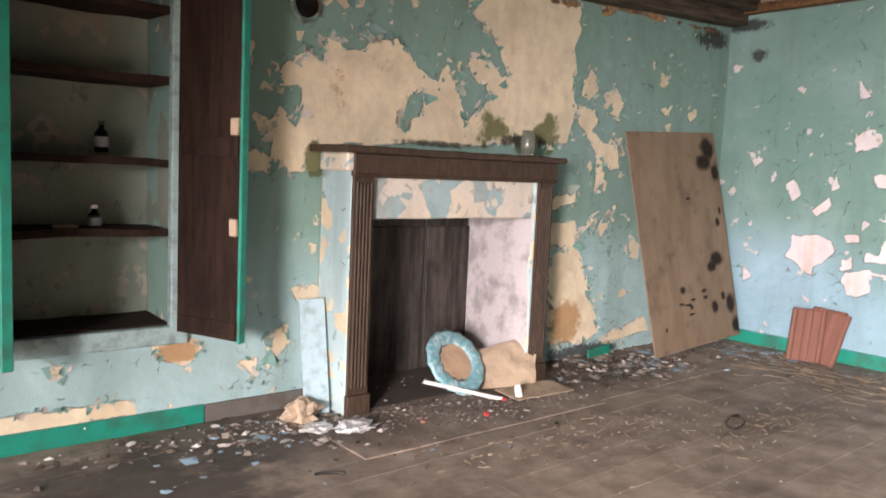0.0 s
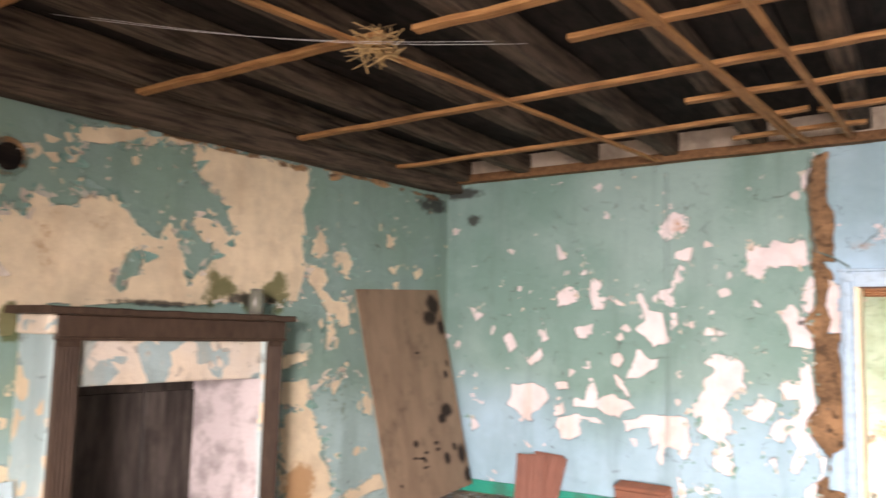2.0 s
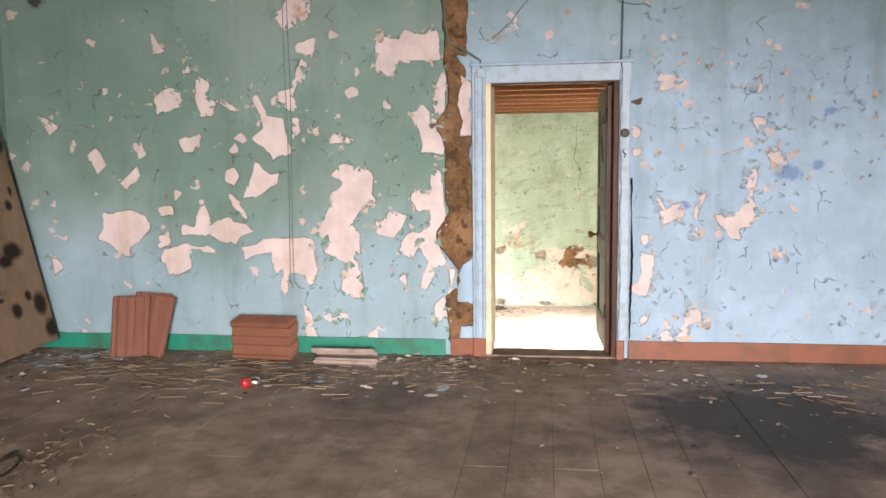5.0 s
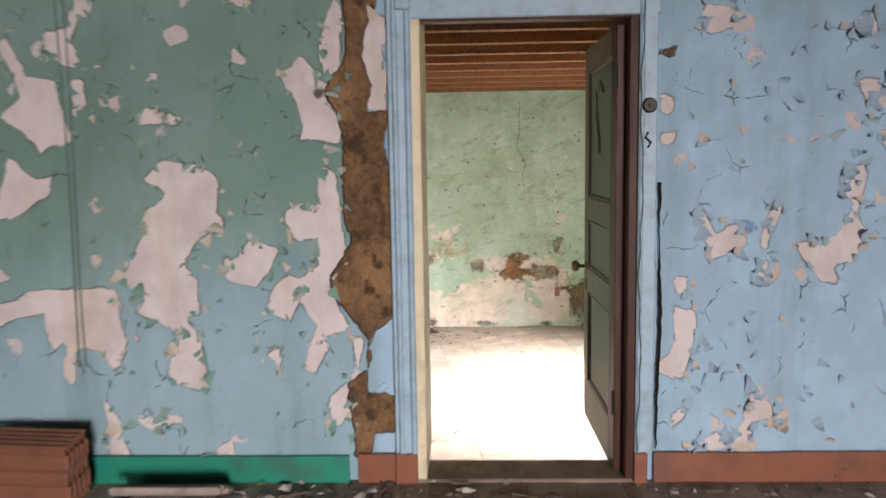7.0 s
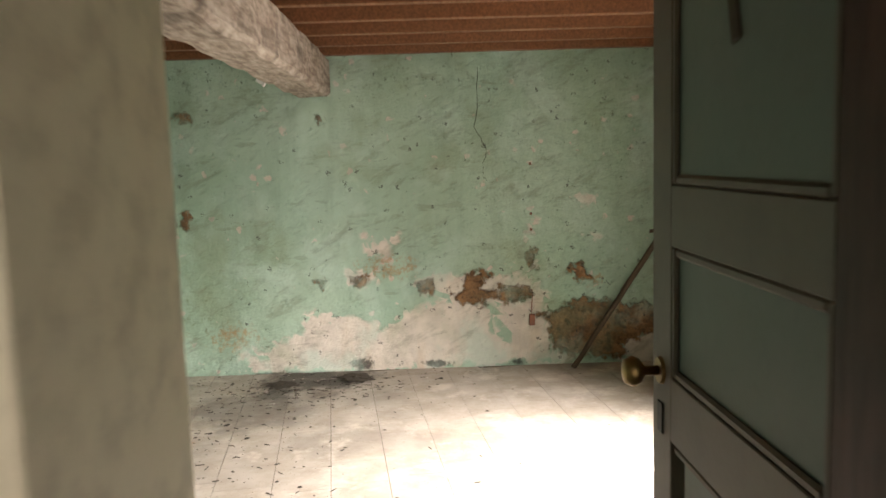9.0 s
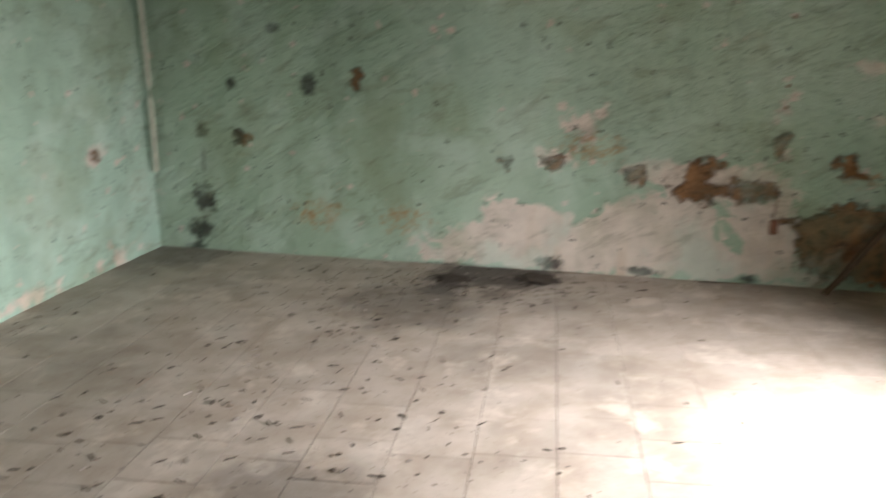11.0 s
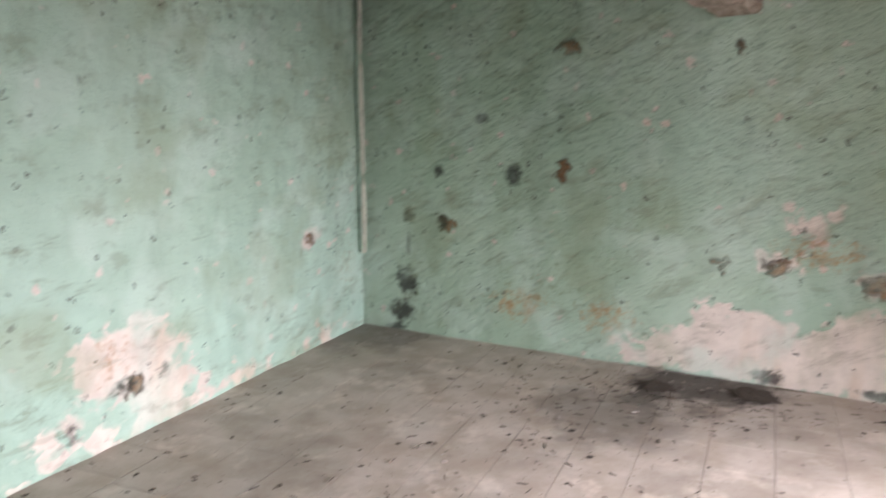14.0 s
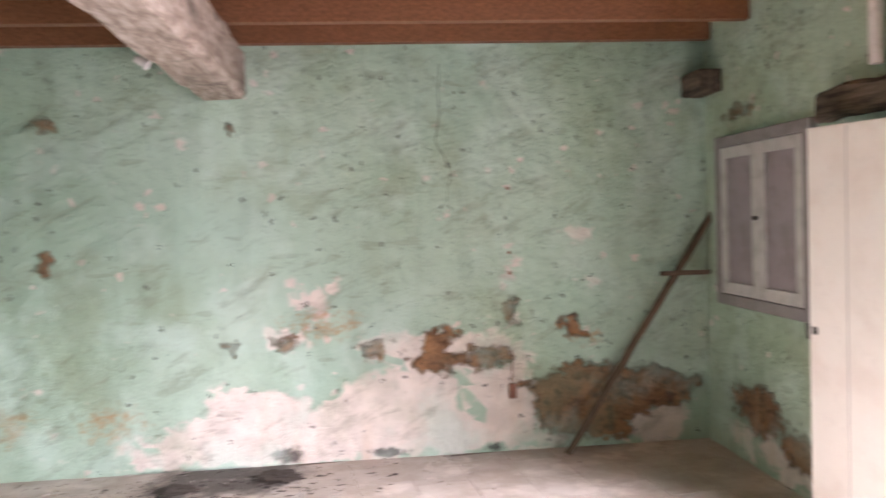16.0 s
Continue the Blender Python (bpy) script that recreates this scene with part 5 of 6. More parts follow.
for s in (-1, 1):
    fire("pier", (*sorted((s * 0.655, s * 0.815)), 0.005, 0.335, 0, 1.545), M_PIER, "pale blue chipped plaster pier", 0.006, 0.004, 4)
fire("breast_panel", (-0.655, 0.655, 0.02, 0.315, 1.165, 1.42), M_PANEL, "peeling cream and blue plaster panel", 0.01, 0.006, 6)
fire("breast_top", (-0.81, 0.81, 0.004, 0.33, 1.42, 1.545), M_PIER)
for s in (-1, 1):
    bm = block(-0.07, 0.07, 0, 0.022, 0.13, 1.41, 0.003)
    pil = part("pilaster", bm, M_MANTEL, fireplace, "dark fluted wooden pilaster", pose(s * 0.742, 0.335, 0))
    for k in range(5):
        part("flute", block(-0.055 + k * 0.0235, -0.039 + k * 0.0235, 0.020, 0.034, 0.17, 1.38, 0.004), M_MANTEL, pil)
    part("plinth", rough_up(block(-0.078, 0.078, 0, 0.045, 0, 0.13, 0.005), 0.003, 9.0), M_MANTEL, pil)
fire("frieze", (-0.82, 0.82, 0.335, 0.372, 1.41, 1.545), M_MANTEL, "", 0.004)
fire("frieze_bead", (-0.825, 0.825, 0.335, 0.382, 1.415, 1.432), M_MANTEL, "", 0.006)
part("mantel_shelf", worn(-0.86, 0.90, 0.0, 0.425, 1.547, 1.588, 0.05, 0.007, 7.0, 2.0, 0.008), M_MANTEL, fireplace, "dark warped mantel shelf with dust")
fire("side_bracket", (0.80, 0.86, 0.05, 0.36, 1.44, 1.545), M_PANEL, "", 0.01, 0.008, 3)
fire("fireback", (-0.66, 0.66, -0.34, -0.27, 0, 1.16), M_FIREBACK, "sooty dark fireback", 0.003, 0.004, 5)
fire("fireback_seam", (-0.21, -0.195, -0.275, -0.262, 0.02, 1.15), M_IRON)
for x0, x1 in ((-0.66, -0.21), (-0.18, 0.28), (0.30, 0.66)):
    fire("fireback_board", (x0, x1, -0.272, -0.258, 0.02, 1.06), M_FIREBACK, "", 0.004, 0.003, 3)
bm = block(-0.715, -0.655, -0.30, 0.325, 0, 1.16, 0.004)
for v in bm.verts:
    if v.co.y < 0 and v.co.x > -0.67:
        v.co.x += 0.06
part("cheek", rough_up(cut(bm, 5), 0.006, 6.0), M_CHEEK, fireplace, "ash-white flaking plaster cheek")
fire("cheek", (0.655, 0.715, -0.30, 0.325, 0, 1.16), M_FIREBACK, "sooty dark cheek")
fire("throat", (-0.66, 0.66, -0.34, 0.30, 1.165, 1.19), M_SOOT)
fire("hook", (-0.653, -0.640, 0.02, 0.10, 0.72, 0.735), M_IRON)
fire("hearth_bed", (-0.66, 0.66, -0.30, 0.33, -0.01, 0.02), M_EARTH, "ash-covered hearth", 0.004, 0.01, 8)
fire("hearth_board", (-0.75, 1.08, 0.36, 0.97, 0.001, 0.009), M_PLANKS, "worn board laid before the hearth", 0.001, 0.003, 5)

# ---- leaning and loose things by the fireplace ----
bm = bmesh.new()
bmesh.ops.create_grid(bm, x_segments=64, y_segments=92, size=0.5)
for v in bm.verts:
    v.co = Vector((v.co.x * 1.28, 0.006 + 0.012 * math.sin(v.co.x * 3.0), (v.co.y + 0.5) * 1.87))
ret = bmesh.ops.extrude_face_region(bm, geom=bm.faces[:])
for v in ret["geom"]:
    if isinstance(v, bmesh.types.BMVert):
        v.co.y -= 0.012
board = single("leaning_board", bm, M_BOARD, on_north(0.65, 0.40, 0.05, 11.6, 3.3, 0), "large water-stained tan board leaning against the wall", "board")
U = np.array([v.co.x for v in board.data.vertices])
V = np.array([v.co.z for v in board.data.vertices])
spots = [(-0.50, 1.72, 0.14, 0.14), (-0.42, 1.60, 0.16, 0.10), (-0.58, 1.50, 0.08, 0.10), (-0.10, 1.28, 0.06, 0.018), (-0.52, 1.05, 0.05, 0.06), (-0.57, 1.15, 0.03, 0.06), (-0.42, 0.72, 0.14, 0.09), (-0.33, 0.66, 0.10, 0.06),
         (0.02, 0.40, 0.07, 0.018), (0.10, 0.37, 0.08, 0.018), (0.20, 0.38, 0.06, 0.016), (0.05, 0.34, 0.04, 0.03), (0.06, 0.28, 0.07, 0.018), (-0.16, 0.46, 0.06, 0.022), (-0.17, 0.40, 0.06, 0.022), (-0.30, 0.30, 0.07, 0.08),
         (-0.55, 0.30, 0.09, 0.12), (-0.45, 0.38, 0.05, 0.05), (0.15, 0.50, 0.06, 0.05), (-0.6, 0.1, 0.1, 0.1), (0.45, 0.2, 0.03, 0.03)]
a = board.data.attributes.new("soot", "FLOAT", "POINT")
a.data.foreach_set("value", (0.95 * glow_free(U, V, spots)).astype(np.float32))

single("plank_offcut", rough_up(cut(block(-0.075, 0.075, -0.011, 0.011, 0, 0.68, 0.003), 3), 0.003, 6.0), M_PALE_WOOD, on_north(4.265, 0.21, 0.002, 10, 1.5, -12), "pale blue painted plank leaning by the fireplace", "plank")

ring_frame = thing("oval_frame", on_north(3.23, 0.42, 0.035, 38, 8, 14), "oval turquoise frame with tan backing, leaning on rubbish", "frame")
bm = bmesh.new()
for i in range(40):
    a = 2 * math.pi * i / 40
    wob = 1 + 0.035 * math.sin(9 * a)
    for k in range(6):
        b = 2 * math.pi * k / 6
        r = 0.180 + 0.056 * math.cos(b) * wob
        bm.verts.new((r * math.cos(a) * 1.05, -0.014 * math.sin(b) + 0.008 * math.sin(14 * a), 0.225 + r * math.sin(a)))
bm.verts.ensure_lookup_table()
for i in range(40):
    for k in range(6):
        bm.faces.new([bm.verts[q] for q in (i * 6 + k, ((i + 1) % 40) * 6 + k, ((i + 1) % 40) * 6 + (k + 1) % 6, i * 6 + (k + 1) % 6)])
part("rim", bm, M_TURQ, ring_frame, "glazed turquoise scalloped rim", None, True)
part("backing", turned([(0.134, -0.004), (0.134, 0.004)], 28, None, pose(0, -0.004, 0.225, 90, 0, 0)), M_TAN, ring_frame, "tan paper backing")

bm = bmesh.new()
bmesh.ops.create_grid(bm, x_segments=9, y_segments=9, size=0.5)
for v in bm.verts:
    x, y = v.co.x, v.co.y
    v.co = Vector((x * 0.46 - 0.10 * (y + 0.5), 0.02 * noise.noise(Vector((x * 4, y * 4, 1))) - 0.10 * (y + 0.5) ** 2, 0.006 + (y + 0.5) * 0.36 * (1 - 0.25 * (x + 0.5))))
bmesh.ops.solidify(bm, geom=bm.faces[:], thickness=0.005)
single("cardboard_sheet", bm, M_CARD, on_north(2.93, 0.40, 0.015, 22, 0, -14), "torn sheet of buff cardboard leaning in the hearth", "cardboard")
bm = bmesh.new()
bmesh.ops.create_grid(bm, x_segments=8, y_segments=5, size=0.5)
for v in bm.verts:
    v.co = Vector((v.co.x * 0.50, v.co.y * 0.26 + 0.05 * v.co.x, 0.022 + 0.012 * abs(noise.noise(v.co * 5))))
bmesh.ops.solidify(bm, geom=bm.faces[:], thickness=0.004)
single("cardboard_sheet", bm, M_CARD, on_north(2.82, 0.56, 0.0, 0, 0, -8), "flat torn piece of buff cardboard on the floor", "cardboard")
single("white_stick", rough_up(cut(block(0, 0.56, -0.012, 0.012, -0.012, 0.012, 0.003), 2), 0.002, 7.0), M_WHITE, on_north(3.58, 0.33, 0.13, 0, 13, 152) @ pose(0, 0, 0), "white painted wooden stick lying across the rubbish", "stick")
single("candle_stub", turned([(0.022, 0), (0.024, 0.01), (0.022, 0.07), (0.018, 0.085)], 14), M_WHITE, on_north(3.02, 0.62, 0.014, 10, 6, 0), "stub of white candle beside the oval frame", "candle")


def crumple(size, flat, seed, detail=3):
    bm = bmesh.new()
    bmesh.ops.create_icosphere(bm, subdivisions=detail, radius=1)
    for v in bm.verts:
        k = 1 + 0.55 * noise.noise(v.co * 2.1 + Vector((seed, 0, 0))) + 0.35 * noise.noise(v.co * 5.3 + Vector((0, seed, 0)))
        v.co = Vector((v.co.x * k * size, v.co.y * k * size * 0.8, max(0.0, v.co.z * k + 0.62) * size * flat))
    return bm


single("crumpled_card", crumple(0.10, 0.8, 4.0), M_CARD, on_north(4.40, 0.27, 0.0), "crumpled brown cardboard lump on the floor", "cardboard")
single("plastic_wrapper", crumple(0.11, 0.25, 9.0), M_FOIL, on_north(4.22, 0.55, 0.0), "crumpled clear plastic wrapper on the floor", "wrapper")
single("plastic_wrapper", crumple(0.09, 0.22, 14.0), M_FOIL, on_north(4.40, 0.45, 0.0), "crumpled whitish plastic wrapper on the floor", "wrapper")
single("black_cord", tube([(0.16 * math.cos(a) * (1 - 0.3 * a / 7), 0.05 * math.sin(a), 0.007 + 0.004 * math.sin(3 * a)) for a in np.linspace(0, 7, 40)], 0.006), M_IRON, pose(3.97, 3.04, 0, 0, 0, 20), "loop of black cord lying on the floor", "cord")
single("iron_scrap", tube([(-0.07, 0, 0.008), (-0.03, 0.012, 0.010), (0.03, 0.012, 0.009), (0.07, -0.002, 0.008)], 0.008), M_IRON, pose(1.52, 3.72, 0.0, 0, 0, -30), "bent black scrap of iron on the floor", "scrap")

# tin can
can = thing("tin_can", pose(5.33, 2.42, 0.031, 90, 0, 35), "crushed red and silver drinks can", "can")
part("body", rough_up(turned([(0.024, -0.055), (0.031, -0.047), (0.031, -0.005)], 18), 0.004, 20.0), M_RED, can, "", None, True)
part("end", rough_up(turned([(0.031, -0.005), (0.031, 0.045), (0.025, 0.056)], 18), 0.003, 20.0), M_STEEL, can, "shiny bare metal end", None, True)


# ---- roof tiles stacked against the wall ----
def roof_tile_mesh(material, name):
    """An interlocking clay roof tile, 0.44 long and 0.27 wide, with ribs and a rolled edge. x across, z along, y its face."""
    prof = [(-0.135, 0.0), (-0.125, 0.016), (-0.105, 0.018), (-0.095, 0.004), (-0.035, 0.002), (-0.025, 0.014), (0.0, 0.018), (0.025, 0.014), (0.035, 0.002), (0.09, 0.004), (0.10, 0.024), (0.12, 0.030), (0.135, 0.018)]
    bm = bmesh.new()
    rows = []
    for z in (0.0, 0.012, 0.15, 0.29, 0.425, 0.44):
        lip = 0.006 if z in (0.0, 0.44) else 0.0
        rows.append(([bm.verts.new((x, y - lip, z)) for x, y in prof], [bm.verts.new((x, y - 0.016 + lip, z)) for x, y in prof]))
    n = len(prof)
    for (a, b), (c, d) in zip(rows, rows[1:]):
        for i in range(n - 1):
            bm.faces.new((a[i], a[i + 1], c[i + 1], c[i]))
            bm.faces.new((b[i + 1], b[i], d[i], d[i + 1]))
        bm.faces.new((a[0], c[0], d[0], b[0]))
        bm.faces.new((c[-1], a[-1], b[-1], d[-1]))
    for a, b in (rows[0], rows[-1]):
        for i in range(n - 1):
            bm.faces.new((a[i + 1], a[i], b[i], b[i + 1]))
    bmesh.ops.recalc_face_normals(bm, faces=bm.faces[:])
    return mesh_of(rough_up(bm, 0.002, 8.0), name, material)


TILE_RED, TILE_BROWN, TILE_GREY = roof_tile_mesh(M_TERRA, "roof_tile"), roof_tile_mesh(M_TERRA_BROWN, "roof_tile"), roof_tile_mesh(M_GREY_TILE, "roof_tile")


def roof_tile(mesh, at, label):
    ob = new("roof_tile", mesh)
    ob.matrix_basis = at
    return tagged(ob, label, "roof tile", "roof tiles by the wall")


for x, y, lean, fan, yaw in ((6.00, 3.58, 19, 3, 6), (6.06, 3.49, 15, -7, -8), (6.105, 3.50, 12, -3, -2)):
    roof_tile(TILE_RED, pose(x, y, 0.008, 0, 0, 90 + yaw) @ pose(0, 0, 0, lean, fan, 0) @ Matrix.Translation((0, 0, 0)), "red clay roof tile leaning upright against the wall")
for n in range(5):
    roof_tile(TILE_BROWN, Matrix.Translation((6.09, 2.80, 0)) @ pose(0, 0, 0, 0, 0, -13) @ pose(-0.075 + 0.034 * n, 0.006 * n, 0.142 + 0.004 * n, 0, 0, 90) @ pose(0, 0, 0, 8, -90, 0) @ Matrix.Diagonal((1, 1, 1, 1)), "brown clay roof tile stacked on its edge")
roof_tile(TILE_GREY, pose(6.12, 2.24, 0.035, 0, 0, 90) @ pose(0, 0, 0, 0, -90, 0) @ pose(0, 0, 0, 0, 0, 62), "grey roof tile lying flat by the skirting")
roof_tile(TILE_GREY, pose(6.03, 2.19, 0.022, 0, 0, 87) @ pose(0, 0, 0, 0, -90, 0) @ pose(0, 0, 0, 0, 0, 82), "grey roof tile lying flat by the skirting")

# ---- skirtings ----
def skirting(at, length, height, material, label, seed):
    single("baseboard", worn(0, length, 0, 0.018, 0, height, 0.15, 0.004, 4.0, seed), material, at, label, "skirting", "", "structure")


skirting(pose(6.288, 1.34, 0, 0, 0, 90), 3.25, 0.115, M_SKIRT_G, "chipped green painted skirting board", 1)
skirting(pose(6.288, 1.142, 0, 0, 0, 90), 0.16, 0.125, M_SKIRT_R, "red-brown painted skirting board", 2)
skirting(pose(6.288, -2.6, 0, 0, 0, 90), 2.67, 0.125, M_SKIRT_R, "red-brown painted skirting board", 3)
skirting(on_north(4.87, 0.001, 0), 4.2, 0.105, M_SKIRT_G, "chipped green painted skirting board", 4)
skirting(on_north(4.20, 0.001, 0), 0.66, 0.10, M_SKIRT_D, "bare grey strip where the skirting is gone", 5)
skirting(on_north(1.44, 0.05, 0, 0, 4, 4), 0.28, 0.085, M_SKIRT_G, "loose broken piece of green skirting", 6)
skirting(on_north(0.02, 0.001, 0), 0.3, 0.10, M_SKIRT_G, "chipped green painted skirting board", 7)

# ---- flue hole and wires ----
flue = thing("flue_collar", on_north(4.29, 0.0, 2.39), "dark round stovepipe hole in the wall", "flue hole")
bm = bmesh.new()
for i in range(28):
    a = 2 * math.pi * i / 28
    for r, y in ((0.105, 0.004), (0.092, 0.020), (0.078, 0.012), (0.074, -0.10)):
        bm.verts.new((r * math.cos(a), y, r * math.sin(a)))
bm.verts.ensure_lookup_table()
for i in range(28):
    for k in range(3):
        bm.faces.new([bm.verts[q] for q in (i * 4 + k, ((i + 1) % 28) * 4 + k, ((i + 1) % 28) * 4 + k + 1, i * 4 + k + 1)])
part("collar", rough_up(bm, 0.006, 12.0), M_NORTH, flue, "chipped plaster collar")
# flat black disc in place of the hole's dark depth; wall is uncut
part("soot_lining", turned([(0.076, 0), (0.076, 0.006)], 24, None, pose(0, 0.008, 0, 90, 0, 0)), M_SOOT, flue)
for dy in (-0.014, 0.014):
    single("wall_cable", tube([(6.293 + 0.002 * math.sin(z * 5), 2.455 + dy + 0.006 * math.sin(z * 3 + dy * 50), z) for z in np.linspace(0.5, 2.9, 24)], 0.0028), M_CABLE, Matrix(), "thin painted cable run up the wall", "cable")
single("wall_cable", tube([(6.28, 1.33, 2.92), (6.275, 1.35, 2.75), (6.28, 1.33, 2.35), (6.27, 1.30, 2.17), (6.265, 1.2, 2.13), (6.262, 1.08, 2.05), (6.255, 1.075, 1.98)], 0.007), M_CABLE, Matrix(), "thin painted cable looped to the door frame", "cable")
single("wall_cable", tube([(6.258, 0.14, 1.98), (6.266, 0.135, 2.3), (6.268, 0.13, 2.6), (6.27, 0.13, 2.9)], 0.005), M_CABLE, Matrix(), "thin painted cable above the door frame", "cable")
single("wall_cable", tube([(6.252, 0.14 + 0.005 * math.sin(z * 9) + 0.003 * math.sin(z * 31), z) for z in np.linspace(0.1, 1.98, 40)], 0.003), M_CABLE, Matrix(), "thin painted cable down the door frame", "cable")
single("hanging_wire", tube([(5.9, -0.2 - 0.9 * s, 2.98 - 0.35 * s * (1 - s)) for s in np.linspace(0, 1, 12)], 0.007), M_CABLE, Matrix(), "sagging dark wire under the ceiling", "wire")
switch = thing("wall_switch", pose(6.262, 0.112, 1.545, 0, -90, 0), "round black switch on the door frame", "switch")
part("base", turned([(0.030, 0), (0.030, 0.010), (0.024, 0.020)], 18), M_IRON, switch)
part("toggle", turned([(0.008, 0.018), (0.007, 0.034)], 8), M_IRON, switch)
single("cord_remnant", tube([(6.256, 0.115 + 0.012 * math.sin(k * 2.1), 1.44 - 0.02 * k) for k in range(4)], 0.005), M_IRON, Matrix(), "short curl of black flex below the switch", "flex")
single("junction_box", block(6.242, 6.270, 1.045, 1.105, 1.93, 1.995, 0.004), M_BLUE_WOOD, Matrix(), "small painted cable junction box", "junction box")
rng = random.Random(33)
bm = bmesh.new()
for _ in range(90):
    a, lift, ln = rng.uniform(0, 6.283), rng.uniform(-0.7, 0.7), rng.uniform(0.06, 0.19)
    w = rng.uniform(0.002, 0.007)
    at = pose(rng.gauss(0, 0.05), rng.gauss(0, 0.05), rng.gauss(0.02, 0.035), 0, math.degrees(lift), math.degrees(a))
    join(bm, block(-ln / 2, ln / 2, -w, w, -0.0015, 0.0015, 0), at)
single("straw_clump", bm, M_NEST, pose(2.56, 2.80, ceiling_z(2.56, 2.8)), "clump of straw caught in the laths", "nest")
for n in range(2):
    single("hanging_wire", tube([(1.6 + 1.2 * s + 0.1 * n, 3.9 - 1.6 * s - 0.12 * n, ceiling_z(2, 3) + 0.06 - 0.05 * math.sin(3.1 * s)) for s in np.linspace(0, 1, 10)], 0.0010), M_FOIL, Matrix(), "thin pale wire strung under the joists", "wire")

# ---- door between the rooms ----
door_case = thing("door_frame", pose(6.3, 0, 0), "pale blue chipped door frame with cream and brown linings", "door frame", "", "structure")
for y0, y1, z0, z1, nm in ((1.072, 1.142, 0.12, 2.02, "casing"), (0.078, 0.15, 0.12, 2.02, "casing"), (0.07, 1.142, 1.895, 2.01, "head_casing")):
    part(nm, rough_up(block(-0.035, -0.008, y0, y1, z0, z1, 0.005), 0.003, 5.0), M_BLUE_WOOD, door_case)
for y in (1.048, 1.100):
    part("moulding", rough_up(block(-0.047, -0.02, y, y + 0.026, 0.12, 1.97, 0.009), 0.003, 5.0), M_BLUE_WOOD, door_case)
part("moulding", rough_up(block(-0.045, -0.02, 0.130, 0.152, 0.12, 1.97, 0.008), 0.003, 5.0), M_BLUE_WOOD, door_case)
part("cap", rough_up(block(-0.05, 0.0, 0.06, 1.155, 2.01, 2.03, 0.005), 0.003, 5.0), M_BLUE_WOOD, door_case)
part("plinth", block(-0.05, -0.01, 1.05, 1.142, 0.0, 0.13, 0.004), M_SKIRT_R, door_case)
part("plinth", block(-0.05, -0.01, 0.10, 0.155, 0.0, 0.13, 0.004), M_SKIRT_R, door_case)
part("lining", rough_up(block(-0.03, 0.42, 1.012, 1.07, 0.012, 1.968, 0.004), 0.002, 5.0), M_CREAM_WOOD, door_case, "cream painted door lining")
part("lining", block(-0.03, 0.42, 0.152, 0.188, 0.012, 1.968, 0.004), M_DOOR_BROWN, door_case, "dark red-brown door lining")
part("head_lining", block(-0.03, 0.05, 0.188, 1.012, 1.885, 1.968, 0.004), M_DOOR_BROWN, door_case)

door = thing("door_1", pose(6.345, 0.224, 0.02, 0, 0, 0.9), "open dark green-brown panelled door with brass knob", "door", "", "structure")
L, H, T = 0.765, 1.85, 0.036
for x0, x1, z0, z1, nm in ((0, 0.115, 0, H, "stile"), (L - 0.105, L, 0, H, "stile"), (0.115, L - 0.105, 0, 0.20, "rail"), (0.115, L - 0.105, 0.66, 0.78, "rail"), (0.115, L - 0.105, 1.02, 1.13, "rail"), (0.115, L - 0.105, H - 0.11, H, "rail")):
    part(nm, block(x0, x1, -T, 0, z0, z1, 0.002), M_DOOR_BROWN if x0 == 0 else M_DOOR_RAIL, door)
for z0, z1 in ((0.20, 0.66), (0.78, 1.02), (1.13, H - 0.11)):
    end = L - (0.103 if z0 > 0.5 else 0.15)
    pan = part("panel", block(0.113, end, -T + 0.010, -0.010, z0 - 0.002, z1 + 0.002, 0.003), M_DOOR_GREEN, door, "dusty dark green panel")
    bm = bmesh.new()
    for a, b, c, d in ((0.115, 0.133, z0, z1), (L - 0.123, L - 0.105, z0, z1), (0.133, L - 0.123, z0, z0 + 0.018), (0.133, L - 0.123, z1 - 0.018, z1)):
        if z0 > 0.5 or a < L - 0.2:
            block(a, b, -0.014, -0.001, c, d, 0.005, bm)
    part("bead", bm, M_DOOR_RAIL, pan)
    if z1 > 1.5:
        strip = [(0.32, 1.62), (0.40, 1.66), (0.50, 1.63), (0.48, 1.52), (0.42, 1.42), (0.40, 1.34)]
        part("dust_mark", tube([(x, -0.0125, z) for x, z in strip], 0.014), M_DOOR_RAIL, pan, "finger mark like a seven wiped in the dust")
knob = part("knob", turned([(0.009, 0), (0.009, 0.032), (0.024, 0.042), (0.029, 0.055), (0.022, 0.070), (0.004, 0.073)], 18, None, pose(L - 0.05, 0, 0.78, -90, 0, 0)), M_BRASS, door, "round brass door knob", None, True)
part("rosette", turned([(0.027, 0), (0.024, 0.006)], 18, None, pose(L - 0.05, 0, 0.78, -90, 0, 0)), M_BRASS, knob)
part("keyhole_plate", block(L - 0.066, L - 0.036, -0.001, 0.004, 0.66, 0.72, 0.002), M_IRON, door)
for z in (0.25, 1.6):
    part("hinge", turned([(0.008, 0), (0.008, 0.10)], 10, None, pose(-0.004, 0.004, z)), M_IRON, door)

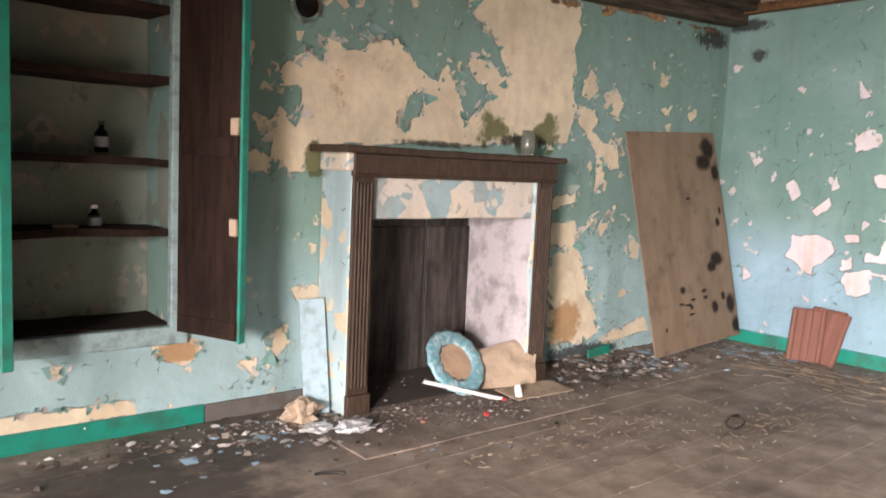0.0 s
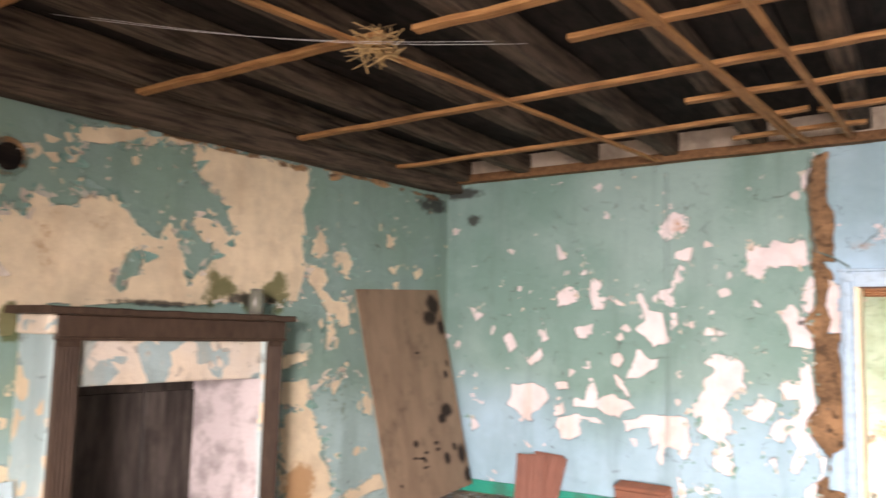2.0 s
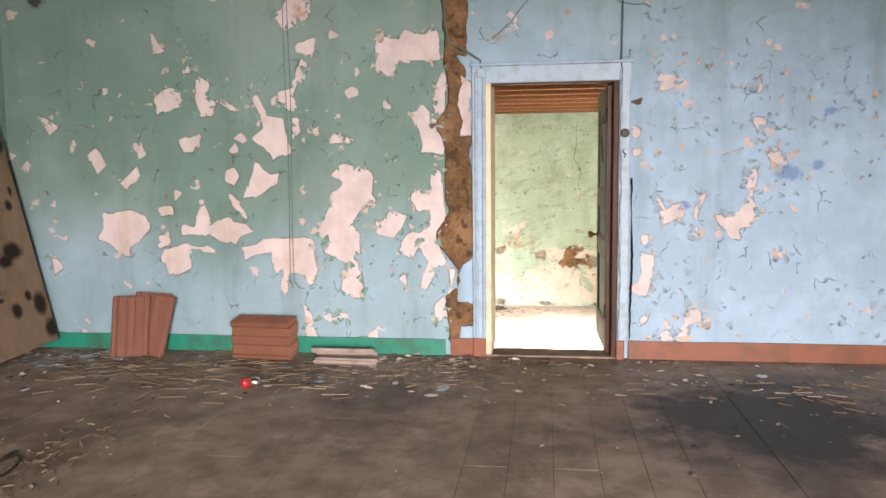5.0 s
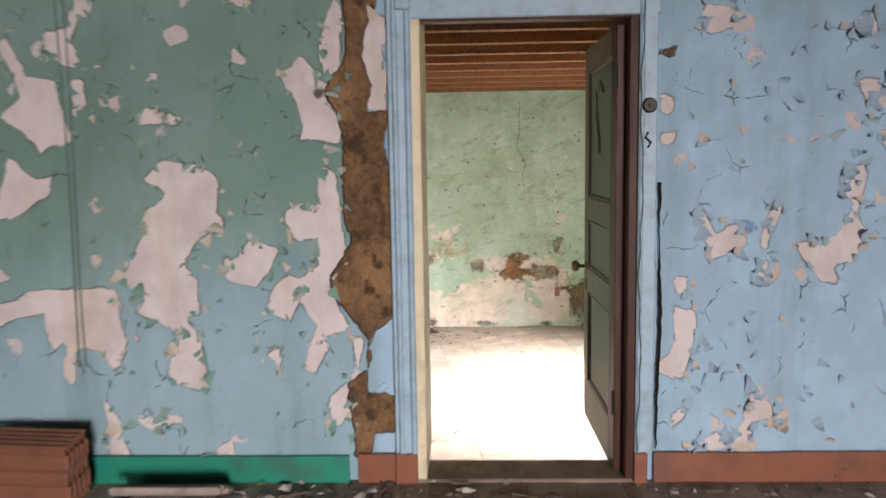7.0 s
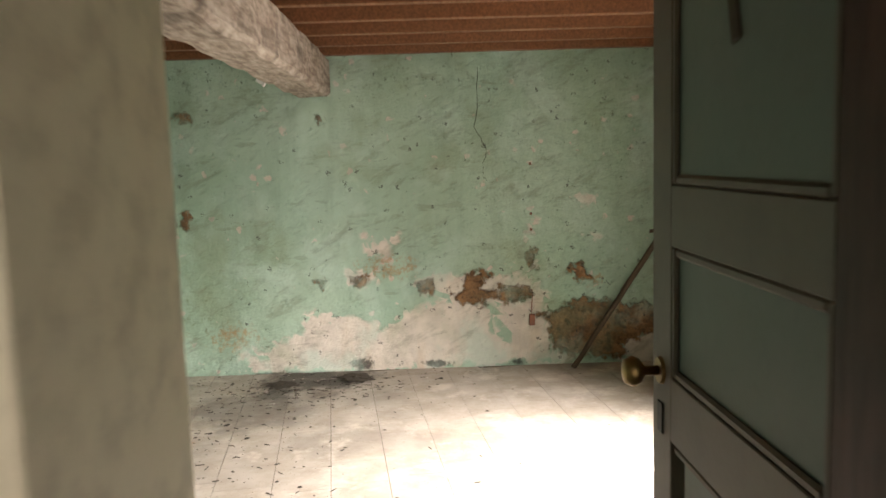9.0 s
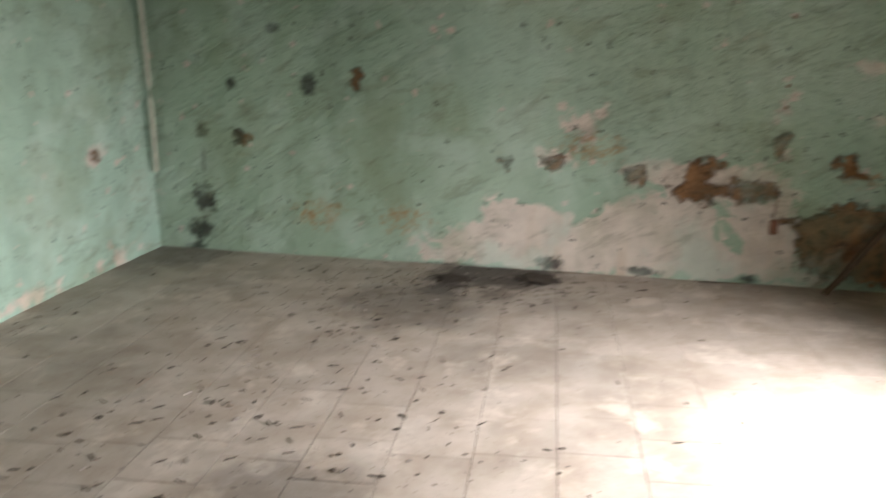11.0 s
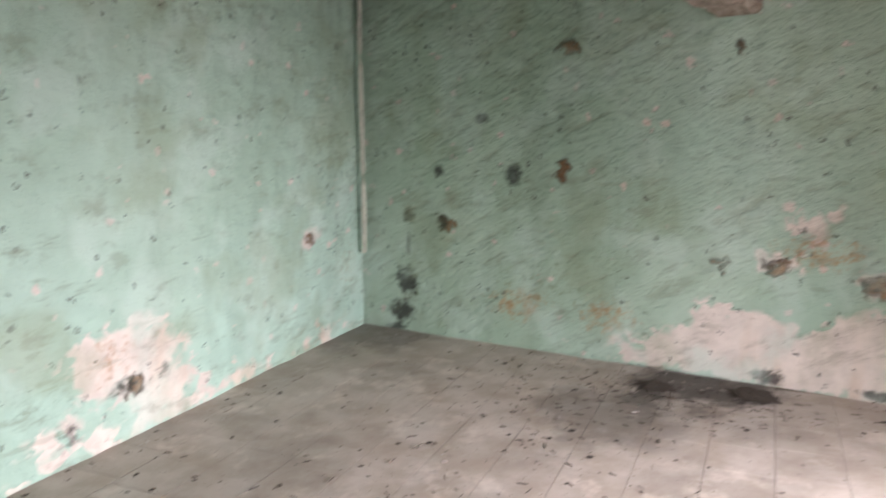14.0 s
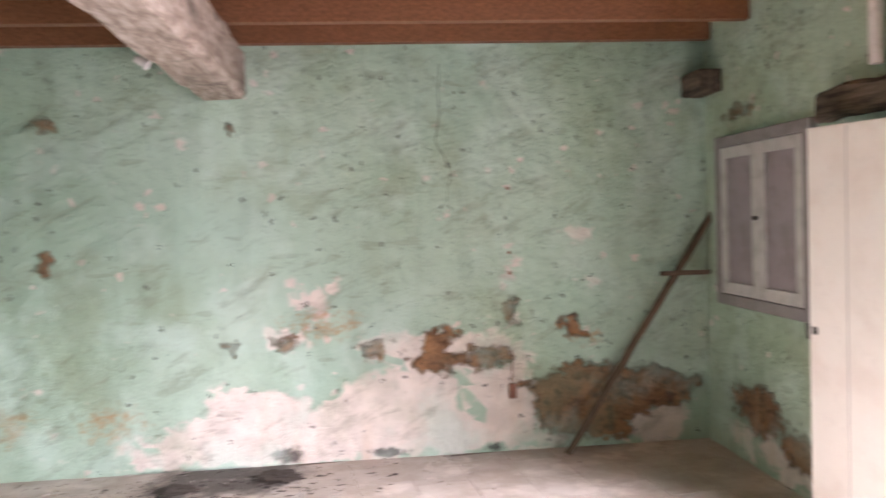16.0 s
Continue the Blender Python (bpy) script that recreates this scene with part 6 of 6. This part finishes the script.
# ---- things on shelf and mantel ----
def bottle(at, material, cap, height, radius, label):
    b = thing("bottle", at, label, "bottle", "bottles in the cupboard")
    part("glass", turned([(radius * 0.9, 0), (radius, 0.006), (radius, height * 0.62), (radius * 0.42, height * 0.78), (radius * 0.40, height * 0.88)], 20), material, b, "", None, True)
    part("cap", turned([(radius * 0.48, height * 0.87), (radius * 0.5, height), (radius * 0.44, height * 1.005)], 16), cap, b)
    part("label_band", turned([(radius * 1.01, height * 0.18), (radius * 1.01, height * 0.5)], 20), M_PALE_LABEL, b, "faded paper label")
    return b


bottle(on_north(5.36, -0.16, 1.464 + 0.44 - 0.42), M_BLUEGLASS, M_IRON, 0.16, 0.034, "dark blue glass bottle standing on a shelf")
bottle(on_north(5.40, -0.14, 1.07 + 0.013), M_BROWNGLASS, M_WHITE, 0.125, 0.034, "small grey glass bottle with white cap")
single("dish", turned([(0.035, 0), (0.055, 0.006), (0.062, 0.022), (0.056, 0.022), (0.04, 0.01)], 24), M_CREAM_WOOD, on_north(5.54, -0.13, 1.07 + 0.012), "small pale cream dish on a shelf", "dish")
jar = thing("glass_jar", on_north(2.66, 0.21, 1.59), "dusty clear glass jar on the mantel shelf", "jar")
part("glass", turned([(0.046, 0), (0.052, 0.008), (0.052, 0.13), (0.040, 0.155), (0.040, 0.175), (0.037, 0.175), (0.037, 0.155), (0.048, 0.13), (0.048, 0.012)], 26), M_GLASS, jar, "", None, True)
part("rim", turned([(0.0405, 0.165), (0.043, 0.168), (0.043, 0.176), (0.0405, 0.178)], 26), M_GLASS, jar, "", None, True)

# ---- the tiled room ----
beam = single("ceiling_beam", worn(0, 6.26, -0.165, 0.165, 0, 0.365, 0.09, 0.03, 3.2, 6.0, 0.035), M_BEAM, pose(6.74, 1.70, 1.805), "massive worm-eaten grey hewn ceiling beam", "beam")
lamp_holder = thing("lamp_holder", pose(11.9, 1.92, 1.84, -60, 0, 0), "white porcelain lamp holder fixed to the beam", "lamp holder")
part("socket", turned([(0.020, 0), (0.024, 0.03), (0.020, 0.06)], 16), M_WHITE, lamp_holder)
part("base", turned([(0.032, -0.014), (0.032, 0.0)], 16), M_WHITE, lamp_holder)
single("beam_stub", rough_up(cut(block(12.70, 13.02, -1.80, -1.63, 1.76, 1.92, 0.01), 2), 0.01, 6.0), M_JOIST, Matrix(), "dark sawn beam end in the corner", "beam")
single("lintel", worn(9.2, 11.40, -1.83, -1.70, 1.38, 1.54, 0.12, 0.025, 4.0, 5.0, 0.02), M_JOIST, Matrix(), "rough dark timber lintel over the doorway", "lintel", "", "structure")
single("drain_pipe", tube([(10.96, -1.75, 1.61), (10.96, -1.75, 1.9), (10.96, -1.75, 2.16)], 0.035, 14), M_WHITE, Matrix(), "white plastic pipe down from the ceiling", "pipe")
single("corner_conduit", tube([(12.92 + 0.006 * math.sin(z * 3), 4.815, z) for z in np.linspace(-0.1, 2.16, 16)], 0.022, 10), M_CONDUIT, Matrix(), "limewashed pipe in the corner", "pipe")

window2 = thing("window_1", pose(12.16, SOUTH2, 0.845) @ Matrix.Diagonal((0.96, 1, 0.947, 1)), "window with closed pale grey panelled shutters", "window", "", "structure")
for x0, x1, z0, z1 in ((-0.62, -0.54, -0.62, 0.62), (0.54, 0.62, -0.62, 0.62), (-0.54, 0.54, 0.54, 0.62), (-0.54, 0.54, -0.62, -0.54)):
    part("window_frame", block(x0, x1, -0.05, 0.05, z0, z1, 0.005), M_GREY_FRAME, window2)
for s in (-1, 1):
    sh = part("shutter", block(-0.265, 0.265, -0.012, 0.012, -0.535, 0.535, 0.003), M_SHUTTER_PANEL, window2, "closed shutter with grey panel", pose(s * 0.27, 0.018, 0))
    for x0, x1, z0, z1 in ((-0.265, -0.185, -0.535, 0.535), (0.185, 0.265, -0.535, 0.535), (-0.185, 0.185, 0.455, 0.535), (-0.185, 0.185, -0.535, -0.45)):
        part("stile", block(x0, x1, 0.012, 0.028, z0, z1, 0.003), M_SHUTTER, sh)
part("knob", turned([(0.012, 0), (0.018, 0.02), (0.012, 0.03)], 12, None, pose(0.01, 0.045, 0.02, -90, 0, 0)), M_IRON, window2)
single("wall_hook", block(11.6, 11.66, SOUTH2 - 0.01, SOUTH2 + 0.03, 0.16, 0.25, 0.005), M_IRON, Matrix(), "small black iron hook on the wall", "hook")

leaf_at = Vector((10.53, -1.775, Z2 + 0.015))
outer_door = thing("door_2", Matrix.Translation(leaf_at) @ pose(0, 0, 0, 0, 0, math.degrees(math.atan2(0.235, 0.69))), "open white painted outer door standing against daylight", "door", "", "structure")
part("leaf", block(0, 0.71, -0.02, 0.02, 0, 2.12, 0.004), M_WHITE_PAINT, outer_door)
for x in (0.24, 0.48):
    part("seam", block(x, x + 0.006, 0.0195, 0.0215, 0.01, 2.11, 0.0), M_SHUTTER, outer_door)
for z in (0.25, 1.75):
    part("ledge", block(0.02, 0.69, -0.045, -0.02, z, z + 0.12, 0.004), M_WHITE_PAINT, outer_door)
part("keyhole", block(0.66, 0.69, 0.018, 0.024, 1.06, 1.10, 0.002), M_IRON, outer_door)
part("kick_edge", block(0.62, 0.715, -0.024, 0.024, -0.01, 0.07, 0.004), M_TAN, outer_door, "bare wood worn corner")

pole = thing("leaning_pole", Matrix.Translation((12.86, -0.66, Z2)) @ (Vector((12.96, -1.785, 0.83)) - Vector((12.86, -0.66, Z2))).to_track_quat("X", "Z").to_matrix().to_4x4(), "long brown wooden pole with a cross-piece leaning in the corner", "pole")
part("shaft", worn(0, 2.10, -0.022, 0.022, -0.022, 0.022, 0.1, 0.008, 5.0, 2.0, 0.008), M_POLE, pole)
part("cross_piece", worn(-0.24, 0.13, -0.018, 0.018, -0.018, 0.018, 0.06, 0.006, 6.0, 1.0), M_POLE, pole, "", pole.matrix_basis.inverted() @ Matrix.Translation(pole.matrix_basis @ Vector((1.55, 0, 0)) + Vector((-0.035, 0, 0))) @ pose(0, 0, 0, 6, 0, 90))

socket_box = thing("wall_socket", pose(FAR - 0.012, -0.297, -0.356), "small brown socket with flex on the wall", "socket")
part("box", block(-0.022, 0.0, -0.027, 0.027, -0.055, 0.055, 0.005), M_TERRA_BROWN, socket_box)
part("flex", tube([(-0.008, 0.004 * math.sin(z * 20), z) for z in np.linspace(0.05, 0.30, 8)], 0.005), M_TERRA_BROWN, socket_box)
for z in (0.50, 0.65, 1.12):
    single("cable_clip", block(FAR - 0.02, FAR - 0.002, -0.312, -0.292, z, z + 0.024, 0.003), M_TERRA_BROWN, Matrix(), "brown cable clip on the green wall", "clip")
rng = random.Random(4)
line = []
for a, b in zip([(0.18, 2.04), (0.20, 1.49), (0.12, 1.29), (0.13, 1.02)], [(0.20, 1.49), (0.12, 1.29), (0.13, 1.02), (0.07, 0.88)]):
    for k in range(6):
        s = k / 6
        line.append((FAR - 0.004, a[0] + (b[0] - a[0]) * s + rng.uniform(-0.018, 0.018), a[1] + (b[1] - a[1]) * s))
part("crack", tube(line, 0.003, 5), M_SOOT, wall_far, "thin dark crack in the plaster")
gapline, half = [], []
for k in range(46):
    z = 0.14 + k * 0.0245
    gapline.append((0.058 + 0.004 * math.sin(z * 7) + rng.uniform(-0.003, 0.003), z))
    half.append(0.002 + 0.011 * max(0.0, value_noise(np.array([z]), np.array([0.3]), 4.0, 9)[0] - 0.35))
bm = bmesh.new()
strip = [[bm.verts.new((6.277 + 0.004 * (e == 0), y + e * w, z)) for e in (-1, 0, 1)] for (y, z), w in zip(gapline, half)]
for a, b in zip(strip, strip[1:]):
    for e in (0, 1):
        bm.faces.new((a[e], a[e + 1], b[e + 1], b[e]))
part("crack", bm, M_SOOT, wall_east, "dark open crack beside the door frame")
arch = []
for a, b in zip([(1.0, 2.2), (0.85, 2.33), (0.7, 2.50), (0.55, 2.57), (0.35, 2.50), (0.15, 2.42)], [(0.85, 2.33), (0.7, 2.50), (0.55, 2.57), (0.35, 2.50), (0.15, 2.42), (-0.1, 2.36)]):
    for k in range(5):
        s = k / 5
        arch.append((6.278, a[0] + (b[0] - a[0]) * s, a[1] + (b[1] - a[1]) * s + rng.uniform(-0.014, 0.014)))
part("crack", tube(arch, 0.0035, 5), M_CABLE, wall_east, "arched crack over the door")


# ---- litter ----
def litter(name, spots, material, label, seed, thin=0.35):
    """Crumbs and scraps, joined; spots are (centre x, y, spread x, y, floor height, count, least and most size)."""
    rng = random.Random(seed)
    verts, faces = [], []
    for cx, cy, sx, sy, z, count, lo, hi in spots:
        for _ in range(count):
            x, y = rng.gauss(cx, sx), rng.gauss(cy, sy)
            s = lo + (hi - lo) * rng.random() ** 4
            a = rng.uniform(0, 6.283)
            n = len(verts)
            k = rng.choice((4, 5, 5, 6))
            thinness, turn = rng.uniform(0.25, 1.0), rng.uniform(0, 6.283)
            ring = [(s * rng.uniform(0.6, 1.15) * math.cos(a + 6.283 * i / k), thinness * s * rng.uniform(0.6, 1.15) * math.sin(a + 6.283 * i / k)) for i in range(k)]
            ring = [(p * math.cos(turn) - q * math.sin(turn), p * math.sin(turn) + q * math.cos(turn)) for p, q in ring]
            for p, q in ring:
                verts.append((x + p, y + q, z + s * thin * rng.uniform(0.0, 0.5)))
            verts.append((x + rng.uniform(-0.2, 0.2) * s, y, z + s * thin * rng.uniform(0.6, 1.4)))
            for i in range(k):
                faces.append((n + i, n + (i + 1) % k, n + k))
    me = bpy.data.meshes.new(name)
    me.from_pydata(verts, [], faces)
    me.materials.append(material)
    ob = new(name, me)
    return tagged(ob, label, "litter", "", "stuff")


def straws(name, spots, material, label, seed):
    rng = random.Random(seed)
    verts, faces = [], []
    for cx, cy, sx, sy, z, count, length, way in spots:
        for _ in range(count):
            x, y, a, ln = rng.gauss(cx, sx), rng.gauss(cy, sy), rng.gauss(way, 0.6), length * rng.uniform(0.3, 1.3)
            w, h = rng.uniform(0.0015, 0.004), z + rng.uniform(0.001, 0.012)
            d, e = (math.cos(a) * ln / 2, math.sin(a) * ln / 2), (-math.sin(a) * w, math.cos(a) * w)
            n = len(verts)
            verts += [(x - d[0] - e[0], y - d[1] - e[1], h), (x + d[0] - e[0], y + d[1] - e[1], h + 0.002), (x + d[0], y + d[1], h + 0.006), (x - d[0], y - d[1], h + 0.005), (x - d[0] + e[0], y - d[1] + e[1], h), (x + d[0] + e[0], y + d[1] + e[1], h)]
            faces += [(n, n + 1, n + 2, n + 3), (n + 3, n + 2, n + 5, n + 4)]
    me = bpy.data.meshes.new(name)
    me.from_pydata(verts, [], faces)
    me.materials.append(material)
    return tagged(new(name, me), label, "straw", "", "stuff")


litter("plaster_crumbs", [(2.6, 4.35, 0.55, 0.22, 0.002, 900, 0.004, 0.035), (2.9, 4.0, 0.6, 0.25, 0.016, 500, 0.003, 0.02), (1.4, 4.5, 0.5, 0.16, 0.002, 380, 0.005, 0.05), (4.5, 4.35, 0.45, 0.18, 0.002, 420, 0.005, 0.06),
                          (6.05, 3.9, 0.12, 0.5, 0.002, 200, 0.005, 0.05), (6.1, 1.6, 0.1, 0.5, 0.002, 200, 0.004, 0.05), (6.15, -0.8, 0.08, 0.8, 0.002, 160, 0.004, 0.03), (3.4, 2.6, 1.6, 1.3, 0.002, 500, 0.003, 0.016), (3.2, 4.75, 0.4, 0.12, 0.015, 300, 0.005, 0.03)],
       M_RUBBLE, "crumbs of fallen plaster and paint on the floor", 5)
litter("paint_scraps", [(4.6, 4.25, 0.4, 0.2, 0.003, 60, 0.03, 0.09), (1.6, 4.35, 0.35, 0.15, 0.003, 40, 0.02, 0.08), (5.9, 4.0, 0.2, 0.3, 0.003, 60, 0.02, 0.08), (5.7, 2.2, 0.3, 0.9, 0.003, 60, 0.015, 0.06), (1.5, 3.9, 0.5, 0.3, 0.003, 14, 0.02, 0.05)], M_FLAKE_B, "fallen scraps of blue and white paint", 6, 0.12)
litter("dark_litter", [(4.4, 4.3, 0.35, 0.2, 0.002, 350, 0.004, 0.05), (2.7, 4.2, 0.5, 0.25, 0.014, 500, 0.003, 0.022), (5.0, -0.5, 0.5, 0.5, 0.002, 160, 0.003, 0.03), (5.6, 2.6, 0.4, 0.9, 0.002, 200, 0.003, 0.03)], M_DARKBITS, "dark dirt and twigs on the floorboards", 7)
straws("straw", [(5.65, 3.1, 0.25, 0.7, 0.0, 260, 0.14, 1.6), (4.0, 2.9, 0.5, 0.12, 0.0, 220, 0.05, 0.5), (5.8, 1.5, 0.25, 0.5, 0.0, 90, 0.09, 1.5), (5.6, -0.9, 0.3, 0.7, 0.0, 80, 0.09, 1.2), (3.0, 3.4, 0.5, 0.12, 0.0, 180, 0.04, 0.2)], M_STRAW, "dry straw scattered over the floorboards", 8)
litter("floor_litter", [(11.04, 2.56, 0.9, 0.8, Z2 + 0.002, 315, 0.004, 0.03), (9.70, 2.56, 0.8, 1.1, Z2 + 0.002, 195, 0.003, 0.028), (12.19, 1.90, 0.35, 0.6, Z2 + 0.002, 315, 0.004, 0.03), (10.66, 4.17, 1.4, 0.3, Z2 + 0.002, 120, 0.004, 0.03), (9.31, 1.90, 0.35, 0.35, Z2 + 0.002, 240, 0.003, 0.02), (10.66, 0.11, 1.3, 0.7, Z2 + 0.002, 45, 0.004, 0.025)], M_DARKBITS, "dark crumbs and droppings on the tiles", 9)
litter("plaster_crumbs", [(10.66, 4.47, 1.6, 0.05, Z2 + 0.002, 120, 0.004, 0.03), (11.23, 2.38, 0.6, 0.5, Z2 + 0.002, 37, 0.004, 0.025), (12.86, 2.19, 0.05, 1.8, Z2 + 0.002, 120, 0.004, 0.025)], M_RUBBLE, "crumbs of fallen plaster on the tiles", 10)
straws("twig", [(11.6, 2.4, 0.8, 0.7, Z2, 160, 0.05, 0.8), (9.8, 2.4, 0.8, 0.9, Z2, 110, 0.05, 2.0), (12.5, 1.9, 0.25, 0.6, Z2, 160, 0.05, 1.5)], M_DARKBITS, "dark twigs and stalks on the tiles", 18)
# low mounds added in place of a flat dark stain
single("soot_mound", crumple(0.15, 0.14, 3.0, 4), M_EARTH, pose(12.73, 1.38, Z2 - 0.002, 0, 0, 70), "dark mound for the stain at the foot of the wall", "soot")
single("soot_mound", crumple(0.12, 0.10, 8.0, 4), M_EARTH, pose(12.62, 2.05, Z2 - 0.002, 0, 0, 80), "dark low mound for the stain at the foot of the wall", "soot")
bits = random.Random(77)
for x, y, m_, nm in ((2.75, 3.95, M_RED, "red"), (2.35, 4.05, M_TERRA, "orange"), (3.05, 4.1, M_RED, "red"), (3.0, 3.62, M_BLUEGLASS, "blue")):
    single("plastic_scrap", turned([(0.016, 0), (0.017, 0.012), (0.012, 0.016)], 12), m_, pose(x, y, 0.016 if y > 3.8 else 0.001, bits.uniform(0, 20), 0, 0), "small %s plastic scrap among the litter" % nm, "plastic scrap")

# ---- floor pieces ----
def plank_mesh(length, name):
    return mesh_of(block(0.001, length - 0.001, 0.0008, 0.1992, -0.02, 0, 0.0004), name, M_PLANKS)


PLANKS = [(1.5, plank_mesh(1.5, "plank")), (2.1, plank_mesh(2.1, "plank")), (2.7, plank_mesh(2.7, "plank"))]
rng = random.Random(12)
row = 0
while -2.6 + row * 0.2 < 5.25:
    x = 6.3
    while x > -4.4:
        ln, me = PLANKS[rng.randrange(3)]
        ob = new("plank", me)
        ob.parent = floor
        ob.location = (x - ln, -2.6 + row * 0.2, rng.uniform(-0.002, 0.001))
        x -= ln
    row += 1

litter("plaster_crumbs", [(6.16, -0.6, 0.10, 1.1, 0.0, 170, 0.005, 0.024), (6.0, 1.35, 0.22, 0.2, 0.0, 110, 0.006, 0.030), (5.6, -0.3, 0.5, 0.9, 0.0, 120, 0.004, 0.016), (6.1, 2.9, 0.16, 1.2, 0.0, 160, 0.005, 0.022)], M_RUBBLE, "plaster crumbs and paint scraps along the skirting", 77)
litter("plaster_crumbs", [(6.08, 1.22, 0.10, 0.08, 0.0, 150, 0.008, 0.045), (5.75, 1.35, 0.22, 0.25, 0.0, 90, 0.006, 0.035)], M_RUBBLE, "heap of fallen plaster at the foot of the bare strip", 79)
litter("plaster_crumbs", [(2.9, 4.15, 0.45, 0.16, 0.009, 700, 0.004, 0.03), (2.1, 4.3, 0.3, 0.16, 0.002, 420, 0.005, 0.045), (4.6, 4.2, 0.4, 0.2, 0.002, 260, 0.006, 0.05), (3.6, 3.3, 0.6, 0.15, 0.001, 240, 0.003, 0.016)], M_RUBBLE, "crumbled plaster and dirt strewn before the hearth", 81)
litter("paint_scraps", [(5.55, 2.0, 0.28, 0.4, 0.003, 26, 0.02, 0.075), (5.75, -0.15, 0.2, 0.3, 0.003, 22, 0.015, 0.05), (5.3, 0.2, 0.5, 0.5, 0.003, 14, 0.01, 0.035)], M_WHITE, "scraps of white paint lying on the floorboards", 80, 0.15)
litter("dark_crumbs", [(11.2, 2.2, 1.4, 1.4, Z2, 260, 0.004, 0.020), (12.7, 1.9, 0.25, 0.9, Z2, 160, 0.006, 0.030), (9.6, 2.6, 0.9, 1.0, Z2, 130, 0.004, 0.016)], M_DARKBITS, "dark crumbs of earth scattered on the tiles", 78)

TILE = 0.366
tile_me = mesh_of(block(0.0022, TILE - 0.0022, 0.0022, TILE - 0.0022, -0.012, 0, 0), "tile", M_TILES)
rest = bmesh.new()
ax_, ay_ = math.cos(radians(7)), math.sin(radians(7))
shift = random.Random(2)
for j in range(-14, 14):
    off = shift.uniform(0, TILE)
    for i in range(-16, 12):
        u, v = i * TILE + off, j * TILE
        cx, cy = 10.87 + (u + TILE / 2) * ax_ - (v + TILE / 2) * ay_, 1.394 + (u + TILE / 2) * ay_ + (v + TILE / 2) * ax_
        if not (6.8 < cx < FAR + 0.15 and SOUTH2 - 0.15 < cy < 4.28 + 0.095 * (cx - 6.74) + 0.2):
            continue
        at = pose(10.87 + u * ax_ - v * ay_, 1.394 + u * ay_ + v * ax_, Z2 + shift.uniform(-0.0004, 0.0004), 0, 0, 7)
        if cx > 8.2 and cy > -1.2:
            ob = new("tile", tile_me)
            ob.parent = floor2
            ob.matrix_basis = at
        else:
            b2 = block(0.0022, TILE - 0.0022, 0.0022, TILE - 0.0022, -0.012, 0, 0)
            join(rest, b2, at)
tagged(part("tile_rest", rest, M_TILES, floor2), "", "", "", "stuff")
